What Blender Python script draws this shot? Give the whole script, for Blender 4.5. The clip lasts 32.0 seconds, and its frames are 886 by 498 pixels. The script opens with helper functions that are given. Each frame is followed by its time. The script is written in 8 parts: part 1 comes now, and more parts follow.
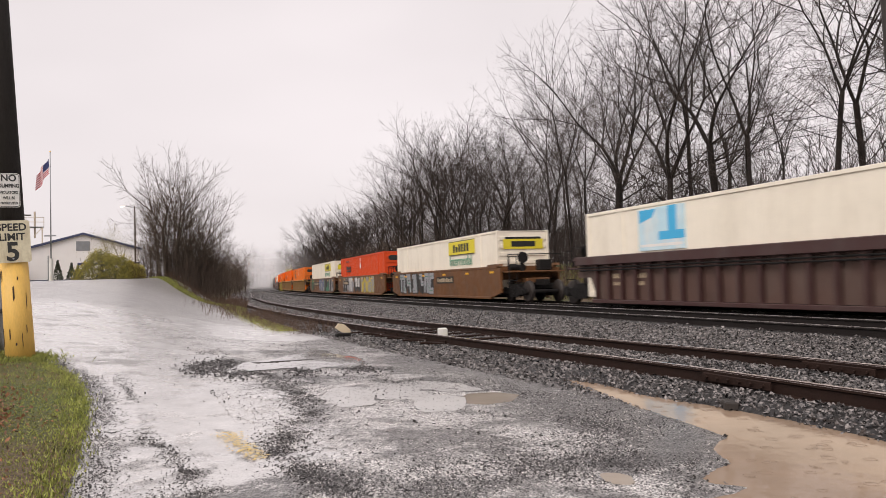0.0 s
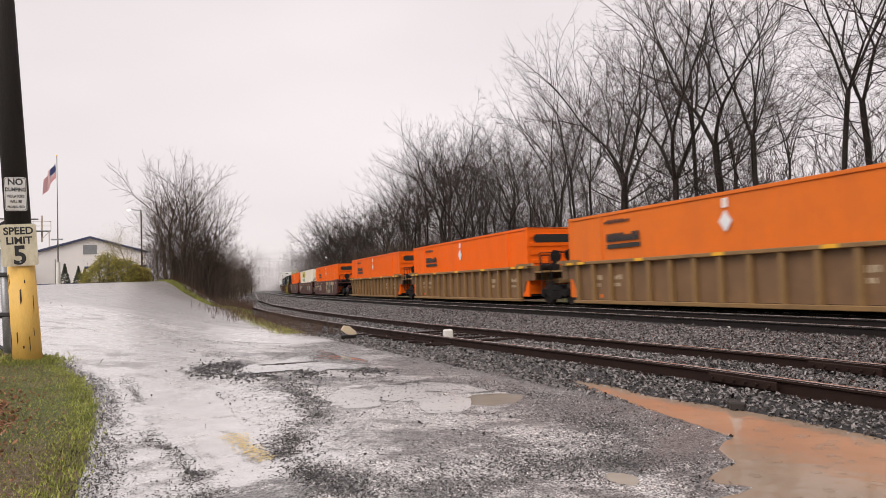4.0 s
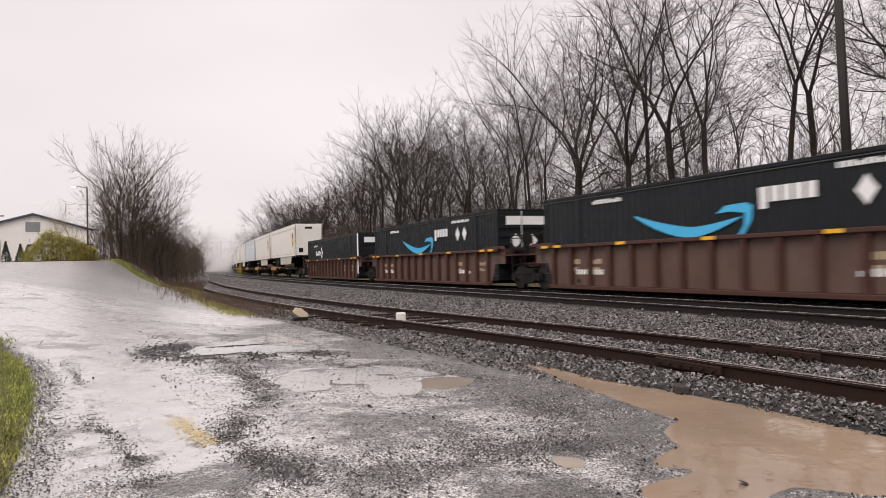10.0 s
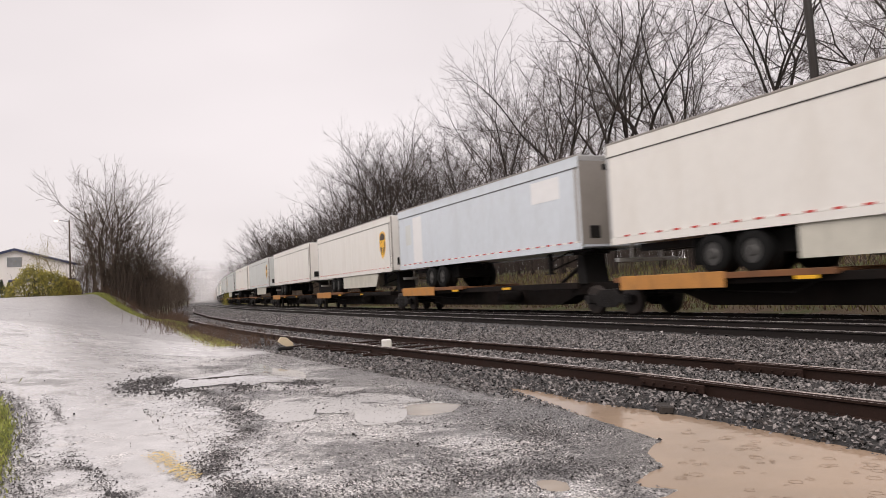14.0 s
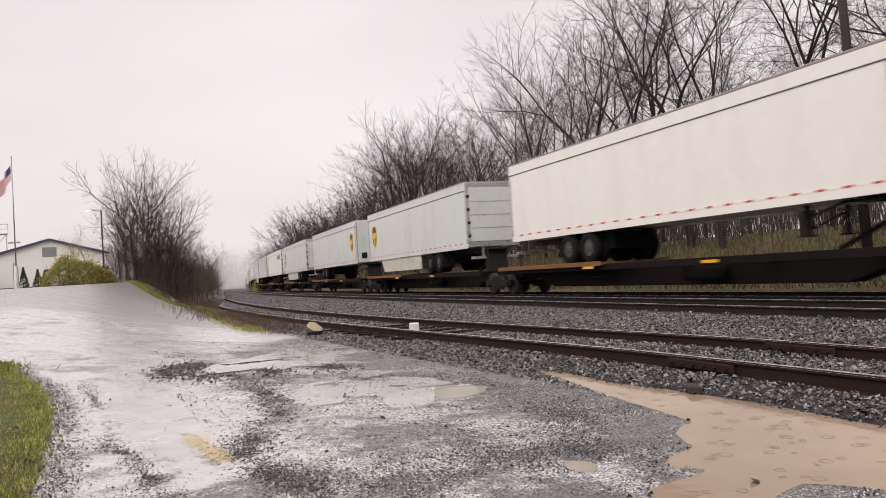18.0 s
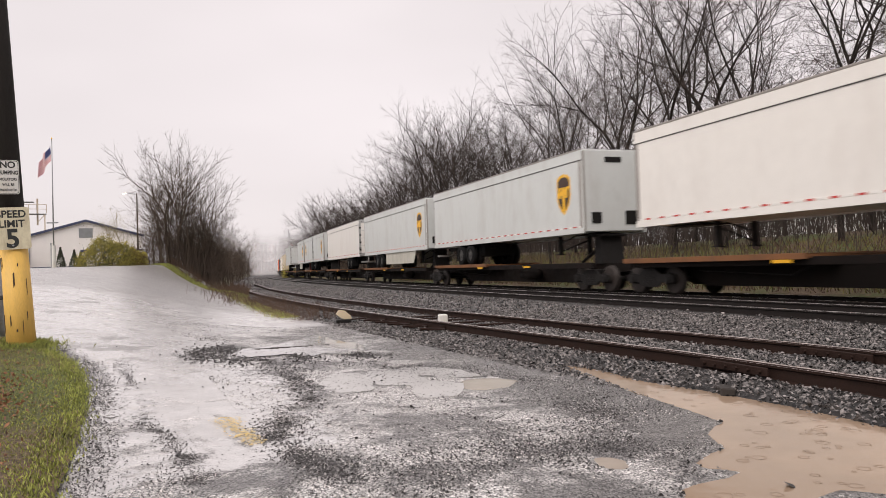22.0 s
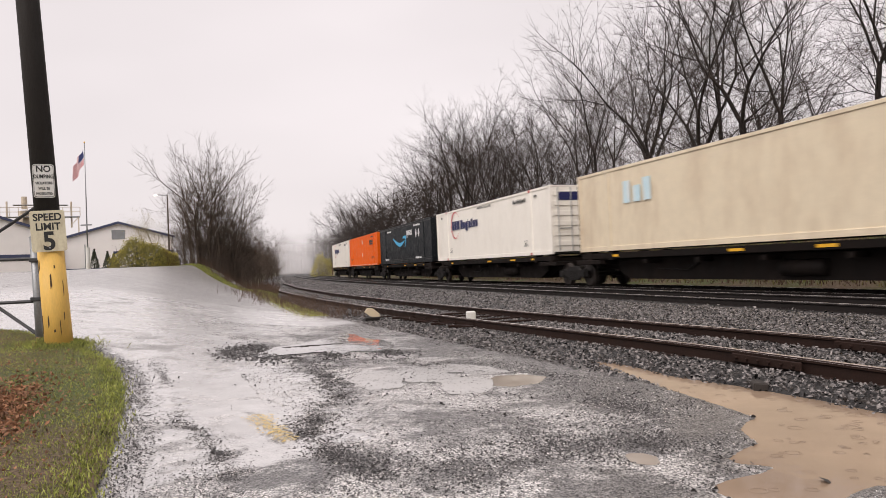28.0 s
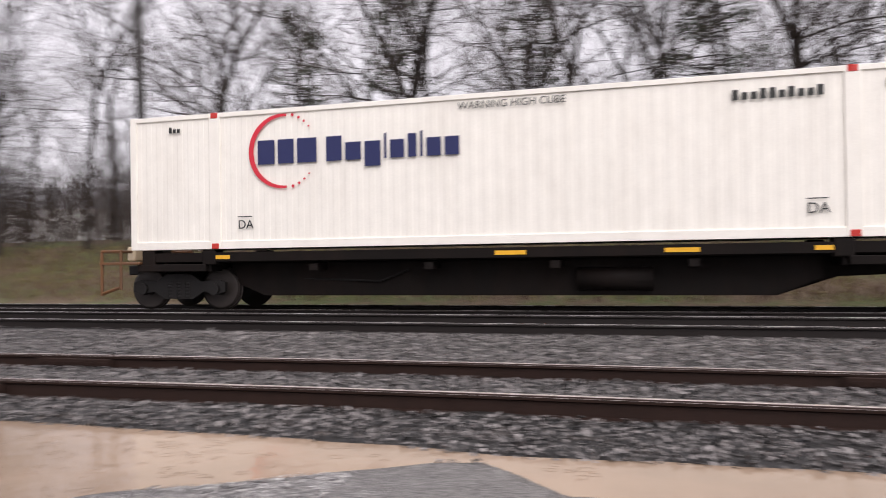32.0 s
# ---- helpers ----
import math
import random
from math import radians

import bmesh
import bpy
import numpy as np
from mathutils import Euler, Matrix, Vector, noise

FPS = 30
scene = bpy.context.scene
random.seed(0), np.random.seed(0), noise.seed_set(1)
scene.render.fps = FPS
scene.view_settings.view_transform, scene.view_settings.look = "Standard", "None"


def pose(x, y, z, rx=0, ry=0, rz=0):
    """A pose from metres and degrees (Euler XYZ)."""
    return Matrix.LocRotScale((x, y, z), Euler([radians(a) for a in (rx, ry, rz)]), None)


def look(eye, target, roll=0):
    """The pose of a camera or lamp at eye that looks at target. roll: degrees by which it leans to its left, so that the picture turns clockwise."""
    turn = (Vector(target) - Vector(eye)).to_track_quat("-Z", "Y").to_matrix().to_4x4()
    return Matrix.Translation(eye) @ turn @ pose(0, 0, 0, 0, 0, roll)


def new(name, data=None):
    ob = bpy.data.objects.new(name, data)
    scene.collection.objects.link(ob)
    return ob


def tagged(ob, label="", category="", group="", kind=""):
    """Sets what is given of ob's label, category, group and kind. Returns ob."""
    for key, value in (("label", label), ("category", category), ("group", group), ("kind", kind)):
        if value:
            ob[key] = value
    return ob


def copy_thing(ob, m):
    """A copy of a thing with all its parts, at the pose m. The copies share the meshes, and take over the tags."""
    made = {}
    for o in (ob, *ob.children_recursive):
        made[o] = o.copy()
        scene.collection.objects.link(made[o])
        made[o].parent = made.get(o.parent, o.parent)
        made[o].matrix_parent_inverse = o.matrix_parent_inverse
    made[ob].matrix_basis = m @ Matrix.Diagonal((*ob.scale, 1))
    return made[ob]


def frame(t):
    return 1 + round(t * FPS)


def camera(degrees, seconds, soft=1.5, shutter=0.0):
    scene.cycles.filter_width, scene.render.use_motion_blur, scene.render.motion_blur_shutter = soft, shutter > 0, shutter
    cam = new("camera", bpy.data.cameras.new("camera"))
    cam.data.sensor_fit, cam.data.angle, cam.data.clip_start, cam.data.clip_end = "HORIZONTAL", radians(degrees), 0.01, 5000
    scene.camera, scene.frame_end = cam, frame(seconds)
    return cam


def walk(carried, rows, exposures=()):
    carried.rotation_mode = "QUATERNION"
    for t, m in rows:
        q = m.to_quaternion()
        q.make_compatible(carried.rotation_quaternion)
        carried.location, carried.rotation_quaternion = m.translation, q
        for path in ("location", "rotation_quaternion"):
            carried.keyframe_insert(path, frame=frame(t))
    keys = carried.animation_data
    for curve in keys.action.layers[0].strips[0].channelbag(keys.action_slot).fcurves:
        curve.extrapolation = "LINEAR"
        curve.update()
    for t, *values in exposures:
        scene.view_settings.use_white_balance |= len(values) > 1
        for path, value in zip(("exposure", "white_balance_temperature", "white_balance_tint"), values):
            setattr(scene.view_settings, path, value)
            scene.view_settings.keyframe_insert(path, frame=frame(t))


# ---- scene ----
# ================= camera =================
EYE = 1.2
cam = camera(61.89, 32.0, soft=0.75, shutter=0.3)
PATH = [
    (0.0, pose(-0.046, 0.004, 1.203, 92.38, 1.77, 0.01)),
    (0.5, pose(-0.041, -0.005, 1.204, 92.83, 1.95, -0.04)),
    (1.0, pose(-0.039, -0.017, 1.207, 93.14, 2.27, 0.14)),
    (1.5, pose(-0.039, -0.009, 1.209, 93.21, 2.54, 0.50)),
    (2.0, pose(-0.034, -0.005, 1.206, 93.21, 2.70, 0.76)),
    (2.5, pose(-0.037, -0.002, 1.205, 93.05, 2.59, 0.84)),
    (3.0, pose(-0.035, -0.008, 1.204, 92.81, 2.31, 0.75)),
    (3.5, pose(-0.036, -0.006, 1.197, 92.54, 1.96, 0.52)),
    (5.5, pose(-0.023, -0.003, 1.196, 92.56, 2.89, -0.14)),
    (6.0, pose(0.008, -0.012, 1.197, 92.96, 3.45, 0.05)),
    (6.5, pose(0.043, -0.014, 1.206, 93.46, 3.77, 0.47)),
    (7.0, pose(0.032, -0.004, 1.205, 93.56, 3.49, 1.34)),
    (7.5, pose(-0.006, -0.000, 1.203, 93.66, 2.81, 1.19)),
    (8.0, pose(-0.035, 0.010, 1.199, 93.57, 2.01, 0.73)),
    (8.5, pose(-0.045, 0.022, 1.196, 93.18, 1.37, -0.38)),
    (9.0, pose(-0.046, 0.037, 1.197, 92.60, 1.16, -1.49)),
    (9.5, pose(-0.030, 0.043, 1.197, 91.69, 1.14, -2.28)),
    (10.0, pose(-0.010, 0.044, 1.200, 91.11, 1.36, -3.04)),
    (10.5, pose(-0.003, 0.042, 1.198, 90.56, 1.76, -3.52)),
    (11.0, pose(0.014, 0.039, 1.203, 90.21, 2.29, -4.01)),
    (11.5, pose(0.028, 0.033, 1.201, 90.25, 2.68, -4.41)),
    (12.0, pose(0.042, 0.024, 1.196, 90.53, 2.84, -4.52)),
    (12.5, pose(0.039, 0.023, 1.196, 91.17, 2.81, -4.70)),
    (13.0, pose(0.037, 0.023, 1.199, 91.91, 2.74, -4.57)),
    (13.5, pose(0.038, 0.024, 1.199, 92.55, 2.74, -4.33)),
    (14.0, pose(0.036, 0.014, 1.202, 93.02, 2.79, -4.05)),
    (14.5, pose(0.025, 0.007, 1.200, 93.29, 2.76, -3.87)),
    (16.5, pose(0.016, 0.004, 1.202, 93.01, 3.28, -3.68)),
    (17.0, pose(0.012, 0.007, 1.206, 92.63, 3.67, -3.08)),
    (17.5, pose(0.021, 0.008, 1.205, 92.26, 3.86, -2.41)),
    (18.0, pose(0.048, -0.000, 1.204, 91.83, 3.65, -1.95)),
    (18.5, pose(0.017, 0.005, 1.195, 91.15, 3.13, -2.09)),
    (19.0, pose(-0.065, 0.025, 1.189, 90.70, 2.64, -2.36)),
    (19.5, pose(-0.066, 0.017, 1.183, 90.16, 2.27, -2.50)),
    (20.0, pose(0.006, -0.001, 1.187, 90.08, 2.05, -1.97)),
    (20.5, pose(0.036, 0.008, 1.189, 89.90, 1.88, -0.82)),
    (21.0, pose(0.008, 0.019, 1.191, 90.33, 1.77, -0.05)),
    (21.5, pose(-0.003, 0.008, 1.194, 90.73, 1.66, 0.27)),
    (22.0, pose(0.001, 0.001, 1.198, 91.35, 1.82, 0.21)),
    (22.5, pose(-0.001, -0.007, 1.203, 91.63, 2.22, 0.27)),
    (23.0, pose(0.001, -0.010, 1.199, 91.75, 2.57, 0.43)),
    (23.5, pose(0.003, -0.013, 1.200, 91.68, 2.79, 0.66)),
    (24.0, pose(-0.001, -0.014, 1.201, 91.58, 2.88, 0.84)),
    (24.5, pose(-0.007, -0.015, 1.204, 91.50, 2.91, 1.01)),
    (25.0, pose(-0.005, -0.014, 1.202, 91.47, 2.87, 1.12)),
    (25.5, pose(-0.009, -0.019, 1.201, 91.40, 2.77, 1.25)),
    (26.0, pose(-0.012, -0.020, 1.200, 91.28, 2.63, 1.52)),
    (26.5, pose(-0.018, -0.016, 1.197, 91.21, 2.50, 1.85)),
    (28.5, pose(-0.003, -0.022, 1.197, 91.22, 2.50, 2.35)),
    (29.0, pose(-0.008, -0.026, 1.200, 91.25, 2.51, 2.36)),
    (29.5, pose(-0.012, -0.024, 1.198, 91.32, 2.43, 2.26)),
    (30.0, pose(-0.013, -0.030, 1.198, 91.38, 2.32, 1.13)),
    (30.5, pose(-0.017, -0.024, 1.196, 91.46, 2.18, -1.36)),
    (31.0, pose(-0.001, -0.015, 1.198, 91.20, 1.90, -10.48)),
    (31.2, pose(0.005, -0.012, 1.201, 91.02, 1.81, -16.72)),
    (31.3, pose(0.009, -0.011, 1.201, 90.93, 1.74, -20.29)),
    (31.4, pose(0.017, -0.012, 1.203, 90.86, 1.60, -24.16)),
    (31.5, pose(0.024, -0.012, 1.204, 90.81, 1.40, -28.30)),
    (31.6, pose(0.030, -0.011, 1.206, 90.76, 1.36, -32.70)),
    (31.7, pose(0.035, -0.011, 1.206, 90.72, 1.29, -37.48)),
    (31.8, pose(0.043, -0.011, 1.206, 90.67, 1.15, -42.49)),
    (31.9, pose(0.045, -0.009, 1.206, 90.66, 0.94, -47.83)),
    (32.0, pose(0.048, -0.006, 1.206, 90.57, 0.86, -53.81)),
]
walk(cam, PATH, exposures=[(0.0, 0.5, 6750, 14), (9.5, 0.5, 6750, 14), (11.0, 0.6, 6750, 14), (12.2, 0.6, 6750, 14), (13.2, 0.5, 6750, 14), (30.4, 0.5, 6750, 14), (31.0, 0.42, 6750, 14), (31.5, 0.58, 6550, 14), (32.0, 0.76, 6350, 15)])

# ================= world, sun =================
world = bpy.data.worlds.new("overcast_world")
scene.world = world
world.use_nodes = True
wn, wl = world.node_tree.nodes, world.node_tree.links
wn.clear()
w_out = wn.new("ShaderNodeOutputWorld")
w_bg = wn.new("ShaderNodeBackground")
w_sky = wn.new("ShaderNodeTexSky")
w_sky.sky_type, w_sky.sun_disc = "NISHITA", False
w_sky.sun_elevation, w_sky.sun_rotation = radians(42), radians(200)
w_sky.air_density, w_sky.dust_density = 1.0, 4.0
w_grey = wn.new("ShaderNodeMix")
w_grey.data_type = "RGBA"
w_grey.inputs[0].default_value = 0.93
w_grey.inputs[7].default_value = (8.6, 8.25, 8.4, 1)
w_tex = wn.new("ShaderNodeTexCoord")
w_map = wn.new("ShaderNodeMapping")
w_map.inputs["Scale"].default_value = (1.2, 1.2, 3.2)
w_noise = wn.new("ShaderNodeTexNoise")
w_noise.inputs["Scale"].default_value = 1.3
w_noise.inputs["Detail"].default_value = 3
w_noise.inputs["Roughness"].default_value = 0.45
w_ramp = wn.new("ShaderNodeMapRange")
w_ramp.inputs[1].default_value, w_ramp.inputs[2].default_value = 0.3, 0.75
w_ramp.inputs[3].default_value, w_ramp.inputs[4].default_value = 0.87, 1.07
w_mul = wn.new("ShaderNodeVectorMath")
w_mul.operation = "MULTIPLY"
wl.new(w_sky.outputs[0], w_grey.inputs[6])
wl.new(w_tex.outputs["Generated"], w_map.inputs[0])
wl.new(w_map.outputs[0], w_noise.inputs["Vector"])
wl.new(w_noise.outputs[0], w_ramp.inputs[0])
wl.new(w_grey.outputs[2], w_mul.inputs[0])
wl.new(w_ramp.outputs[0], w_mul.inputs[1])
wl.new(w_mul.outputs[0], w_bg.inputs[0])
w_bg.inputs[1].default_value = 0.074
wl.new(w_bg.outputs[0], w_out.inputs[0])

sun_data = bpy.data.lights.new("sun", "SUN")
sun_data.energy, sun_data.angle, sun_data.color = 1.5, radians(45), (1.0, 0.97, 0.93)
sun = new("sun", sun_data)
sun.matrix_world = look((-14, -20, 26), (0, 0, 0))

# ================= plan =================
# s runs along the line towards the distance, d to its right
TH = radians(20.488)
UX, UY, NX, NY = -math.sin(TH), math.cos(TH), math.cos(TH), math.sin(TH)
V = 21.42
RAIL2, RAIL1, RAIL0 = 0.12, 0.24, 0.20      # rail tops: far main, near main, siding


def bend(s):
    if s < 14.7:
        return 0.0
    if s < 165:
        return 4.05e-4 * (s - 14.7) ** 2
    return 4.05e-4 * 150.3 ** 2 + 0.1217 * (s - 165)


def at(s, d, z=0.0):
    return (s * UX + d * NX, s * UY + d * NY, z)


def to_sd(x, y):
    return x * UX + y * UY, x * NX + y * NY


def polar(az, dist):
    """place at a bearing (degrees right of +y) and distance from the eye"""
    return dist * math.sin(radians(az)), dist * math.cos(radians(az))


def sm(x):
    x = min(max(x, 0.0), 1.0)
    return x * x * (3 - 2 * x)


def lerp(x, xs, ys):
    return float(np.interp(x, xs, ys))


def edge(s):
    return lerp(s, [-20, 2, 12, 18, 25, 33, 45, 65, 91, 130, 200, 330], [4.3, 4.3, 3.6, 3.15, 3.1, 3.3, 3.6, 4.6, 6.9, 10.5, 18.5, 34])


def siding(s):
    return lerp(s, [-40, -10, 2, 7, 12, 16, 20, 25, 33, 45, 65, 91, 130, 200, 330], [6.0, 6.08, 6.1, 5.92, 5.4, 5.05, 4.8, 4.62, 4.55, 4.8, 6.0, 8.6, 12.4, 20.6, 36])


def rise(s):
    return lerp(s, [-50, 3, 6, 11, 20, 30, 45, 65, 100, 400], [0, 0, .08, .36, .95, 1.4, 1.8, 2.05, 2.45, 2.6])


def ground_z(s, d):
    e = edge(s)
    if d < e:
        w = lerp(s, [20, 49, 56, 100], [6.5, 6.3, 4.0, 3.5])
        return rise(s) * sm((e - .3 - d) / w)
    r = d - bend(s)
    c0 = siding(s)
    z = lerp(d, [e, c0 - 1.45, c0 - .8, c0 + 1.5], [0.0, 0.012, 0.055, 0.065])
    zz = lerp(r, [8.6, 9.3, 13.0, 13.6, 17.2, 18.6, 20.5, 25, 32, 60, 400], [0.05, 0.09, 0.09, -.03, -.03, -.12, 0.1, 0.9, 2.3, 3.2, 6])
    k = sm((r - 8.2) / 1.0)
    return z * (1 - k) + zz * k


# ================= mesh helpers =================
class MB:
    def __init__(self):
        self.v, self.f = [], []

    def add(self, vs, fs):
        o = len(self.v)
        self.v.extend(vs)
        self.f.extend([tuple(o + i for i in f) for f in fs])
        return self

    def box(self, x0, x1, y0, y1, z0, z1, c=0.0):
        if c <= 0:
            return self.add([(x0, y0, z0), (x1, y0, z0), (x1, y1, z0), (x0, y1, z0), (x0, y0, z1), (x1, y0, z1), (x1, y1, z1), (x0, y1, z1)],
                            [(0, 3, 2, 1), (4, 5, 6, 7), (0, 1, 5, 4), (1, 2, 6, 5), (2, 3, 7, 6), (3, 0, 4, 7)])
        b = bmesh.new()
        bmesh.ops.create_cube(b, size=1)
        for q in b.verts:
            q.co = Vector(((x0 + x1) / 2 + q.co.x * (x1 - x0), (y0 + y1) / 2 + q.co.y * (y1 - y0), (z0 + z1) / 2 + q.co.z * (z1 - z0)))
        bmesh.ops.bevel(b, geom=b.edges[:], offset=c, segments=1, affect="EDGES")
        b.verts.index_update()
        self.add([tuple(q.co) for q in b.verts], [tuple(q.index for q in f.verts) for f in b.faces])
        b.free()
        return self

    def tube(self, p, q, r0, r1=None, n=8, caps=True):
        r1 = r0 if r1 is None else r1
        p, q = Vector(p), Vector(q)
        w = (q - p).normalized()
        a = w.orthogonal().normalized()
        b = w.cross(a)
        vs = []
        for c, r in ((p, r0), (q, r1)):
            for k in range(n):
                t = 2 * math.pi * k / n
                vs.append(tuple(c + a * (r * math.cos(t)) + b * (r * math.sin(t))))
        fs = [(k, (k + 1) % n, n + (k + 1) % n, n + k) for k in range(n)]
        if caps:
            fs += [tuple(range(n - 1, -1, -1)), tuple(range(n, 2 * n))]
        return self.add(vs, fs)

    def prism(self, pts, y0, y1):
        """outline in x, z drawn through y"""
        n = len(pts)
        vs = [(x, y0, z) for x, z in pts] + [(x, y1, z) for x, z in pts]
        fs = [tuple(range(n)), tuple(range(2 * n - 1, n - 1, -1))] + [(k, n + k, n + (k + 1) % n, (k + 1) % n) for k in range(n)]
        return self.add(vs, fs)

    def mesh(self, name, material, smooth=False):
        me = bpy.data.meshes.new(name)
        me.from_pydata(self.v, [], self.f)
        me.update()
        if material:
            me.materials.append(material)
        if smooth:
            me.polygons.foreach_set("use_smooth", [True] * len(me.polygons))
        return me


SPLIT = {"name_bars": "name_bar", "small_marks": "small_mark", "stencil": "stencil_mark", "graffiti": "graffiti", "nose_unit": "nose_box", "placard": "placard",
         "end_placard": "end_placard", "reporting_marks": "reporting_mark", "shield_block": "shield_block", "end_rods": "lock_rod", "emblem": "emblem", "ring_emblem": "ring_emblem"}


def islands(mb):
    """the separate pieces of a mesh"""
    root = list(range(len(mb.v)))

    def top(i):
        while root[i] != i:
            root[i] = root[root[i]]
            i = root[i]
        return i
    seen = {}
    for k, p in enumerate(mb.v):
        q = (round(p[0], 4), round(p[1], 4), round(p[2], 4))
        root[k] = top(seen.setdefault(q, k))
    for f in mb.f:
        for i in f[1:]:
            root[top(i)] = top(f[0])
    out = {}
    for f in mb.f:
        g = out.setdefault(top(f[0]), (MB(), {}))
        ids = []
        for i in f:
            if i not in g[1]:
                g[1][i] = len(g[0].v)
                g[0].v.append(mb.v[i])
            ids.append(g[1][i])
        g[0].f.append(tuple(ids))
    return [g[0] for g in out.values()]


def part(name, mb, material, parent=None, label="", smooth=False):
    if name in SPLIT:
        return [piece(SPLIT[name], q, material, parent, label, smooth) for q in islands(mb)]
    return piece(name, mb, material, parent, label, smooth)


def piece(name, mb, material, parent=None, label="", smooth=False):
    ob = new(name, mb.mesh(name, material, smooth))
    if parent is not None:
        ob.parent = parent
    if label:
        tagged(ob, label)
    return ob


def shared(name, me, parent, m=None):
    ob = new(name, me)
    ob.parent = parent
    if m is not None:
        ob.matrix_basis = m
    return ob


def empty(name, label, category, group="", kind="", m=None):
    ob = new(name)
    ob.empty_display_size = 0.3
    tagged(ob, label, category, group, kind)
    if m is not None:
        ob.matrix_basis = m
    return ob


# ================= materials =================
def mat(name, col, rough=0.6, metal=0.0, var=0.25, scale=3.0, fine=40.0, bump=0.1, dirt=None, dirt_amt=0.0, dirt_scale=1.2, spec=0.5, rand=0.0, stretch=(1, 1, 1), island=False):
    m = bpy.data.materials.new(name)
    m.use_nodes = True
    nt = m.node_tree
    N, L = nt.nodes, nt.links
    p = N["Principled BSDF"]
    p.inputs["Roughness"].default_value, p.inputs["Metallic"].default_value = rough, metal
    p.inputs["Specular IOR Level"].default_value = spec
    tc = N.new("ShaderNodeTexCoord")
    mp = N.new("ShaderNodeMapping")
    mp.inputs["Scale"].default_value = stretch
    L.new(tc.outputs["Object"], mp.inputs[0])
    n1 = N.new("ShaderNodeTexNoise")
    n1.inputs["Scale"].default_value, n1.inputs["Detail"].default_value = scale, 5
    n2 = N.new("ShaderNodeTexNoise")
    n2.inputs["Scale"].default_value, n2.inputs["Detail"].default_value = fine, 3
    L.new(mp.outputs[0], n1.inputs["Vector"])
    L.new(mp.outputs[0], n2.inputs["Vector"])
    add = N.new("ShaderNodeMath")
    add.operation = "ADD"
    L.new(n1.outputs[0], add.inputs[0])
    L.new(n2.outputs[0], add.inputs[1])
    val = add.outputs[0]
    if rand:
        info = N.new("ShaderNodeNewGeometry" if island else "ShaderNodeObjectInfo")
        ma = N.new("ShaderNodeMath")
        ma.operation = "MULTIPLY_ADD"
        L.new(info.outputs["Random Per Island" if island else "Random"], ma.inputs[0])
        ma.inputs[1].default_value = rand * 2
        L.new(val, ma.inputs[2])
        sub = N.new("ShaderNodeMath")
        sub.operation = "SUBTRACT"
        L.new(ma.outputs[0], sub.inputs[0])
        sub.inputs[1].default_value = rand
        val = sub.outputs[0]
    mr = N.new("ShaderNodeMapRange")
    mr.inputs[1].default_value, mr.inputs[2].default_value = 0.6, 1.4
    mr.inputs[3].default_value, mr.inputs[4].default_value = 1 - var, 1 + var
    mr.clamp = False
    L.new(val, mr.inputs[0])
    sc = N.new("ShaderNodeVectorMath")
    sc.operation = "SCALE"
    sc.inputs[0].default_value = col[:3]
    L.new(mr.outputs[0], sc.inputs["Scale"])
    out = sc.outputs[0]
    if dirt:
        n3 = N.new("ShaderNodeTexNoise")
        n3.inputs["Scale"].default_value, n3.inputs["Detail"].default_value, n3.inputs["Roughness"].default_value = dirt_scale, 8, 0.65
        mp3 = N.new("ShaderNodeMapping")
        mp3.inputs["Scale"].default_value = (1, 1, 0.35)
        L.new(tc.outputs["Object"], mp3.inputs[0])
        L.new(mp3.outputs[0], n3.inputs["Vector"])
        r3 = N.new("ShaderNodeMapRange")
        r3.inputs[1].default_value, r3.inputs[2].default_value = 0.48, 0.75
        r3.inputs[3].default_value, r3.inputs[4].default_value = 0, dirt_amt
        L.new(n3.outputs[0], r3.inputs[0])
        mx = N.new("ShaderNodeMix")
        mx.data_type = "RGBA"
        L.new(r3.outputs[0], mx.inputs[0])
        L.new(out, mx.inputs[6])
        mx.inputs[7].default_value = (*dirt[:3], 1)
        out = mx.outputs[2]
    L.new(out, p.inputs["Base Color"])
    rr = N.new("ShaderNodeMapRange")
    rr.inputs[1].default_value, rr.inputs[2].default_value = 0.3, 0.7
    rr.inputs[3].default_value, rr.inputs[4].default_value = max(rough - 0.12, 0.03), min(rough + 0.12, 1)
    L.new(n1.outputs[0], rr.inputs[0])
    L.new(rr.outputs[0], p.inputs["Roughness"])
    if bump:
        bp = N.new("ShaderNodeBump")
        bp.inputs["Strength"].default_value, bp.inputs["Distance"].default_value = bump, 0.02
        L.new(n2.outputs[0], bp.inputs["Height"])
        L.new(bp.outputs[0], p.inputs["Normal"])
    return m


def glow(name, col, power):
    m = bpy.data.materials.new(name)
    m.use_nodes = True
    p = m.node_tree.nodes["Principled BSDF"]
    p.inputs["Base Color"].default_value = (*col, 1)
    p.inputs["Emission Color"].default_value = (*col, 1)
    p.inputs["Emission Strength"].default_value = power
    return m


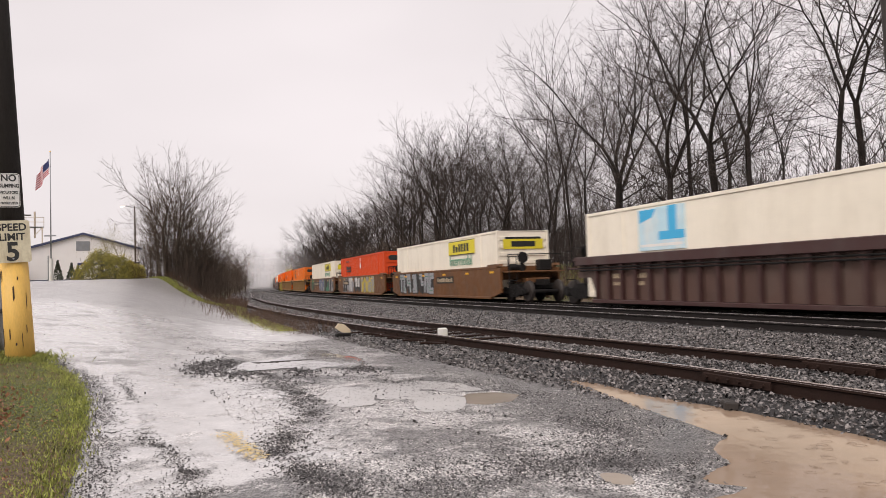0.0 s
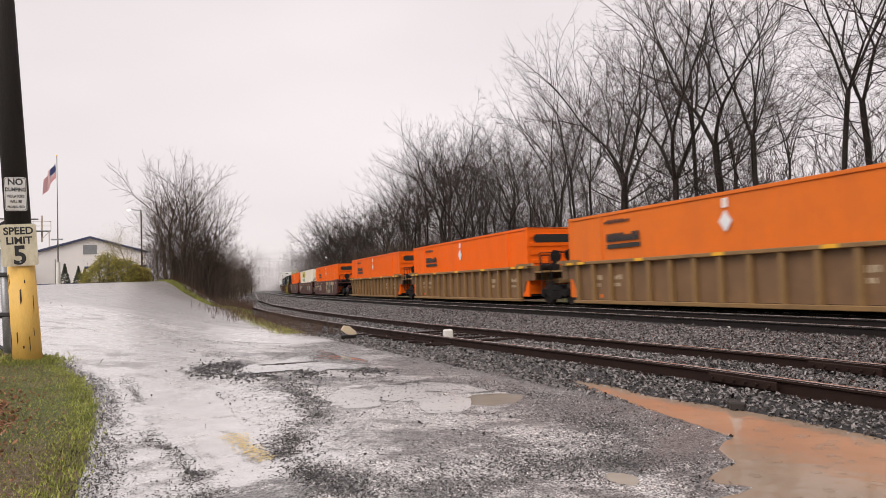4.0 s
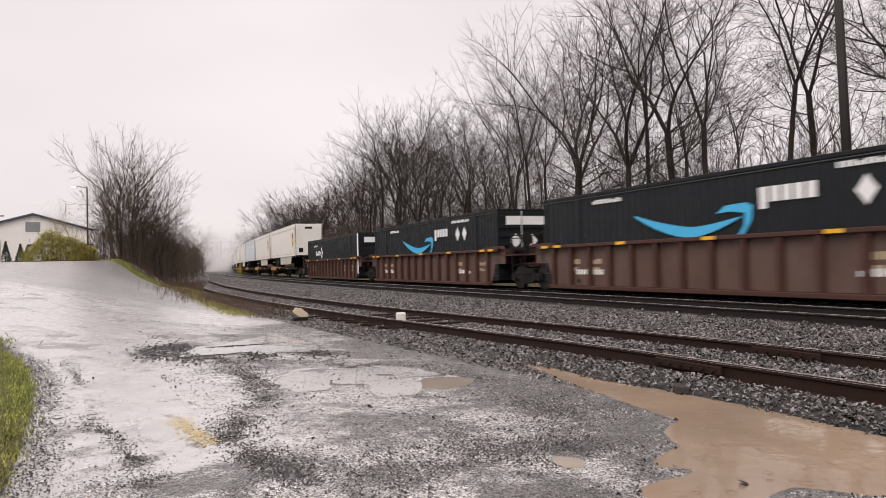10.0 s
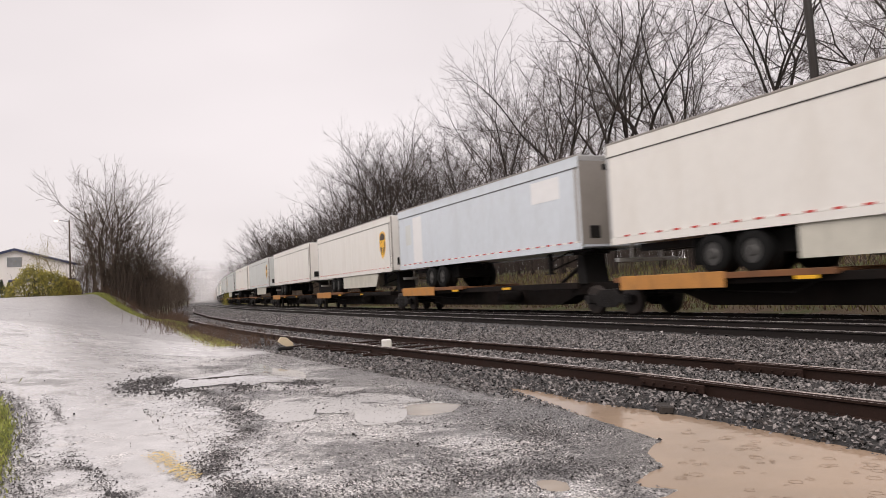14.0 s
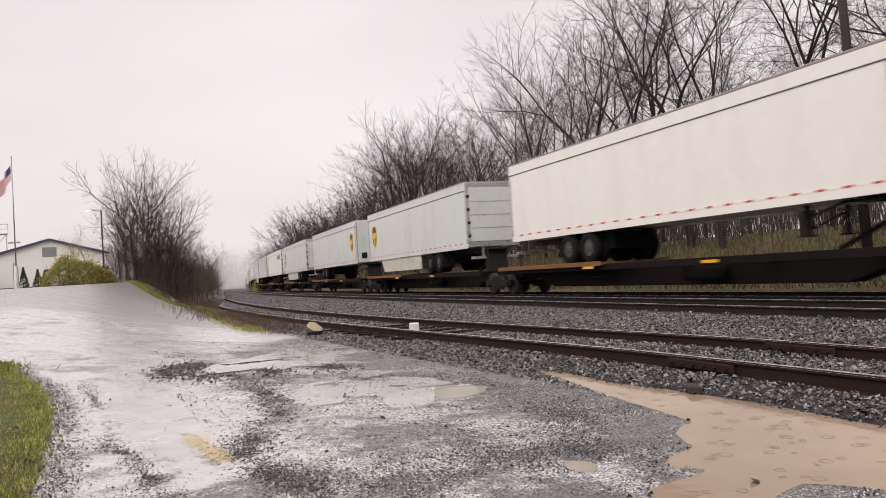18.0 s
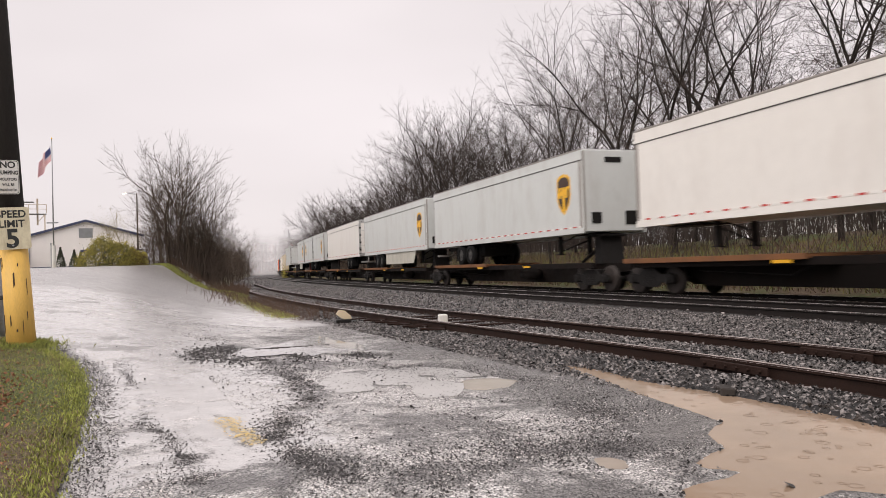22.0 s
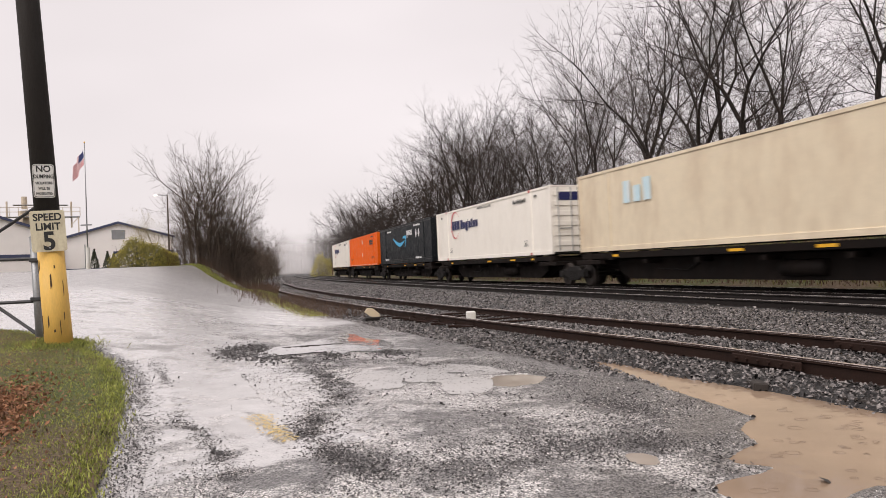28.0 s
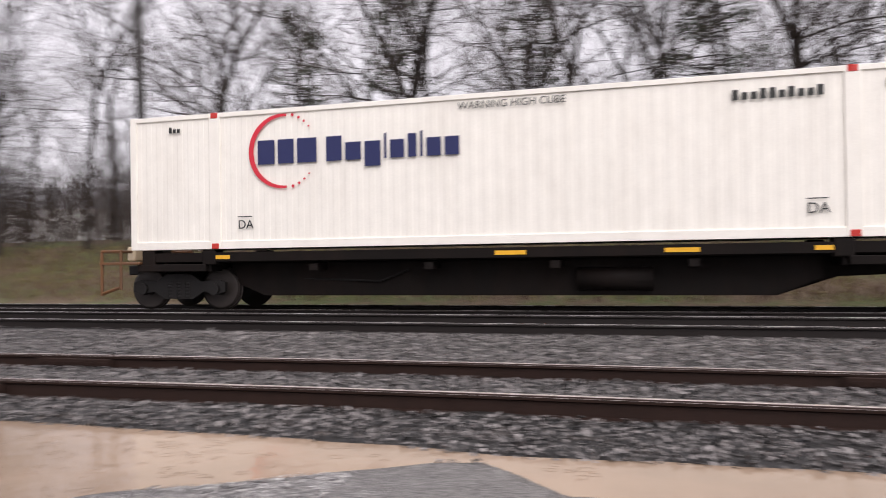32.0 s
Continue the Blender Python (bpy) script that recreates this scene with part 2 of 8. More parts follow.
GRIME = (0.05, 0.042, 0.035)
M = {
    "white": mat("cream_white_paint", (0.86, 0.79, 0.66), 0.45, var=0.05, dirt=(0.45, 0.38, 0.28), dirt_amt=0.3, bump=0.03),
    "stg": mat("white_container_paint", (0.87, 0.83, 0.755), 0.45, var=0.05, dirt=(0.5, 0.43, 0.36), dirt_amt=0.22, bump=0.03),
    "beige": mat("beige_container_paint", (0.72, 0.62, 0.46), 0.5, var=0.08, dirt=(0.33, 0.2, 0.12), dirt_amt=0.4, bump=0.03),
    "orange": mat("orange_paint", (0.86, 0.135, 0.006), 0.55, var=0.08, dirt=(0.62, 0.11, 0.012), dirt_amt=0.4, bump=0.03, spec=0.2),
    "red_orange": mat("faded_red_orange_paint", (0.66, 0.075, 0.018), 0.55, var=0.1, dirt=(0.46, 0.08, 0.03), dirt_amt=0.45, bump=0.03, spec=0.2),
    "tan_orange": mat("sun_faded_orange_paint", (0.74, 0.17, 0.022), 0.55, var=0.1, dirt=(0.5, 0.13, 0.035), dirt_amt=0.45, bump=0.03, spec=0.2),
    "black": mat("charcoal_container_paint", (0.008, 0.0105, 0.013), 0.5, var=0.15, dirt=(0.02, 0.022, 0.024), dirt_amt=0.4, bump=0.03, spec=0.25),
    "grey": mat("light_grey_trailer_skin", (0.62, 0.645, 0.63), 0.42, var=0.05, dirt=(0.42, 0.4, 0.37), dirt_amt=0.4, bump=0.02),
    "silver": mat("brushed_aluminium", (0.5, 0.5, 0.49), 0.35, metal=0.6, var=0.1, bump=0.03),
    "trailer_cream": mat("cream_trailer_skin", (0.77, 0.75, 0.71), 0.42, var=0.04, dirt=(0.58, 0.53, 0.46), dirt_amt=0.3, bump=0.02),
    "post": mat("taupe_corner_post", (0.3, 0.275, 0.25), 0.45, metal=0.2, var=0.12, bump=0.03),
    "trailer_white": mat("white_trailer_skin", (0.82, 0.795, 0.75), 0.42, var=0.04, dirt=(0.6, 0.55, 0.5), dirt_amt=0.3, bump=0.02),
    "trailer_blue": mat("pale_blue_white_trailer_skin", (0.62, 0.67, 0.72), 0.42, var=0.08, dirt=(0.45, 0.47, 0.48), dirt_amt=0.35, bump=0.02),
    "skirt": mat("cream_side_skirt", (0.55, 0.53, 0.46), 0.5, var=0.1, dirt=GRIME, dirt_amt=0.35),
    "brown": mat("brown_car_paint", (0.15, 0.062, 0.02), 0.5, var=0.15, dirt=GRIME, dirt_amt=0.6, bump=0.08),
    "tan": mat("yellow_brown_car_paint", (0.25, 0.145, 0.055), 0.55, var=0.15, dirt=(0.1, 0.06, 0.035), dirt_amt=0.7, bump=0.08),
    "maroon": mat("maroon_car_paint", (0.072, 0.022, 0.018), 0.5, var=0.18, dirt=(0.04, 0.025, 0.02), dirt_amt=0.6, bump=0.08),
    "ribmaroon": mat("dull_maroon_ribbed_paint", (0.066, 0.028, 0.021), 0.55, var=0.25, dirt=(0.045, 0.026, 0.02), dirt_amt=0.6, bump=0.08, spec=0.3),
    "darkred": mat("dark_red_car_paint", (0.055, 0.022, 0.02), 0.5, var=0.2, dirt=(0.1, 0.085, 0.075), dirt_amt=0.5, bump=0.08),
    # panels between the tan ribs, a step darker than the ribs
    "panel_tan": mat("darker_tan_panel_paint", (0.2, 0.115, 0.06), 0.6, var=0.3, scale=1.5, dirt=(0.1, 0.07, 0.05), dirt_amt=0.6, bump=0.08, spec=0.3),
    "dusty": mat("dusty_brown_panel_paint", (0.105, 0.062, 0.05), 0.6, var=0.3, scale=1.5, dirt=(0.16, 0.13, 0.11), dirt_amt=0.55, bump=0.08, spec=0.3),
    "spine": mat("grimy_black_brown_steel", (0.009, 0.0068, 0.006), 0.7, var=0.3, dirt=(0.022, 0.013, 0.01), dirt_amt=0.5, bump=0.1, spec=0.12),
    "deck": mat("rusty_orange_deck", (0.19, 0.078, 0.028), 0.6, var=0.3, dirt=(0.07, 0.035, 0.02), dirt_amt=0.8, dirt_scale=2.5, bump=0.1),
    "step": mat("worn_yellow_orange_plate", (0.46, 0.21, 0.055), 0.55, var=0.2, dirt=(0.1, 0.05, 0.03), dirt_amt=0.6, dirt_scale=2.5),
    "truck": mat("grimy_cast_steel", (0.012, 0.0105, 0.01), 0.65, var=0.35, bump=0.15, spec=0.25),
    "wheel": mat("worn_wheel_steel", (0.03, 0.023, 0.02), 0.55, metal=0.2, var=0.3, bump=0.1),
    "tread": mat("polished_wheel_tread", (0.35, 0.33, 0.32), 0.3, metal=0.9, var=0.1),
    "rubber": mat("black_rubber", (0.009, 0.009, 0.009), 0.85, spec=0.15, var=0.3, bump=0.1),
    "rim": mat("grey_wheel_rim", (0.075, 0.073, 0.07), 0.45, metal=0.5, var=0.2),
    "yellow": mat("yellow_reflector", (0.8, 0.42, 0.02), 0.4, var=0.1),
    "redtape": mat("red_reflective_tape", (0.5, 0.03, 0.02), 0.35, var=0.05, bump=0),
    "whitetape": mat("white_reflective_tape", (0.78, 0.76, 0.72), 0.35, var=0.05, bump=0),
    "navy": mat("navy_blue_lettering", (0.012, 0.017, 0.09), 0.45, var=0.05, bump=0),
    "logored": mat("red_ring_paint", (0.6, 0.02, 0.04), 0.45, var=0.05, bump=0),
    "sign_yellow": mat("yellow_panel_paint", (0.72, 0.6, 0.04), 0.45, var=0.06, bump=0),
    "letter_black": mat("black_lettering", (0.02, 0.02, 0.018), 0.5, var=0.1, bump=0),
    "letter_white": mat("white_lettering", (0.78, 0.78, 0.78), 0.5, var=0.05, bump=0),
    "letter_green": mat("green_lettering", (0.06, 0.28, 0.17), 0.5, var=0.05, bump=0),
    "smile": mat("light_blue_arc_paint", (0.045, 0.42, 0.72), 0.45, var=0.05, bump=0),
    "skyblue": mat("washed_blue_square_paint", (0.5, 0.7, 0.78), 0.5, var=0.15, dirt=(0.8, 0.78, 0.72), dirt_amt=0.95, dirt_scale=1.4, bump=0),
    "shield_brown": mat("dark_brown_shield_paint", (0.045, 0.022, 0.012), 0.45, var=0.06, bump=0),
    "shield_gold": mat("golden_yellow_shield_paint", (0.85, 0.46, 0.02), 0.45, var=0.06, bump=0),
    "tie": mat("creosoted_tie", (0.022, 0.017, 0.014), 0.75, var=0.35, scale=2, fine=25, bump=0.35, stretch=(1, 8, 1), rand=0.2),
    "rail": mat("rusty_rail_web", (0.024, 0.013, 0.01), 0.65, metal=0.0, spec=0.15, var=0.3, scale=6, fine=60, bump=0.2),
    "rail_dark": mat("dark_oily_rail_web", (0.014, 0.0105, 0.0095), 0.6, metal=0.1, spec=0.25, var=0.3, scale=6, fine=60, bump=0.2),
    "railtop": mat("shiny_rail_head", (0.62, 0.58, 0.56), 0.28, metal=0.9, var=0.1),
    "railtop_rust": mat("lightly_rusted_rail_head", (0.62, 0.54, 0.51), 0.25, metal=0.85, var=0.2, scale=9),
    "bark": mat("wet_dark_bark", (0.028, 0.022, 0.0195), 0.85, spec=0.2, var=0.35, scale=2, fine=22, bump=0.4, stretch=(1, 1, 0.25), rand=0.25),
    "twig": mat("bare_brown_twigs", (0.056, 0.044, 0.038), 0.9, spec=0.15, var=0.3, bump=0, rand=0.25),
    "brushwood": mat("brown_grey_brushwood", (0.098, 0.076, 0.061), 0.9, spec=0.15, var=0.35, bump=0, rand=0.25),
    "pale_twig": mat("pale_budding_twigs", (0.34, 0.29, 0.17), 0.85, var=0.3, bump=0),
    "bud": mat("yellow_green_buds", (0.4, 0.34, 0.06), 0.8, var=0.35, bump=0, rand=0.3, island=True),
    "leaf": mat("olive_green_leaves", (0.14, 0.13, 0.03), 0.7, var=0.35, bump=0, rand=0.35, island=True),
    "thorn": mat("dry_brown_brush", (0.1, 0.06, 0.04), 0.9, var=0.35, bump=0, rand=0.3, island=True),
    "needle": mat("dark_conifer_needles", (0.05, 0.06, 0.036), 0.8, var=0.3, bump=0, rand=0.3, island=True),
    "grass": mat("wet_spring_grass_blades", (0.255, 0.275, 0.062), 0.6, var=0.6, scale=2.2, bump=0, rand=0.35, island=True),
    "deadgrass": mat("dead_tan_grass_blades", (0.27, 0.19, 0.1), 0.75, var=0.4, scale=1.1, bump=0, rand=0.35, island=True),
    "deadleaf": mat("brown_dead_leaves", (0.26, 0.125, 0.065), 0.8, var=0.5, bump=0, rand=0.4, island=True),
    "stone": mat("wet_grey_ballast_stone", (0.128, 0.116, 0.112), 0.25, var=0.98, scale=7, fine=70, bump=0.25, rand=0.5, island=True),
    "pale_pebble": mat("wet_pale_gravel", (0.5, 0.48, 0.47), 0.28, var=0.5, scale=9, fine=90, bump=0.2, rand=0.5, island=True),
    "pebble": mat("wet_dark_gravel", (0.055, 0.05, 0.05), 0.35, var=0.5, scale=9, fine=90, bump=0.2, rand=0.4, island=True),
    "pole": mat("tarred_pole_timber", (0.021, 0.017, 0.015), 0.75, var=0.3, scale=3, fine=30, bump=0.4, stretch=(4, 4, 0.4)),
    "pole_yellow": mat("chipped_yellow_paint_on_timber", (0.7, 0.43, 0.1), 0.6, var=0.12, scale=5, fine=40, bump=0.25, stretch=(3, 3, 0.5), dirt=(0.05, 0.035, 0.02), dirt_amt=0.0),
    "chip": mat("bare_dark_timber_chips", (0.06, 0.036, 0.02), 0.8, var=0.3, bump=0.3),
    "sign": mat("weathered_white_sign", (0.72, 0.71, 0.68), 0.5, var=0.06, dirt=(0.5, 0.42, 0.26), dirt_amt=0.5, dirt_scale=4, bump=0),
    "sign_cream": mat("stained_cream_sign", (0.68, 0.62, 0.45), 0.5, var=0.1, dirt=(0.28, 0.2, 0.1), dirt_amt=0.7, dirt_scale=5, bump=0),
    "galv": mat("galvanised_steel", (0.3, 0.31, 0.32), 0.45, metal=0.6, var=0.25, bump=0.08),
    "gatetube": mat("dark_gate_tube", (0.04, 0.04, 0.042), 0.5, metal=0.3, var=0.2),
    "siding": mat("white_metal_siding", (0.9, 0.87, 0.85), 0.5, var=0.05, scale=1.0, bump=0.02),
    "trimblue": mat("dark_blue_trim", (0.05, 0.06, 0.12), 0.5, var=0.1),
    "roof": mat("grey_metal_roof", (0.4, 0.4, 0.42), 0.45, metal=0.3, var=0.1),
    "glass": mat("dull_window_glass", (0.12, 0.13, 0.13), 0.12, var=0.1, bump=0),
    "tank": mat("tan_tank_paint", (0.55, 0.47, 0.36), 0.5, var=0.1, dirt=(0.3, 0.2, 0.13), dirt_amt=0.4),
    "flagred": mat("flag_red_cloth", (0.42, 0.03, 0.05), 0.8, var=0.15, bump=0.1),
    "flagwhite": mat("flag_white_cloth", (0.7, 0.68, 0.68), 0.8, var=0.1, bump=0.1),
    "flagblue": mat("flag_blue_cloth", (0.03, 0.04, 0.13), 0.8, var=0.15, bump=0.1),
    "hitch": mat("red_hitch_paint", (0.12, 0.02, 0.014), 0.55, var=0.2, dirt=GRIME, dirt_amt=0.5),
    "clinker": mat("grey_concrete", (0.32, 0.3, 0.28), 0.8, var=0.2),
    "marker": mat("faded_yellow_white_target", (0.66, 0.55, 0.38), 0.5, var=0.1, dirt=(0.3, 0.22, 0.14), dirt_amt=0.4, dirt_scale=6),
    "housewall": mat("white_house_siding", (0.7, 0.69, 0.67), 0.6, var=0.06),
    "lamp_glow": glow("lit_lamp_lens", (1.0, 0.9, 0.78), 1.3),
}
GRAFF = [mat("graffiti_" + n, c, 0.5, var=0.2, dirt=GRIME, dirt_amt=0.3) for n, c in
         (("white", (0.62, 0.6, 0.58)), ("black", (0.03, 0.03, 0.03)), ("green", (0.05, 0.22, 0.13)), ("yellow", (0.55, 0.42, 0.06)), ("violet", (0.25, 0.14, 0.27)), ("grey", (0.3, 0.3, 0.32)), ("tan", (0.46, 0.36, 0.24)), ("blue", (0.1, 0.12, 0.22)))]


def zone_nodes(m):
    """s and d of a surface point, inside a material"""
    N, L = m.node_tree.nodes, m.node_tree.links
    g = N.new("ShaderNodeNewGeometry")
    outs = []
    for v in ((UX, UY, 0), (NX, NY, 0)):
        dt = N.new("ShaderNodeVectorMath")
        dt.operation = "DOT_PRODUCT"
        dt.inputs[1].default_value = v
        L.new(g.outputs["Position"], dt.inputs[0])
        outs.append(dt.outputs["Value"])
    return g.outputs["Position"], outs[0], outs[1]


def math_node(m, op, a, b=None, c=None, clamp=False):
    n = m.node_tree.nodes.new("ShaderNodeMath")
    n.operation, n.use_clamp = op, clamp
    for i, v in enumerate((a, b, c)):
        if v is None:
            continue
        if isinstance(v, (int, float)):
            n.inputs[i].default_value = v
        else:
            m.node_tree.links.new(v, n.inputs[i])
    return n.outputs[0]


def noise_node(m, vec, scale, detail=4, rough=0.5):
    n = m.node_tree.nodes.new("ShaderNodeTexNoise")
    n.inputs["Scale"].default_value, n.inputs["Detail"].default_value, n.inputs["Roughness"].default_value = scale, detail, rough
    m.node_tree.links.new(vec, n.inputs["Vector"])
    return n.outputs[0]


def range_node(m, v, a, b, c=0.0, d=1.0):
    n = m.node_tree.nodes.new("ShaderNodeMapRange")
    n.interpolation_type = "SMOOTHSTEP"
    for i, q in enumerate((a, b, c, d)):
        n.inputs[i + 1].default_value = q
    m.node_tree.links.new(v, n.inputs[0])
    return n.outputs[0]


def mix_node(m, f, a, b):
    n = m.node_tree.nodes.new("ShaderNodeMix")
    n.data_type = "RGBA"
    for i, v in ((0, f), (6, a), (7, b)):
        if isinstance(v, (tuple, float, int)):
            n.inputs[i].default_value = (*v, 1) if isinstance(v, tuple) else v
        else:
            m.node_tree.links.new(v, n.inputs[i])
    return n.outputs[2]


def voronoi_node(m, vec, scale):
    n = m.node_tree.nodes.new("ShaderNodeTexVoronoi")
    n.inputs["Scale"].default_value = scale
    m.node_tree.links.new(vec, n.inputs["Vector"])
    return n


def road_material():
    m = bpy.data.materials.new("wet_asphalt_painted_sheen")
    m.use_nodes = True
    L = m.node_tree.links
    p = m.node_tree.nodes["Principled BSDF"]
    pos, s, d = zone_nodes(m)
    big, mid, fine = noise_node(m, pos, 0.9, 5, 0.6), noise_node(m, pos, 5.0, 6, 0.65), noise_node(m, pos, 70.0, 3, 0.6)
    v1, v2 = voronoi_node(m, pos, 95.0), voronoi_node(m, pos, 150.0)
    # loose gravel apron beside the line: right of a wavering edge
    wob = math_node(m, "MULTIPLY_ADD", big, 2.2, -1.1)
    wob2 = math_node(m, "MULTIPLY_ADD", mid, 1.2, -0.6)
    e0 = math_node(m, "ADD", range_node(m, s, 3.9, 5.6, -0.55, 0.95), range_node(m, s, 5.6, 11.5, 0.0, -0.5))
    e1 = range_node(m, s, 11.5, 18.0, 0.0, 2.7)
    lim = math_node(m, "ADD", math_node(m, "ADD", e0, e1), 0.15)
    q = math_node(m, "SUBTRACT", math_node(m, "ADD", math_node(m, "ADD", d, wob), wob2), lim)
    apron = range_node(m, q, -0.10, 0.20)
    # gravel lot up the slope
    lot = range_node(m, math_node(m, "ADD", s, math_node(m, "MULTIPLY_ADD", big, 5.0, -2.5)), 20.5, 23.0)
    # loose dark grit drifted over the pavement
    grit = range_node(m, math_node(m, "ADD", noise_node(m, pos, 1.3, 6, 0.72), math_node(m, "MULTIPLY", mid, 0.25)), 0.645, 0.72)
    gravel = math_node(m, "MAXIMUM", math_node(m, "MAXIMUM", apron, math_node(m, "MULTIPLY", lot, 0.62)), math_node(m, "MULTIPLY", grit, 0.75))
    # paler patches on the apron: the sheen of thin water put into the colour
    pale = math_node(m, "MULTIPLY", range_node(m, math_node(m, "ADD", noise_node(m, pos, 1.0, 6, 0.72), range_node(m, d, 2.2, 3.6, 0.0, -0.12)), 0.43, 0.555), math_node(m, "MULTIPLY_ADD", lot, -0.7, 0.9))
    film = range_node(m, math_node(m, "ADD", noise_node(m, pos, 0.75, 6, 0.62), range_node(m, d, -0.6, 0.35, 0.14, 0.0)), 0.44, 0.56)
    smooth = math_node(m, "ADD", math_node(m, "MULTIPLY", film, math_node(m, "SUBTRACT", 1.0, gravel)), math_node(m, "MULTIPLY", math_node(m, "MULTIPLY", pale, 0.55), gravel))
    # near-white base: sky sheen on the wet asphalt is painted into the colour
    sheen_base = mix_node(m, gravel, (0.53, 0.51, 0.5), mix_node(m, pale, (0.165, 0.155, 0.152), (0.54, 0.52, 0.51)))
    # random stone tones; the brightest cells also stand in for wet glints
    grain = range_node(m, v1.outputs["Color"], 0.1, 0.9, 0.06, 2.1)
    grain2 = range_node(m, math_node(m, "ADD", mid, fine), 0.6, 1.4, 0.75, 1.25)
    gsel = math_node(m, "ADD", math_node(m, "MULTIPLY", grain, gravel), math_node(m, "SUBTRACT", 1.0, gravel))
    vm = m.node_tree.nodes.new("ShaderNodeVectorMath")
    vm.operation = "SCALE"
    L.new(sheen_base, vm.inputs[0])
    L.new(math_node(m, "MULTIPLY", gsel, grain2), vm.inputs["Scale"])
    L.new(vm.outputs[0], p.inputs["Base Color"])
    dry = mix_node(m, gravel, (0.36, 0.36, 0.36), (0.34, 0.34, 0.34))
    L.new(mix_node(m, smooth, dry, (0.27, 0.27, 0.27)), p.inputs["Roughness"])
    p.inputs["Specular IOR Level"].default_value = 0.75
    L.new(math_node(m, "MULTIPLY_ADD", gravel, -0.7, 1.0), p.inputs["Coat Weight"])
    p.inputs["Coat Roughness"].default_value, p.inputs["Coat IOR"].default_value = 0.26, 2.1
    bp = m.node_tree.nodes.new("ShaderNodeBump")
    cells = math_node(m, "ADD", math_node(m, "MULTIPLY", v1.outputs["Distance"], 0.9), math_node(m, "MULTIPLY", v2.outputs["Distance"], 0.5))
    L.new(math_node(m, "ADD", math_node(m, "MULTIPLY", cells, -1.0), math_node(m, "MULTIPLY", mid, 0.12)), bp.inputs["Height"])
    st = math_node(m, "MULTIPLY", math_node(m, "MULTIPLY_ADD", gravel, 0.9, 0.1), math_node(m, "MULTIPLY_ADD", smooth, -0.8, 1.0))
    L.new(st, bp.inputs["Strength"])
    bp.inputs["Distance"].default_value = 0.02
    L.new(bp.outputs[0], p.inputs["Normal"])
    return m


def earth_material():
    m = bpy.data.materials.new("leaf_strewn_grass_bank")
    m.use_nodes = True
    L = m.node_tree.links
    p = m.node_tree.nodes["Principled BSDF"]
    pos, s, d = zone_nodes(m)
    a, b, c = noise_node(m, pos, 0.35, 5, 0.6), noise_node(m, pos, 3.0, 5, 0.65), noise_node(m, pos, 30, 3)
    g = mix_node(m, range_node(m, a, 0.4, 0.62), (0.11, 0.075, 0.045), (0.075, 0.095, 0.026))
    g = mix_node(m, range_node(m, b, 0.5, 0.68), g, (0.15, 0.105, 0.06))
    vm = m.node_tree.nodes.new("ShaderNodeVectorMath")
    vm.operation = "SCALE"
    L.new(g, vm.inputs[0])
    L.new(range_node(m, c, 0.3, 0.7, 0.6, 1.4), vm.inputs["Scale"])
    L.new(vm.outputs[0], p.inputs["Base Color"])
    p.inputs["Roughness"].default_value = 0.9
    bp = m.node_tree.nodes.new("ShaderNodeBump")
    bp.inputs["Strength"].default_value, bp.inputs["Distance"].default_value = 0.6, 0.08
    L.new(math_node(m, "ADD", b, c), bp.inputs["Height"])
    L.new(bp.outputs[0], p.inputs["Normal"])
    return m


def ballast_material():
    # near-black bed: the shade in the gaps between stones is in the colour
    m = mat("wet_ballast_bed_dark_gaps", (0.017, 0.015, 0.014), 0.6, var=0.45, scale=6, fine=26, bump=0.9)
    return m


def water_material(name, col, rough=0.04, ior=1.33):
    m = bpy.data.materials.new(name)
    m.use_nodes = True
    L = m.node_tree.links
    p = m.node_tree.nodes["Principled BSDF"]
    tc = m.node_tree.nodes.new("ShaderNodeNewGeometry")
    n = noise_node(m, tc.outputs["Position"], 0.8, 3)
    L.new(mix_node(m, range_node(m, n, 0.35, 0.65), col, tuple(c * 0.8 for c in col)), p.inputs["Base Color"])
    p.inputs["Roughness"].default_value, p.inputs["IOR"].default_value = rough, ior
    bp = m.node_tree.nodes.new("ShaderNodeBump")
    bp.inputs["Strength"].default_value, bp.inputs["Distance"].default_value = 0.1, 0.02
    r = noise_node(m, tc.outputs["Position"], 7.0, 2)
    L.new(r, bp.inputs["Height"])
    L.new(bp.outputs[0], p.inputs["Normal"])
    return m


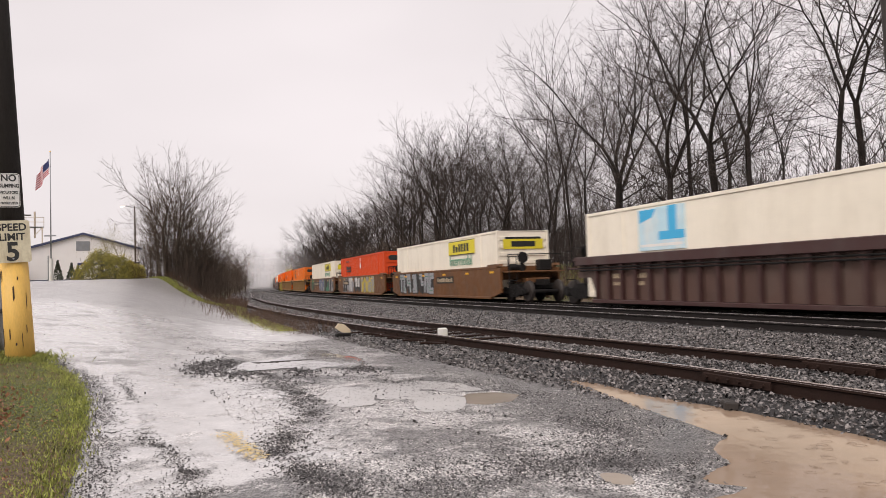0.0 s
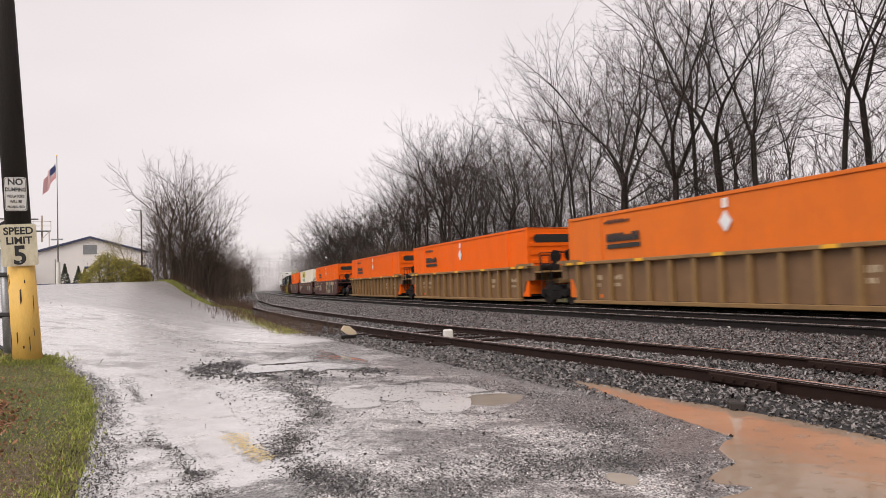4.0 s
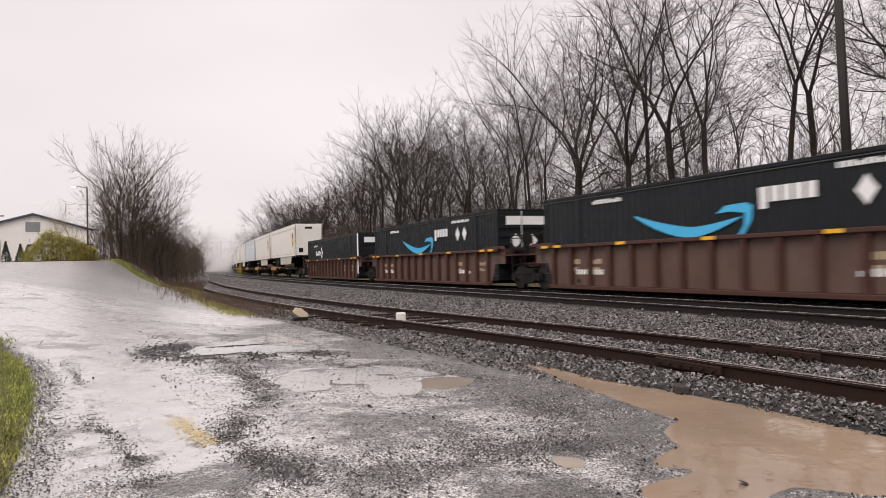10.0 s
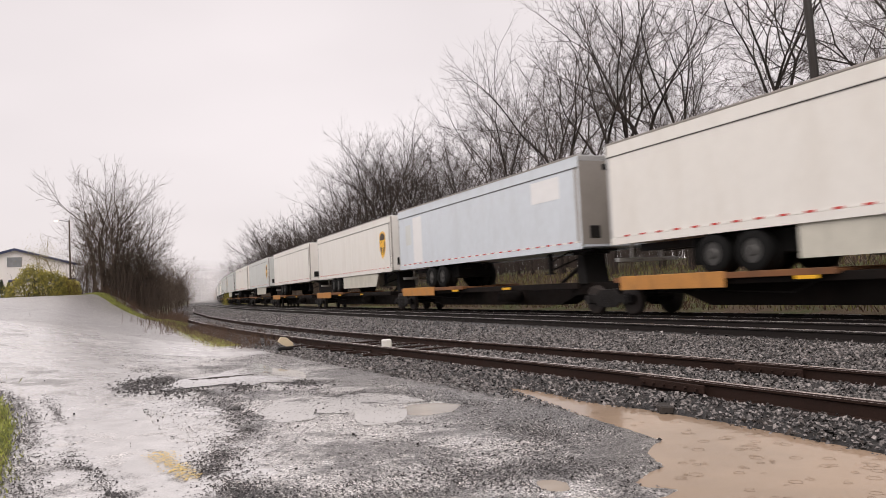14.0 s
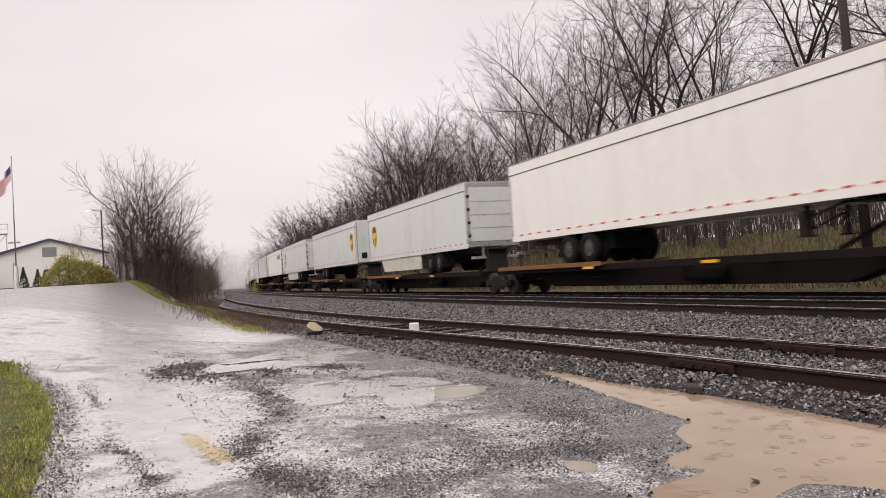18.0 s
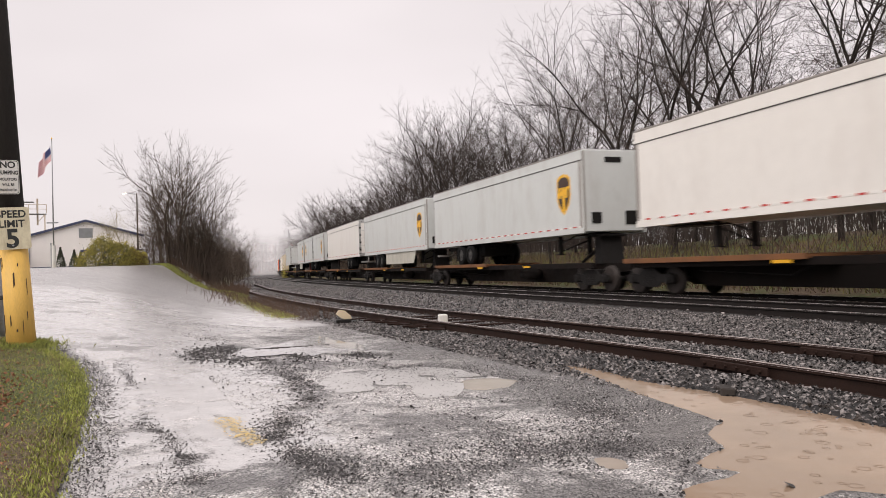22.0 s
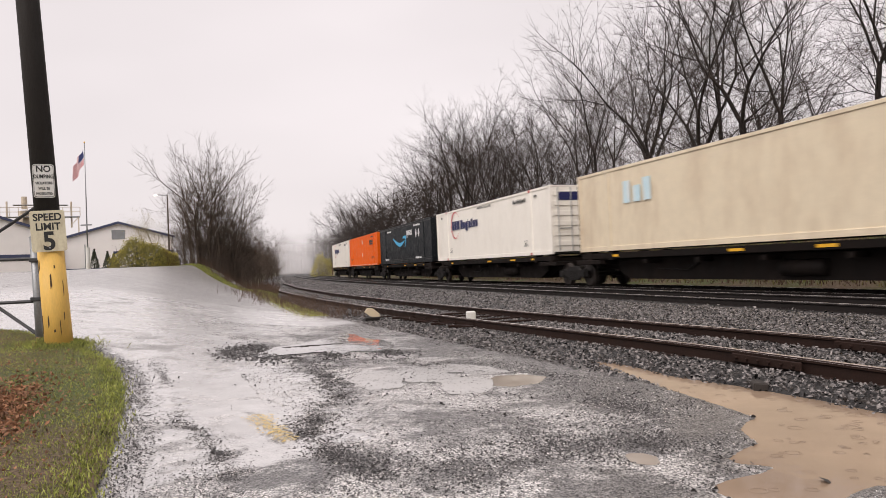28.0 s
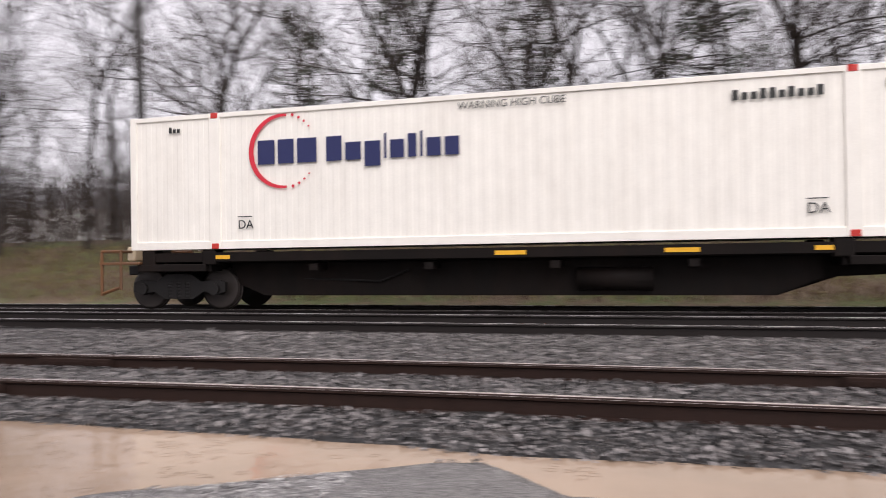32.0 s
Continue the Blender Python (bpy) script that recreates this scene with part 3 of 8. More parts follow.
def haze_material(density):
    """painted haze: a see-through white veil that thins out towards its rim"""
    m = bpy.data.materials.new("painted_haze")
    m.use_nodes = True
    N, L = m.node_tree.nodes, m.node_tree.links
    N.clear()
    out, mix, tr, df, tl, half = (N.new("ShaderNode" + q) for q in ("OutputMaterial", "MixShader", "BsdfTransparent", "BsdfDiffuse", "BsdfTranslucent", "MixShader"))
    df.inputs[0].default_value = tl.inputs[0].default_value = (0.92, 0.905, 0.915, 1)
    L.new(df.outputs[0], half.inputs[1])
    L.new(tl.outputs[0], half.inputs[2])
    tc = N.new("ShaderNodeTexCoord")
    sp = N.new("ShaderNodeSeparateXYZ")
    L.new(tc.outputs["Generated"], sp.inputs[0])
    u = math_node(m, "MULTIPLY", range_node(m, sp.outputs[0], 0.0, 0.16), range_node(m, sp.outputs[0], 1.0, 0.6))
    v = range_node(m, sp.outputs[2], 1.0, 0.25)
    n = range_node(m, noise_node(m, tc.outputs["Object"], 0.06, 3), 0.2, 0.6, 0.75, 1.0)
    L.new(math_node(m, "MULTIPLY", math_node(m, "MULTIPLY", u, v), math_node(m, "MULTIPLY", n, density)), mix.inputs[0])
    L.new(tr.outputs[0], mix.inputs[1])
    L.new(half.outputs[0], mix.inputs[2])
    L.new(mix.outputs[0], out.inputs[0])
    return m


M["road"], M["earth"], M["ballast"] = road_material(), earth_material(), ballast_material()
M["mud"], M["clear"] = water_material("muddy_brown_puddle_water", (0.37, 0.268, 0.19), 0.07), water_material("thin_rain_water", (0.4, 0.385, 0.38), 0.035, 1.7)
M["film"] = water_material("thin_wet_film", (0.5, 0.485, 0.475), 0.32, 1.7)
M["silty"] = water_material("thin_silty_water", (0.40, 0.34, 0.28), 0.06, 1.5)

# ================= ground, road, ballast =================
def sheet(name, material, ss, ds, fz, label, category, smooth=True):
    """a sheet over a grid; ds gives the crosswise places for each s"""
    mb = MB()
    n = None
    for s in ss:
        row = ds(s)
        n = len(row)
        for d in row:
            mb.v.append(at(s, d, fz(s, d)))
    for i in range(len(ss) - 1):
        for j in range(n - 1):
            a = i * n + j
            mb.f.append((a + n, a + n + 1, a + 1, a))
    ob = part(name, mb, material, smooth=smooth)
    return tagged(ob, label, category, kind="structure")


def steps(*spans):
    out = []
    for a, b, k in spans:
        out += [a + (b - a) * i / k for i in range(k)]
    return out + [spans[-1][1]]


def cut_z(s, d):
    """the earth lies under the road and the ballast bed"""
    e, r = edge(s), d - bend(s)
    z = ground_z(s, d)
    if -58 < s < 57 and -16.5 < d < e:
        return z - 0.10
    if d >= e - 0.01 and r < 18.4:
        return z - 0.14
    return z


S_FAR = steps((-1500, -150, 8), (-150, -20, 16), (-20, 60, 80), (60, 200, 50), (200, 400, 20), (400, 1800, 8))
sheet("ground", M["earth"], S_FAR,
      lambda s: [-1500, -600, -250, -120, -60, -35, -24, -18, -17, -16.4] + [-16 + (edge(s) + 16) * k / 14 for k in range(14)] + [edge(s) - .05, edge(s) + .05]
      + [edge(s) + (18.2 + bend(s) - edge(s)) * k / 8 for k in range(1, 9)] + [bend(s) + r for r in (18.6, 20.5, 23, 25, 28, 32, 40, 60, 100, 220, 500, 1500)],
      cut_z, "brown and green grassy earth bank strewn with dead leaves", "ground")
POOLS = {
    "main": [(7.65, 4.3), (7.15, 4.4), (6.3, 4.37), (5.6, 4.47), (5.0, 4.58), (4.4, 4.57), (3.7, 4.56), (3.0, 4.55), (2.4, 4.54), (1.6, 4.53), (1.1, 4.44), (.8, 4.42), (.4, 4.43), (-.2, 4.5), (-1.2, 4.5), (-3.2, 4.4), (-4.2, 3.4), (-3, 2.7), (-1.2, 3.2), (-.5, 3.92), (.4, 3.78), (.67, 4.08), (.95, 4.3), (1.2, 4.24),
             (1.5, 4.05), (2.0, 3.78), (2.4, 3.53), (2.7, 3.36), (2.88, 3.2), (2.86, 3.03), (2.8, 2.86), (2.75, 2.72), (2.8, 2.55), (2.95, 2.47), (3.1, 2.43), (3.23, 2.5), (3.27, 2.66), (3.28, 2.86), (3.34, 3.0), (3.42, 2.98), (3.5, 2.87), (3.6, 2.9), (3.73, 3.12), (3.79, 3.3), (3.95, 3.34), (4.16, 3.44), (4.33, 3.63), (4.38, 3.78), (4.7, 3.83),
             (5.17, 3.9), (5.62, 3.94), (6.11, 4.02), (6.79, 4.15), (7.17, 4.18)],
    "pot": [(7.05, 2.72), (7.3, 2.93), (7.22, 3.2), (6.95, 3.34), (6.62, 3.1), (6.54, 2.78), (6.72, 2.63)],
    "tiny": [(4.0, 2.42), (3.98, 2.53), (3.85, 2.57), (3.69, 2.49), (3.67, 2.38), (3.82, 2.34)],
}


def sink(s, d):
    """how far a place lies inside a puddle, in metres; negative outside"""
    best = -9.0
    for pts in POOLS.values():
        if not (min(p[0] for p in pts) - .3 < s < max(p[0] for p in pts) + .3):
            continue
        inside, near = False, 9.0
        for (a, b), (c, e) in zip(pts, pts[1:] + pts[:1]):
            if (b > d) != (e > d) and s < (c - a) * (d - b) / (e - b) + a:
                inside = not inside
            t = min(max(((s - a) * (c - a) + (d - b) * (e - b)) / ((c - a) ** 2 + (e - b) ** 2), 0), 1)
            near = min(near, math.hypot(s - a - t * (c - a), d - b - t * (e - b)))
        best = max(best, near if inside else -near)
    return best


def sinks(S, D):
    """sink() for many places at once"""
    S, D = np.asarray(S, float), np.asarray(D, float)
    best = np.full(len(S), -9.0)
    for pts in POOLS.values():
        lo, hi = min(p[0] for p in pts) - .3, max(p[0] for p in pts) + .3
        k = np.nonzero((S > lo) & (S < hi))[0]
        s, d = S[k], D[k]
        inside, near = np.zeros(len(k), bool), np.full(len(k), 9.0)
        for (a, b), (c, e) in zip(pts, pts[1:] + pts[:1]):
            cross = (b > d) != (e > d)
            if e != b:
                inside ^= cross & (s < (c - a) * (d - b) / (e - b) + a)
            u = np.clip(((s - a) * (c - a) + (d - b) * (e - b)) / ((c - a) ** 2 + (e - b) ** 2), 0, 1)
            near = np.minimum(near, np.hypot(s - a - u * (c - a), d - b - u * (e - b)))
        best[k] = np.maximum(best[k], np.where(inside, near, -near))
    return best


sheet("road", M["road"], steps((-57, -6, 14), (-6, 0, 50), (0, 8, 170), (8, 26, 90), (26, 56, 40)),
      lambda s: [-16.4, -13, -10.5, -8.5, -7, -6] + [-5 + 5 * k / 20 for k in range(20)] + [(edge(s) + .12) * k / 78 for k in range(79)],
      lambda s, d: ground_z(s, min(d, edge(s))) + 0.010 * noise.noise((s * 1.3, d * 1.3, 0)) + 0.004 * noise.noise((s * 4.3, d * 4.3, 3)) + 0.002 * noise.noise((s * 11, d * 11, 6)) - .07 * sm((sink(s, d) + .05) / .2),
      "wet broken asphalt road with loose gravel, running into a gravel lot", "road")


def bed_z(s, d):
    r = d - bend(s)
    z = ground_z(s, d)
    return z + 0.02 * noise.noise((s * 2.1, d * 2.1, 1)) - (0.05 if d < edge(s) + .02 else 0) - (.09 * sm((sink(s, d) + .09) / .2) if -6 < s < 9 and d < 5 else 0)


sheet("ballast_bed", M["ballast"], steps((-150, -12, 24), (-12, 12, 140), (12, 45, 80), (45, 150, 70), (150, 420, 30)),
      lambda s: [edge(s) - .12 + (siding(s) + 1.4 - edge(s) + .12) * k / 26 for k in range(27)] + [siding(s) + 1.4 + (bend(s) + 18.4 - siding(s) - 1.4) * k / 40 for k in range(1, 41)],
      bed_z, "grey crushed-stone ballast bed under the railway tracks", "ballast")


# ================= tracks =================
CROWN = ((-.0375, -.012), (-.02, .002), (.02, .002), (.0375, -.012))      # the rounded top of a rail


def make_rail(parent, center, off, top, ss, web, head):
    prof = [(-.075, 0), (.075, 0), (.07, .018), (.012, .035), (.009, .125), (.034, .138), (.036, .165), (.028, .172), (-.028, .172), (-.036, .165), (-.034, .138), (-.009, .125), (-.012, .035), (-.07, .018)]
    n = len(prof)
    mb, tp = MB(), MB()
    for s in ss:
        d = center(s) + off
        for y, z in prof:
            mb.v.append(at(s, d + y, top - .172 + z))
        for y, z in CROWN:
            tp.v.append(at(s, d + y, top + z))
    for i in range(len(ss) - 1):
        for k in range(n):
            a, b = i * n + k, i * n + (k + 1) % n
            mb.f.append((a, b, b + n, a + n))
        for k in range(3):
            a = 4 * i + k
            tp.f.append((a, a + 1, a + 5, a + 4))
    r = part("rail", mb, web, parent)
    part("running_surface", tp, head, r, "worn shiny top of the rail")
    return r


def make_track(name, center, top, web, head, label, tie_span, tie_step):
    t = empty(name, label, "track", kind="structure")
    ss = steps((-260, -20, 12), (-20, 60, 60), (60, 200, 50), (200, 420, 24))
    make_rail(t, center, -.7535, top, ss, web, head)
    make_rail(t, center, .7535, top, ss, web, head)
    tie = MB().box(-.115, .115, -1.3, 1.3, -.17, 0, .012).mesh("tie", M["tie"])
    rng = random.Random(len(name))
    s = tie_span[0]
    while s < tie_span[1]:
        x, y, z = at(s, center(s), top - .172 + .004)
        shared("tie", tie, t, pose(x, y, z - .012 * rng.random(), 0, 0, math.degrees(math.atan2(UY, UX)) + rng.uniform(-.6, .6)))
        s += tie_step
    return t


make_track("track_siding", siding, RAIL0, M["rail"], M["railtop_rust"], "rusty railway siding with worn wooden ties", (-8, 40), .56)
make_track("track_main_near", lambda s: 11.12 + bend(s), RAIL1, M["rail_dark"], M["railtop"], "empty main line track with a shiny rail head", (-10, 40), .54)
make_track("track_main_far", lambda s: 15.11 + bend(s), RAIL2, M["rail_dark"], M["railtop"], "main line track that carries the train", (-10, 40), .54)


# ================= puddles =================
def pool(name, pts, z, material, label, rough=0.12):
    """a sheet of water with a smooth uneven outline through a few corners in s, d"""
    n = len(pts)
    ring, grow_out = [], .05
    turn = 1 if sum(a[0] * b[1] - b[0] * a[1] for a, b in zip(pts, pts[1:] + pts[:1])) > 0 else -1
    rng = random.Random(len(pts) + int(pts[0][0] * 10))
    for i in range(n):
        p0, p1, p2, p3 = (Vector(pts[(i + k) % n]) for k in (-1, 0, 1, 2))
        for k in range(8):
            t = k / 8
            q = 0.5 * ((2 * p1) + (p2 - p0) * t + (2 * p0 - 5 * p1 + 4 * p2 - p3) * t * t + (3 * p1 - p0 - 3 * p2 + p3) * t ** 3)
            w = rough * .5 * noise.noise((q.x * 3.1, q.y * 3.1, 5)) + rough * .25 * noise.noise((q.x * 11, q.y * 11, 2))
            g = (p3 - p0).normalized() if (p3 - p0).length > 0 else (p2 - p1)
            ring.append((q.x + w + grow_out * g.y * turn, q.y + w * .6 - grow_out * g.x * turn))
    b = bmesh.new()
    vs = [b.verts.new(at(s, d, z(s, d) if callable(z) else z)) for s, d in ring]
    es = [b.edges.new((vs[i], vs[(i + 1) % len(vs)])) for i in range(len(vs))]
    bmesh.ops.triangle_fill(b, edges=es, use_beauty=True)
    for f in b.faces:
        if f.normal.z < 0:
            f.normal_flip()
    me = bpy.data.meshes.new(name)
    b.to_mesh(me)
    b.free()
    me.materials.append(material)
    return tagged(new(name, me), label, "puddle")


pool("muddy_puddle", POOLS["main"], -0.008, M["mud"], "muddy tan rain puddle in a gravel rut beside the track", 0.06)
pool("road_puddle", [(9.83, .69), (10.4, .85), (10.93, 1.09), (11.28, 1.46), (11.9, 1.75), (12.78, 2.24), (13.4, 2.42), (12.3, 2.5), (11.7, 2.66), (11.25, 2.71), (10.6, 2.6), (10.07, 2.29), (10.25, 2.0), (10.01, 1.8), (10.2, 1.5), (10.14, 1.31), (10.0, 1.1)], lambda s, d: ground_z(s, d) + .012, M["clear"], "shallow clear rain puddle on broken asphalt", 0.3)
for ring in ([(7.79, 1.55), (8.23, 1.8), (7.78, 1.94), (7.03, 1.78), (6.94, 1.57), (7.22, 1.47)], [(8.13, 2.08), (8.3, 2.37), (7.5, 2.46), (7.16, 2.28), (7.22, 2.07), (7.52, 1.98)],
             [(7.3, 2.36), (7.25, 2.64), (6.95, 2.68), (6.51, 2.5), (6.32, 2.3), (6.52, 2.18)], [(8.35, 2.55), (8.1, 2.95), (7.47, 3.12), (7.5, 2.8), (7.91, 2.52)]):
    pool("road_puddle", ring, lambda s, d: ground_z(s, d) + .004, M["film"], "thin film of rain water on rough gravel", 0.3)
pool("road_puddle", POOLS["pot"], -0.006, M["silty"], "small tan puddle in a pothole", 0.05)
pool("road_puddle", POOLS["tiny"], -0.012, M["silty"], "tiny brown puddle in loose gravel", 0.05)


# ================= stones =================
def stones(name, count, place, size, material, label, category, seed):
    """many small rough stones as one mesh"""
    rg = np.random.default_rng(seed)
    base = np.array([(1, 0, 0), (-1, 0, 0), (0, 1, 0), (0, -1, 0), (0, 0, 1), (0, 0, -1)], float)
    tri = np.array([(0, 2, 4), (2, 1, 4), (1, 3, 4), (3, 0, 4)])
    P = place(rg, count)
    count = len(P)
    V0 = base[None] * rg.uniform(.55, 1.2, (count, 6, 1)) + rg.normal(0, .22, (count, 6, 3))
    V0 *= rg.uniform(.7, 1.3, (count, 1, 3)) * np.array([1.15, 1.0, .62]) * rg.uniform(size[0], size[1], (count, 1, 1))
    q = rg.normal(size=(count, 4)) * np.array([1, .28, .28, 1])
    q /= np.linalg.norm(q, axis=1, keepdims=True)
    w, x, y, z = q.T
    R = np.stack([1 - 2 * (y * y + z * z), 2 * (x * y - w * z), 2 * (x * z + w * y), 2 * (x * y + w * z), 1 - 2 * (x * x + z * z), 2 * (y * z - w * x), 2 * (x * z - w * y), 2 * (y * z + w * x), 1 - 2 * (x * x + y * y)], -1).reshape(-1, 3, 3)
    vv = (np.einsum("nij,nkj->nki", R, V0) + P[:, None]).reshape(-1, 3)
    ff = (tri[None] + 6 * np.arange(count)[:, None, None]).reshape(-1, 3)
    me = bpy.data.meshes.new(name)
    me.vertices.add(len(vv))
    me.vertices.foreach_set("co", vv.ravel())
    me.loops.add(ff.size)
    me.loops.foreach_set("vertex_index", ff.ravel())
    me.polygons.add(len(ff))
    me.polygons.foreach_set("loop_start", np.arange(0, ff.size, 3))
    me.polygons.foreach_set("loop_total", np.full(len(ff), 3))
    me.update(calc_edges=True)
    me.materials.append(material)
    return tagged(new(name, me), label, category, kind="stuff")


def ballast_place(s0, s1, r0, r1, far=False):
    def f(rg, n):
        s = rg.uniform(s0, s1, n)
        e = np.array([edge(a) for a in s])
        hi = np.array([bend(a) for a in s]) + 17.6
        k = rg.uniform(r0, r1, n)
        d = e - .1 + (hi - e) * k
        # none where it would lie on a rail
        keep = np.ones(n, bool)
        c0 = np.array([siding(a) for a in s])
        b = np.array([bend(a) for a in s])
        if s0 < 9:
            keep &= sinks(s, d) <= .03
        for c in (c0, 11.12 + b, 15.11 + b):
            for o in (-.7535, .7535):
                keep &= np.abs(d - c - o) > .1
        s, d = s[keep], d[keep]
        z = np.array([ground_z(a, q) for a, q in zip(s, d)])
        if s0 < 9:
            u = np.clip((sinks(s, d) + .09) / .2, 0, 1)
            z -= .09 * u * u * (3 - 2 * u) * (d < 5)
        return np.column_stack([s * UX + d * NX, s * UY + d * NY, z + rg.uniform(.0, .03, len(s))])
    return f


stones("ballast_stone", 125000, ballast_place(-7, 16, 0, .45), (.009, .025), M["stone"], "wet angular grey ballast stones beside the rails", "ballast", 1)
stones("ballast_stone", 38000, ballast_place(16, 55, 0, .46), (.014, .034), M["stone"], "wet angular grey ballast stones further down the line", "ballast", 2)
stones("ballast_stone", 9000, ballast_place(55, 150, 0, .46), (.03, .07), M["stone"], "wet grey ballast stones far down the line", "ballast", 4)
stones("ballast_stone", 20000, ballast_place(-14, 45, .45, 1.0), (.014, .03), M["stone"], "dark ballast stones between the main tracks", "ballast", 3)


def apron_place(rg, n):
    s = 1.6 + 14 * rg.random(n) ** 1.5
    d = np.array([edge(a) for a in s]) + .1 - 3.6 * rg.random(n) ** 1.15
    w = np.array([.35 + .5 * math.sin(a * 1.1 + 2) + .55 * noise.noise((a * .9, q * .9, 8)) + .3 * noise.noise((a * 3.1, q * 3.1, 9)) for a, q in zip(s, d)])
    keep = d > w
    keep &= sinks(s, d) < -.01 - .05 * np.abs(np.sin(5 * s))
    s, d = s[keep], d[keep]
    z = np.array([ground_z(a, q) for a, q in zip(s, d)])
    return np.column_stack([s * UX + d * NX, s * UY + d * NY, z + .002])


def patchy(seed, lo):
    """the same gravel, gathered in drifts"""
    def f(rg, n):
        P = apron_place(rg, n)
        k = np.array([noise.noise((x * .8, y * .8, seed)) + .6 * noise.noise((x * 2.6, y * 2.6, seed + 3)) for x, y, _ in P])
        return P[k + rg.normal(0, .18, len(P)) > lo]
    return f


stones("gravel", 52000, patchy(4, .0), (.003, .0085), M["pebble"], "loose wet dark gravel drifted over the asphalt", "gravel", 5)
# pebbles whose pale colour also stands in for sky glints on wet stone
stones("gravel", 84000, patchy(14, -.2), (.003, .0075), M["pale_pebble"], "wet pebbles in the asphalt, coloured pale for their glints", "gravel", 15)
stones("gravel", 1500, apron_place, (.009, .018), M["pebble"], "coarser dark stones lying on the apron", "gravel", 16)
def road_place(rg, n):
    s = rg.uniform(3, 26, n)
    d = rg.uniform(-2.5, 3, n)
    keep = sinks(s, d) < -.1
    s, d = s[keep], d[keep]
    z = np.array([ground_z(a, q) for a, q in zip(s, d)])
    return np.column_stack([s * UX + d * NX, s * UY + d * NY, z + .004])


stones("gravel", 380, road_place, (.005, .014), M["pebble"], "scattered stray stones on the wet road", "gravel", 6)


def drift_place(line, width):
    """grit swept into a wavering line along the broken pavement"""
    L = np.array(line)

    def f(rg, n):
        u = rg.uniform(0, len(L) - 1.001, n)
        k = u.astype(int)
        q = L[k] + (L[k + 1] - L[k]) * (u - k)[:, None]
        w = width * (.4 + .9 * np.abs(np.sin(u * 2.3 + 1)))
        q = q + rg.normal(0, 1, (n, 2)) * np.column_stack([w * 1.5, w])
        q = q[sinks(q[:, 0], q[:, 1]) < -.015]
        z = np.array([ground_z(a, b) for a, b in q])
        return np.column_stack([q[:, 0] * UX + q[:, 1] * NX, q[:, 0] * UY + q[:, 1] * NY, z + .003])
    return f


stones("gravel", 9000, drift_place(((10.4, .8), (9.5, 1.1), (8.15, 1.25), (7.3, 1.2), (6.5, 1.1), (5.8, .8), (5.45, .64), (5.03, .7), (4.6, .8), (4.2, .95)), .1), (.003, .009), M["pebble"], "dark grit along the ragged edge of the asphalt", "gravel", 41)
stones("gravel", 2400, drift_place(((9.7, -.6), (8.2, -.4), (6.95, -.23), (6.2, -.25), (5.75, -.05), (5.1, .04), (4.8, .1)), .045), (.003, .008), M["pebble"], "thin line of dark grit on the wet asphalt", "gravel", 42)
stones("gravel", 12000, drift_place(((4.5, -.1), (4.4, .2), (4.2, .45), (3.9, .3), (3.7, 0), (3.3, .3), (3.2, .7)), .15), (.0025, .006), M["pebble"], "patch of loose dark grit on the asphalt", "gravel", 43)
stones("gravel", 13000, drift_place(((11.3, 2.2), (9.6, 2.7), (8.3, 2.2), (8.1, 3.2), (6.4, 3.5), (5.2, 3.2), (4.4, 2.9), (3.8, 2.6), (4.4, 2.05), (4.05, 1.2)), .22), (.003, .009), M["pebble"], "dark gravel drift beside the muddy puddle", "gravel", 44)


def clump_place(rg, n):
    """dark grit heaped round the broken edge by the clear puddle"""
    k = rg.integers(0, 6, n)
    c = np.array([(9.95, .35), (10.5, .45), (9.7, .75), (9.75, 1.6), (10.9, .75), (9.8, 2.4)])[k]
    q = c + rg.normal(0, 1, (n, 2)) * np.array([.3, .13])
    z = np.array([ground_z(a, b) for a, b in q])
    return np.column_stack([q[:, 0] * UX + q[:, 1] * NX, q[:, 0] * UY + q[:, 1] * NY, z + .008])


stones("gravel", 2600, clump_place, (.005, .02), M["pebble"], "dark grit heaped at a broken asphalt edge", "gravel", 8)
crack = MB()
rgk = random.Random(12)
for k in range(14):
    s, d = 10.80 + .65 * k / 13 + rgk.uniform(-.02, .02), 1.12 + 1.2 * k / 13
    x, y, z = at(s, d, ground_z(s, d))
    w = .02 + .03 * math.sin(math.pi * (k + .5) / 14)
    crack.box(x - .065, x + .065, y - w, y + w, z - .02, z + .014 + .008 * rgk.random(), .006)
tagged(part("asphalt_edge", crack, M["tie"]), "raised dark broken asphalt edge in a puddle", "road edge", kind="structure")


def lot_place(rg, n):
    s = rg.uniform(20, 60, n)
    d = rg.uniform(-9, 1.5, n)
    z = np.array([ground_z(a, q) for a, q in zip(s, d)])
    return np.column_stack([s * UX + d * NX, s * UY + d * NY, z + .004])


stones("gravel", 9000, lot_place, (.006, .014), M["pale_pebble"], "grey gravel on the rising lot", "gravel", 7)

# rings where raindrops strike the muddy water
rgr = np.random.default_rng(17)
ss, dd = rgr.uniform(.3, 6.5, 380), rgr.uniform(2.5, 4.5, 380)
ok = sinks(ss, dd) > .07
mb = MB()
for s, d in zip(ss[ok], dd[ok]):
    r = rgr.uniform(.008, .04)
    cx, cy, cz = at(s, d, -.0065)
    n = 12
    ring = [(cx + q * math.cos(2 * math.pi * k / n), cy + q * math.sin(2 * math.pi * k / n), cz + h) for q, h in ((r, 0), (r + .004, .0012), (r + .008, 0)) for k in range(n)]
    mb.add(ring, [(o * n + k, o * n + (k + 1) % n, (o + 1) * n + (k + 1) % n, (o + 1) * n + k) for o in (0, 1) for k in range(n)])
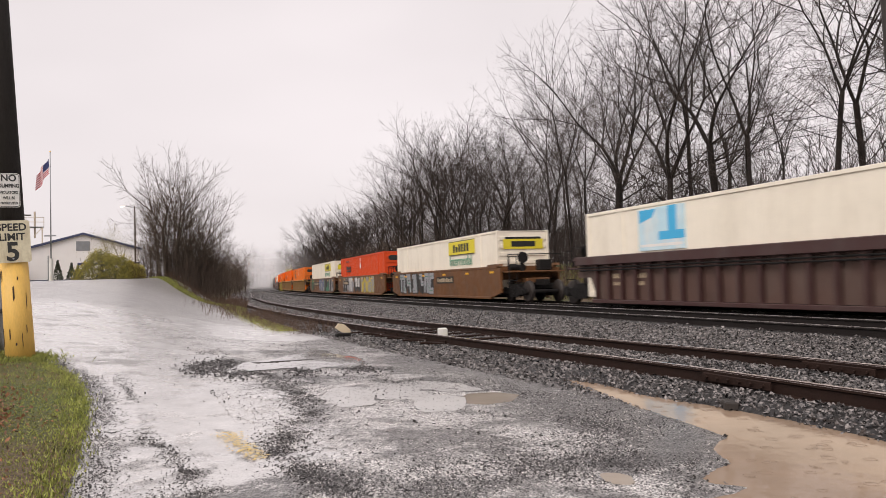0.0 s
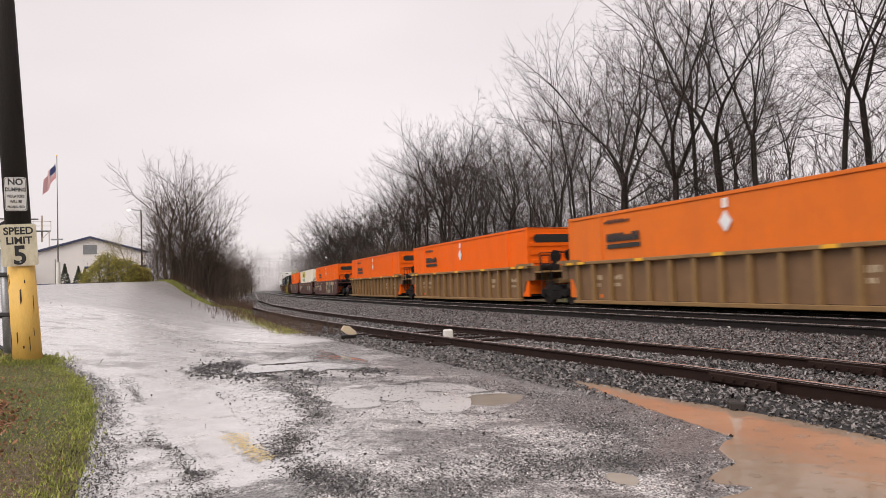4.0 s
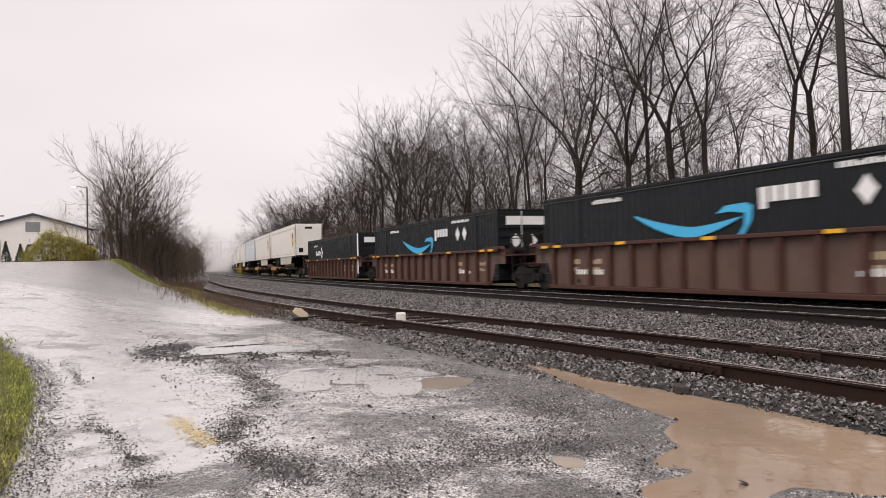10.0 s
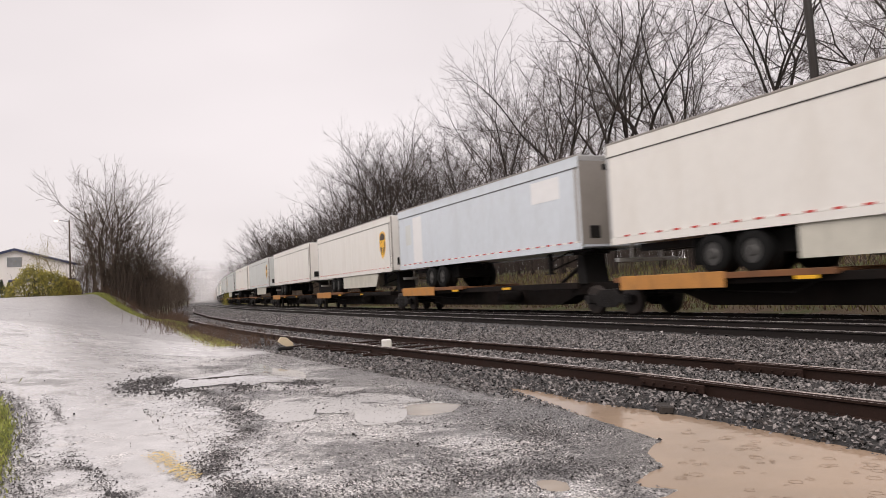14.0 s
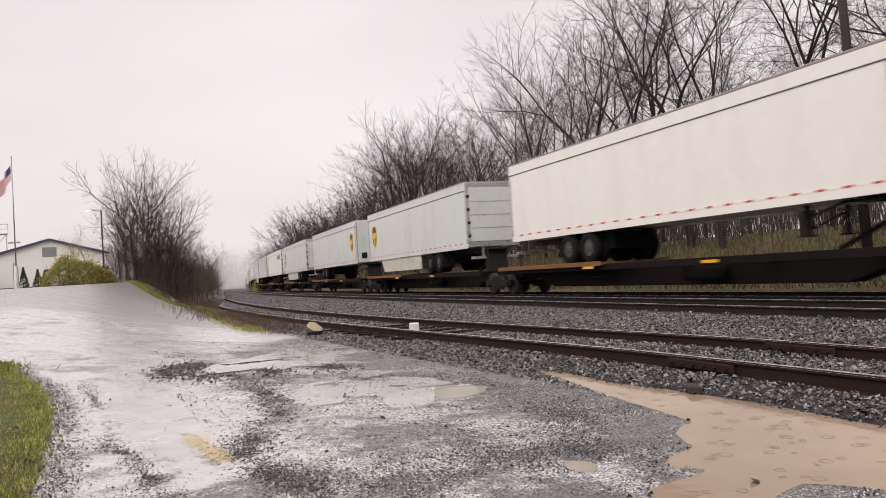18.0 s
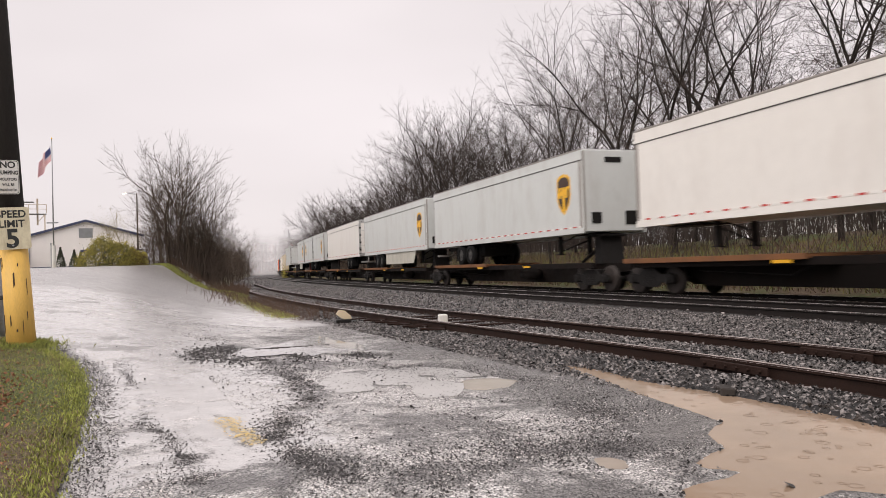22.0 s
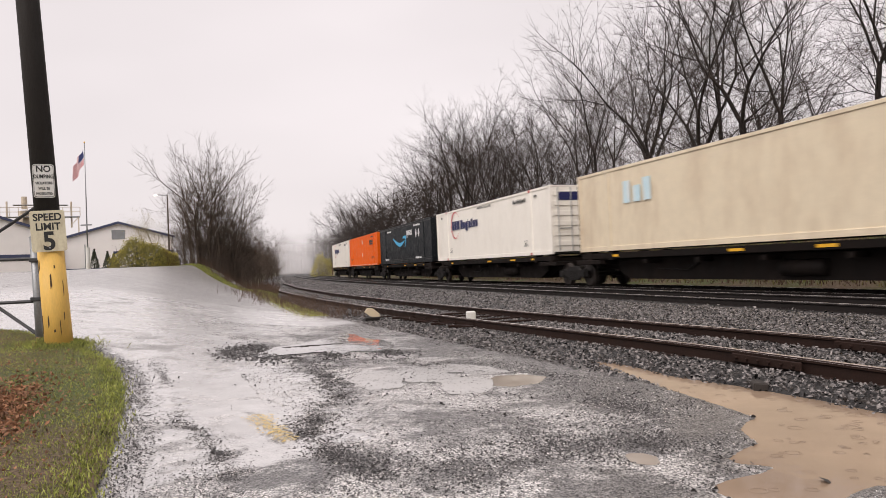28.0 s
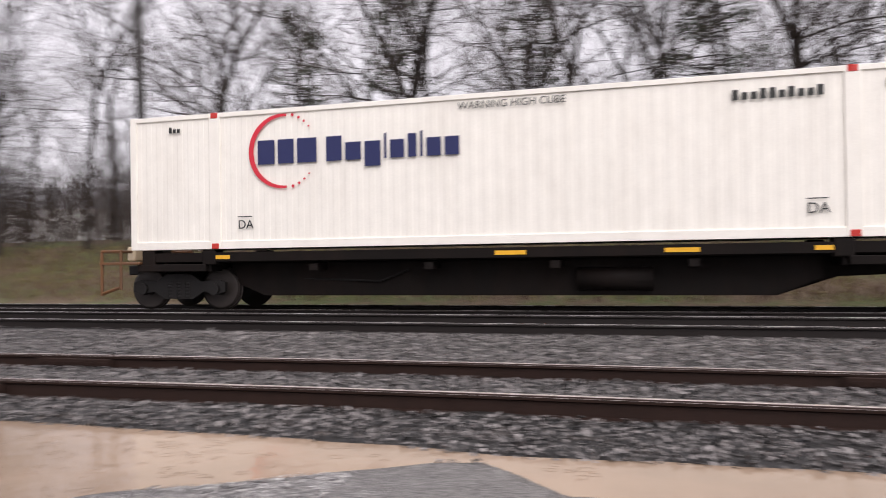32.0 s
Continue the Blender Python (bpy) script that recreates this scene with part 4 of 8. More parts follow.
tagged(part("rain_ring", mb, M["mud"], smooth=True), "small rings of rain drops on the muddy water", "ripple", kind="stuff")

# yellow paint remains on the road
mb = MB()
rgp = random.Random(4)
for k in range(420):
    t = rgp.random()
    s, d = 5.15 + t * 1.0, .53 - .15 * t + rgp.gauss(0, .045)
    a, b = .004 + .014 * rgp.random(), .003 + .006 * rgp.random()
    z = ground_z(s, d) + .012
    mb.add([at(s - a, d - b, z), at(s + a * .4, d - b * 1.2, z), at(s + a, d + b, z), at(s - a * .3, d + b * .9, z)], [(0, 1, 2, 3)])
tagged(part("painted_line", mb, mat("worn_yellow_road_paint", (0.62, 0.44, 0.12), 0.4, var=0.3, fine=60), smooth=False), "worn remains of a yellow line on wet asphalt", "road marking", kind="structure")

# ================= train =================
def text_mesh(txt, size, material, name="lettering", depth=0.004, align="LEFT", bold=0.0):
    cu = bpy.data.curves.new(name, "FONT")
    cu.body, cu.size, cu.extrude, cu.align_x = txt, size, depth / 2, align
    cu.offset = bold * size
    ob = bpy.data.objects.new(name, cu)
    me = bpy.data.meshes.new_from_object(ob)
    bpy.data.objects.remove(ob)
    me.materials.append(material)
    return me


# near side faces -y; reading direction +x
FRONT = Matrix.Rotation(radians(90), 4, "X")


def side_text(parent, txt, x, z, y, size, material, label="", far=False):
    me = text_mesh(txt, size, material)
    m = Matrix.Translation((x, y, z)) @ FRONT
    if far:
        m = Matrix.Translation((-x, -y, z)) @ Matrix.Rotation(radians(180), 4, "Z") @ FRONT
    ob = shared("lettering", me, parent, m)
    return tagged(ob, label) if label else ob


def bars(mb, x, z, y, w, h, n, seed=0, gap=.28, t=.004):
    """a row of plain bars in place of writing"""
    rg = random.Random(seed)
    cw = w / n
    for k in range(n):
        hh = h * rg.choice((1, 1, .72))
        mb.box(x + k * cw, x + (k + 1 - gap) * cw, y - t, y, z, z + hh)
    return mb


def truck_meshes():
    side = MB()
    side.prism([(-1.15, .40), (-1.15, .60), (-.95, .66), (-.55, .62), (-.32, .78), (.32, .78), (.55, .62), (.95, .66), (1.15, .60), (1.15, .40), (.95, .34), (.62, .40), (.36, .24), (-.36, .24), (-.62, .40), (-.95, .34)], -1.03, -.93)
    for x in (-.9, .9):
        side.tube((x, -1.09, .46), (x, -.9, .46), .13, n=12)
    spr = MB()
    for k in range(5):
        spr.tube((0, -.98, .29 + k * .07), (0, -.98, .325 + k * .07), .085, n=8)
        spr.tube((0, -.98, .325 + k * .07), (0, -.98, .36 + k * .07), .05, n=6, caps=False)
    wh = MB()
    n = 28
    for r0, r1, y0, y1 in ((.457, .457, -.79, -.69), (.485, .485, -.69, -.66)):
        wh.tube((0, y0, 0), (0, y1, 0), r0, r1, n)
    wh.tube((0, -.80, 0), (0, -.79, 0), .40, .457, n)
    wh.tube((0, -.86, 0), (0, -.78, 0), .11, .16, 14)
    bol = MB().box(-.2, .2, -.95, .95, .55, .8, .03)
    ax = MB().tube((0, -.9, 0), (0, .9, 0), .085, n=12)
    return {"side_frame": side.mesh("side_frame", M["truck"]), "spring": spr.mesh("spring", M["truck"]), "wheel": wh.mesh("wheel", M["wheel"], True), "bolster": bol.mesh("bolster", M["truck"]), "axle": ax.mesh("axle", M["truck"])}


TRUCK = truck_meshes()
FLIP = Matrix.Rotation(math.pi, 4, "Z")


def add_truck(car, x):
    t = shared("bolster", TRUCK["bolster"], car, Matrix.Translation((x, 0, 0)))
    for f in (Matrix.Identity(4), FLIP):
        shared("side_frame", TRUCK["side_frame"], t, f)
        for sx in (-.22, 0, .22):
            shared("spring", TRUCK["spring"], t, f @ Matrix.Translation((sx, 0, 0)))
        for wx in (-.9, .9):
            shared("wheel", TRUCK["wheel"], t, f @ Matrix.Translation((wx, 0, .457)))
    for wx in (-.9, .9):
        shared("axle", TRUCK["axle"], t, Matrix.Translation((wx, 0, .457)))
    return t


def reflectors(car, xs, y, z, w=.42, h=.09, two=True):
    for x in xs:
        for sgn in ((-1, 1) if two else (-1,)):
            a, b = sorted((sgn * y, sgn * (y + .006)))
            part("reflector", MB().box(x - w / 2, x + w / 2, a, b, z, z + h), M["yellow"], car, "yellow reflective strip")


def blob(mb, x, z, rx, rz, y, rg, n=14):
    pts = []
    for k in range(n):
        t = 2 * math.pi * k / n
        q = 1 + .14 * rg.uniform(-1, 1)
        pts.append((x + rx * q * math.cos(t), z + rz * q * math.sin(t)))
    mb.add([(a, y, c) for a, c in pts], [tuple(range(n))])


def stroke(mb, a, b, w, y):
    """a flat sprayed bar between two places in x, z"""
    (x0, z0), (x1, z1) = a, b
    n = math.hypot(x1 - x0, z1 - z0) or 1
    ux, uz = (x1 - x0) / n, (z1 - z0) / n
    px_, pz_ = -uz * w / 2, ux * w / 2
    x0, z0, x1, z1 = x0 - ux * w * .4, z0 - uz * w * .4, x1 + ux * w * .4, z1 + uz * w * .4
    mb.add([(x0 - px_, y, z0 - pz_), (x1 - px_, y, z1 - pz_), (x1 + px_, y, z1 + pz_), (x0 + px_, y, z0 + pz_)], [(0, 1, 2, 3)])


def graffiti(car, x0, x1, z0, z1, y, cols, seed):
    """a sprayed piece: abstract blocky figures of thick bars, each with a rim and thin accents"""
    rg = random.Random(seed)
    h = z1 - z0
    n = max(2, int((x1 - x0) / (.62 * h + .1)))
    w = (x1 - x0) / n
    for k in range(n):
        rim, fill, acc = MB(), MB(), MB()
        blob(rim, x0 + (k + .5) * w, (z0 + z1) / 2, w * .56, h * .52, y - .0004, rg, 20)
        g = [rg.randrange(3), rg.randrange(3)]
        tilt = rg.uniform(-.1, .1) * w
        spot = lambda q: (x0 + (k + .2 + .3 * q[0]) * w + tilt * q[1] + rg.uniform(-.03, .03), z0 + h * (.16 + .34 * q[1]))
        for m in range(5):
            o = list(g)
            ax = rg.randrange(2)
            g[ax] = min(max(g[ax] + rg.choice((-2, -1, 1, 2)), 0), 2)
            if o == g:
                g[1 - ax] = (g[1 - ax] + 1) % 3
            a, b = spot(o), spot(g)
            tw = h * rg.uniform(.22, .3)
            stroke(rim, a, b, tw + .09, y - .001 - .0002 * m)
            stroke(fill, a, b, tw, y - .0035 - .0002 * m)
            if m % 2 == 0:
                stroke(acc, a, b, .035, y - .006 - .0002 * m)
        piece("graffiti", rim, GRAFF[cols[-1]], car, "dark sprayed graffiti rim")
        piece("graffiti", fill, GRAFF[cols[0]], car, "spray-painted graffiti")
        if len(cols) > 2:
            piece("graffiti", acc, GRAFF[cols[1]], car, "thin sprayed accents")


def well_car(kind, L, trucks, label, plate=(-6.3, -3.9)):
    """one well unit; origin on the rail tops at its middle; L between its joints"""
    car = empty("well_car", label, "rail car", "well cars of the train")
    body = {"brown": M["brown"], "tan": M["tan"], "maroon": M["maroon"], "ribbed": M["ribmaroon"], "dark": M["darkred"]}[kind]
    hw, y = 8.5, 1.47
    ribbed = kind in ("tan", "ribbed", "dark")
    for sgn in (-1, 1):
        mb = MB()
        if ribbed:
            a, b = sorted((sgn * (y - .17), sgn * (y - .21)))
            mb.prism([(-hw - .3, 1.0), (-hw - .3, 1.5), (hw + .3, 1.5), (hw + .3, 1.0), (hw - .5, 1.0), (hw - .95, .2), (-hw + .95, .2), (-hw + .5, 1.0)], a, b)
        else:
            a, b = sorted((sgn * y, sgn * (y - .1)))
            mb.prism([(-hw - .35, .42), (-hw - .35, 1.5), (-hw + 1.1, 1.58), (hw - 1.1, 1.58), (hw + .35, 1.5), (hw + .35, .42), (hw - .6, .22), (-hw + .6, .22)], a, b)
        side = part("side_sheet", mb, M["dusty"] if kind in ("ribbed", "dark") else M["panel_tan"] if kind == "tan" else body, car)
        if ribbed:
            wd = .05 if kind == "dark" else .075
            rib = MB().box(-wd, wd, 0, .14, .2, 1.5, .008).mesh("rib", body)
            n = 21 if kind == "dark" else 15
            for k in range(n):
                x = -hw + 1.05 + k * (2 * hw - 2.1) / (n - 1)
                shared("rib", rib, side, Matrix.Translation((x, sgn * (y - .15), 0)) @ (Matrix.Identity(4) if sgn > 0 else FLIP))
        if kind == "dark":
            a, b = sorted((sgn * (y + .04), sgn * (y - .1)))
            part("side_band", MB().box(-hw - .2, hw + .2, a, b, 1.42, 1.72, .02), body, car, "deep maroon top band")
            for zz in (1.24, 1.33):
                part("pipe", MB().tube((-hw, sgn * (y - .02), zz), (hw, sgn * (y - .02), zz), .025, n=6), M["truck"], car)
        a, b = sorted((sgn * (y + .015), sgn * (y - .15)))
        part("top_chord", MB().box(-hw, hw, a, b, 1.5, 1.61, .015), body, car)
        part("bottom_chord", MB().box(-hw + .8, hw - .8, a, b, .13, .25, .015), body, car)
        for sx in (-1, 1):
            x0, x1 = sorted((sx * (hw - 1.15), sx * (hw + .4)))
            part("end_cap", MB().prism([(x0, 1.6), (x0 + .12, 1.7), (x1 - .12, 1.7), (x1, 1.6)], a, b), body, car)
    part("floor", MB().box(-hw + 1.0, hw - 1.0, -1.3, 1.3, .2, .26), M["truck"], car)
    for sx in (-1, 1):
        e = MB()
        x0, x1 = sorted((sx * (hw - .3), sx * (L / 2 - .3)))
        e.box(x0, x1, -.55, .55, .85, 1.05, .02)
        e.box(x0, x1, -1.3, 1.3, 1.3, 1.36, .01)
        part("end_platform", e, body, car)
        xb = sorted((sx * (hw - .22), sx * (hw - .12)))
        part("bulkhead", MB().box(xb[0], xb[1], -1.3, 1.3, 1.0, 1.6), body, car)
        st = MB()
        for yy in (-1.35, -1.0):
            st.tube((sx * (L / 2 - .35), yy, .55), (sx * (L / 2 - .35), yy, 2.0), .02, n=6)
        for zz in (.6, .95, 1.3, 1.65, 1.98):
            st.tube((sx * (L / 2 - .35), -1.35, zz), (sx * (L / 2 - .35), -1.0, zz), .016, n=6)
        part("ladder", st, M["truck"], car)
        xb = sx * (L / 2 - .62)
        part("brake_wheel", MB().tube((sx * (L / 2 - .55), -.6, 1.95), (sx * (L / 2 - .52), -.6, 1.95), .25, n=14), M["truck"], car)
        part("brake_stand", MB().box(xb - .06, xb + .06, -.68, -.52, 1.36, 2.2, .01), M["truck"], car, "grimy brake stand")
        part("brake_cylinder", MB().tube((xb - .35 * sx, -1.05, 1.52), (xb - .35 * sx, -.3, 1.52), .13, n=12), M["truck"], car)
        part("valve_box", MB().box(xb - .2, xb + .2, .15, .75, 1.37, 1.85, .03), M["truck"], car)
        part("hand_rail", MB().tube((xb, -1.28, 1.36), (xb, -1.28, 2.1), .022, n=6).tube((xb, -1.28, 2.1), (xb, 1.28, 2.1), .022, n=6).tube((xb, 1.28, 2.1), (xb, 1.28, 1.36), .022, n=6), M["truck"], car)
        part("coupler", MB().box(*sorted((sx * (L / 2 - .4), sx * (L / 2 + .55))), -.13, .13, .72, .98, .02), M["truck"], car)
    if ribbed:
        reflectors(car, (-7.9, -7.1, -3.6, 0, 3.6, 7.1, 7.9), y + .016, 1.515, .45)
        plates = MB()
        for k, xx in enumerate((-6.6, -5.4, 4.1, 6.5)):
            bars(plates, xx, .95, -y + .168, .62, .16, 4, k)
            bars(plates, xx, .72, -y + .168, .5, .12, 4, k + 9)
        part("stencil", plates, GRAFF[6], car, "faded stencilled marks")
    else:
        reflectors(car, (-7.9, -5.8, -2.2, 1.4, 4.8, 7.9), y + .002, 1.3, .45)
        part("reporting_plate", MB().box(plate[0], plate[1], -y - .012, -y - .007, .88, 1.24), M["letter_black"], car, "dark plate")
        part("reporting_marks", bars(MB(), plate[0] + .15, .95, -y - .0125, plate[1] - plate[0] - .3, .22, 10, 3), GRAFF[6], car, "worn tan marks")
    for x in trucks:
        add_truck(car, x)
    return car


def spine_car(L, trucks, cofc, label, fd=1.1, bright=False):
    """one spine platform: a deep centre sill with decks for trailer wheels or container feet"""
    car = empty("spine_car", label, "rail car", "spine cars of the train")
    h = L / 2
    part("centre_sill", MB().prism([(-h + .2, .72), (-h + .2, 1.02), (h - .2, 1.02), (h - .2, .72), (h - 2.6, .62), (h - 3.6, .28), (-h + 3.6, .28), (-h + 2.6, .62)], -.36, .36), M["spine"], car)
    up = .2 if cofc else 0.0
    for sg in (-1, 1):
        part("side_rail", MB().box(-h + 1.2, h - 1.2, *sorted((sg * 1.25, sg * 1.13)), .84 + up, 1.04 + up, .012), M["spine"], car)
    if cofc:
        part("deck_plate", MB().box(-h + 1.4, h - 1.4, -1.12, 1.12, 1.02, 1.16), M["spine"], car)
        part("belly_plate", MB().prism([(-h + 2.9, .62), (-h + 3.7, .3), (h - 3.7, .3), (h - 2.9, .62), (h - 2.9, 1.0), (-h + 2.9, 1.0)], -.72, -.66), M["spine"], car)
    for k in range(6):
        x = -h + 2.6 + k * (L - 5.2) / 5
        part("cross_bearer", MB().box(x - .09, x + .09, -1.2, 1.2, .84, .98), M["spine"], car)
    part("brake_tank", MB().tube((1.6, -.75, .62), (3.0, -.75, .62), .22, n=14), M["spine"], car, smooth=True)
    part("brake_rod", MB().tube((-6, -.62, .72), (-2.4, -.78, .6), .02, n=6).tube((-2.4, -.78, .6), (-1.8, -.78, .82), .02, n=6), M["truck"], car)
    if cofc:
        for x in (-7.6, -6.1, 6.1, 7.6):
            for sg in (-1, 1):
                part("pedestal", MB().box(x - .16, x + .16, *sorted((sg * .95, sg * 1.28)), .98, fd + .2, .02), M["spine"], car)
        for sx in (-1, 1):
            part("end_sheet", MB().box(*sorted((sx * (h - 2.6), sx * (h - .9))), -1.3, 1.3, .84, 1.0, .015), M["spine"], car)
    else:
        for x0, x1 in ((-h + .9, -h + 8.2),):
            d = part("wheel_deck", MB().box(x0, x1, -1.36, 1.36, fd - .1, fd - .002, .01), M["deck"], car, "rusty orange wheel deck")
            part("curb", MB().box(x0, x1, -1.4, -1.362, fd - .12, fd + .03, .008), M["deck"], d)
            part("curb", MB().box(x0, x1, 1.362, 1.4, fd - .12, fd + .03, .008), M["deck"], d)
        if bright:
            part("side_step", MB().box(-h + 1.2, -h + 5.2, -1.43, -1.405, fd - .34, fd + .06, .01), M["step"], car, "yellow-orange end plate")
        hs = MB()
        hs.prism([(h - 2.35, 1.0), (h - 1.75, 1.0), (h - 1.95, fd + .92), (h - 2.25, fd + .92)], -.45, .45)
        hs.tube((h - 4.0, 0, 1.05), (h - 2.2, 0, fd + .75), .07, n=8)
        hs.box(h - 2.5, h - 1.7, -.5, .5, fd + .88, fd + .98, .02)
        part("hitch_stand", hs, M["hitch"] if cofc is None else M["truck"], car, "trailer hitch stand")
    part("coupler", MB().box(-h - .25, -h + .5, -.14, .14, .75, .98, .02), M["truck"], car)
    part("coupler", MB().box(h - .5, h + .25, -.14, .14, .75, .98, .02), M["truck"], car)
    reflectors(car, (-5.9, .4, 3.5, 5.95) if cofc else (-h + 7.5, 3.2), 1.256 if cofc else 1.405, 1.1 if cofc else .9, .6, .08)
    for x in trucks:
        add_truck(car, x)
    return car


def corrugated(L, z0, z1, y, pitch, depth):
    mb = MB()
    n = max(4, int(round(L / pitch)))
    p = L / n
    xs = []
    for k in range(n):
        a = -L / 2 + k * p
        xs += [(a, 0), (a + .4 * p, 0), (a + .5 * p, depth), (a + .9 * p, depth)]
    xs.append((L / 2, 0))
    for x, q in xs:
        mb.v += [(x, y + q, z0), (x, y + q, z1)]
    for k in range(len(xs) - 1):
        mb.f.append((2 * k, 2 * k + 2, 2 * k + 3, 2 * k + 1))
    return mb


def container(colour, label, L=16.15, pitch=.3, depth=.03, end="ribs", W=2.59, H=2.9):
    c = empty("shipping_container", label, "container", "containers on the train")
    m = M[colour]
    h, y = L / 2, W / 2
    for sg in (-1, 1):
        mb = corrugated(L - .3, .16, H - .1, -y + .03, pitch, depth)
        if sg > 0:
            mb.v = [(-a, -b, q) for a, b, q in mb.v]
        part("side_panel", mb, m, c)
        part("top_rail", MB().box(-h, h, *sorted((sg * y, sg * (y - .08))), H - .11, H - .01, .008), m, c)
        part("bottom_rail", MB().box(-h, h, *sorted((sg * y, sg * (y - .08))), .0, .17, .008), m, c)
        for x in (-6.095, 6.095):
            part("mid_post", MB().box(x - .13, x + .13, *sorted((sg * (y + .004), sg * (y - .07))), .02, H - .02, .008), m, c)
            for z in (.0, H - .13):
                part("casting", MB().box(x - .085, x + .085, *sorted((sg * (y + .012), sg * (y - .1))), z + .004, z + .125, .01), M["redtape"] if colour == "stg" else m, c)
        for sx in (-1, 1):
            part("corner_post", MB().box(*sorted((sx * h, sx * (h - .16))), *sorted((sg * (y + .003), sg * (y - .1))), 0, H, .01), m, c)
    part("roof", MB().box(-h + .02, h - .02, -y + .03, y - .03, H - .06, H - .02), m, c)
    part("base", MB().box(-h + .05, h - .05, -y + .1, y - .1, .02, .15), M["truck"], c)
    for sx in (-1, 1):
        e = MB()
        e.box(*sorted((sx * (h - .06), sx * (h - .03))), -y + .1, y - .1, .1, H - .08)
        wall = part("end_wall", e, m, c)
        r = MB()
        if end == "ribs" or sx < 0:
            for k in range(7):
                z = .3 + k * .36
                r.box(*sorted((sx * (h - .03), sx * (h + .012))), -y + .15, y - .15, z, z + .16, .008)
            part("end_rib", r, m, wall)
        else:
            for yy in (-.95, -.35, .35, .95):
                part("lock_rod", MB().tube((h + .02, yy, .12), (h + .02, yy, H - .12), .022, n=8), M["silver"], wall)
            for yy in (-.65, .65):
                part("door_handle", MB().box(h + .02, h + .05, yy - .3, yy + .3, 1.05, 1.1), M["silver"], wall)
            for k in range(6):
                z = .35 + k * .42
                r.box(h - .03, h + .006, -y + .15, y - .15, z, z + .2, .006)
            part("end_rib", r, m, wall)
            part("door_gap", MB().box(h - .029, h + .008, -.012, .012, .1, H - .1), M["letter_black"], wall)
    if colour == "black":
        # two grey lines low down; the top one is a painted rail highlight
        for zz in (.2, .3, H - .16):
            part("rail_line", MB().box(-h, h, -y - .003, -y + .02, zz, zz + .025), M["rim"], c, "thin grey rail line and painted highlight")
    part("end_mark", MB().box(h + .013, h + .016, -.9, .9, 2.25, 2.6), M["navy"] if colour == "stg" else M["letter_black"] if colour != "black" else M["letter_white"], c)
    return c


Y0 = -1.2995


def deco_intermodal(c, x=1.8):
    part("yellow_panel", MB().box(x, x + 3.65, Y0 - .006, Y0 + .03, 2.0, 2.7), M["sign_yellow"], c, "yellow name panel")
    part("panel_rim", MB().box(x, x + 3.65, Y0 - .009, Y0, 2.68, 2.71).box(x, x + 3.65, Y0 - .009, Y0, 1.99, 2.02), M["letter_black"], c)
    part("name_bars", bars(MB(), x + .7, 2.14, Y0 - .008, 2.3, .4, 6, 1), M["letter_black"], c, "black bars")
    side_text(c, "Intermodal", x + .1, 1.46, Y0 - .002, .72, M["letter_green"], "dark green lettering")
    part("end_panel", MB().box(8.216, 8.222, -1.0, 1.0, 2.05, 2.5), M["sign_yellow"], c, "yellow panel on the end wall")
    part("end_bars", MB().box(8.223, 8.226, -.6, .6, 2.15, 2.4), M["letter_black"], c)


def deco_orange(c, x=-5.65):
    part("name_bars", bars(MB(), x, 1.88, Y0 - .004, 1.9, .28, 9, 2, .14), M["letter_black"], c, "black name bars")
    part("name_underline", MB().box(x, x + 1.9, Y0 - .006, Y0 + .02, 1.66, 1.8), M["letter_black"], c)
    z = 2.1
    d = MB().add([(-.1, Y0 - .006, z), (.15, Y0 - .006, z - .3), (.4, Y0 - .006, z), (.15, Y0 - .006, z + .3)], [(0, 1, 2, 3)])
    part("placard", d, M["letter_white"], c, "white diamond placard")
    part("placard_plate", MB().box(.05, .25, Y0 - .006, Y0, z + .36, z + .62), M["whitetape"], c)
    part("small_marks", bars(MB(), x - .1, 2.5, Y0 - .004, 1.5, .12, 9, 6), M["letter_black"], c)
    part("end_name", MB().box(8.223, 8.226, -1.0, 1.0, 2.3, 2.55), M["letter_black"], c)
    part("end_placard", MB().add([(8.224, -.95, 1.0), (8.224, -.7, .7), (8.224, -.45, 1.0), (8.224, -.7, 1.3)], [(0, 1, 2, 3)]), M["letter_white"], c, "white diamond placard")


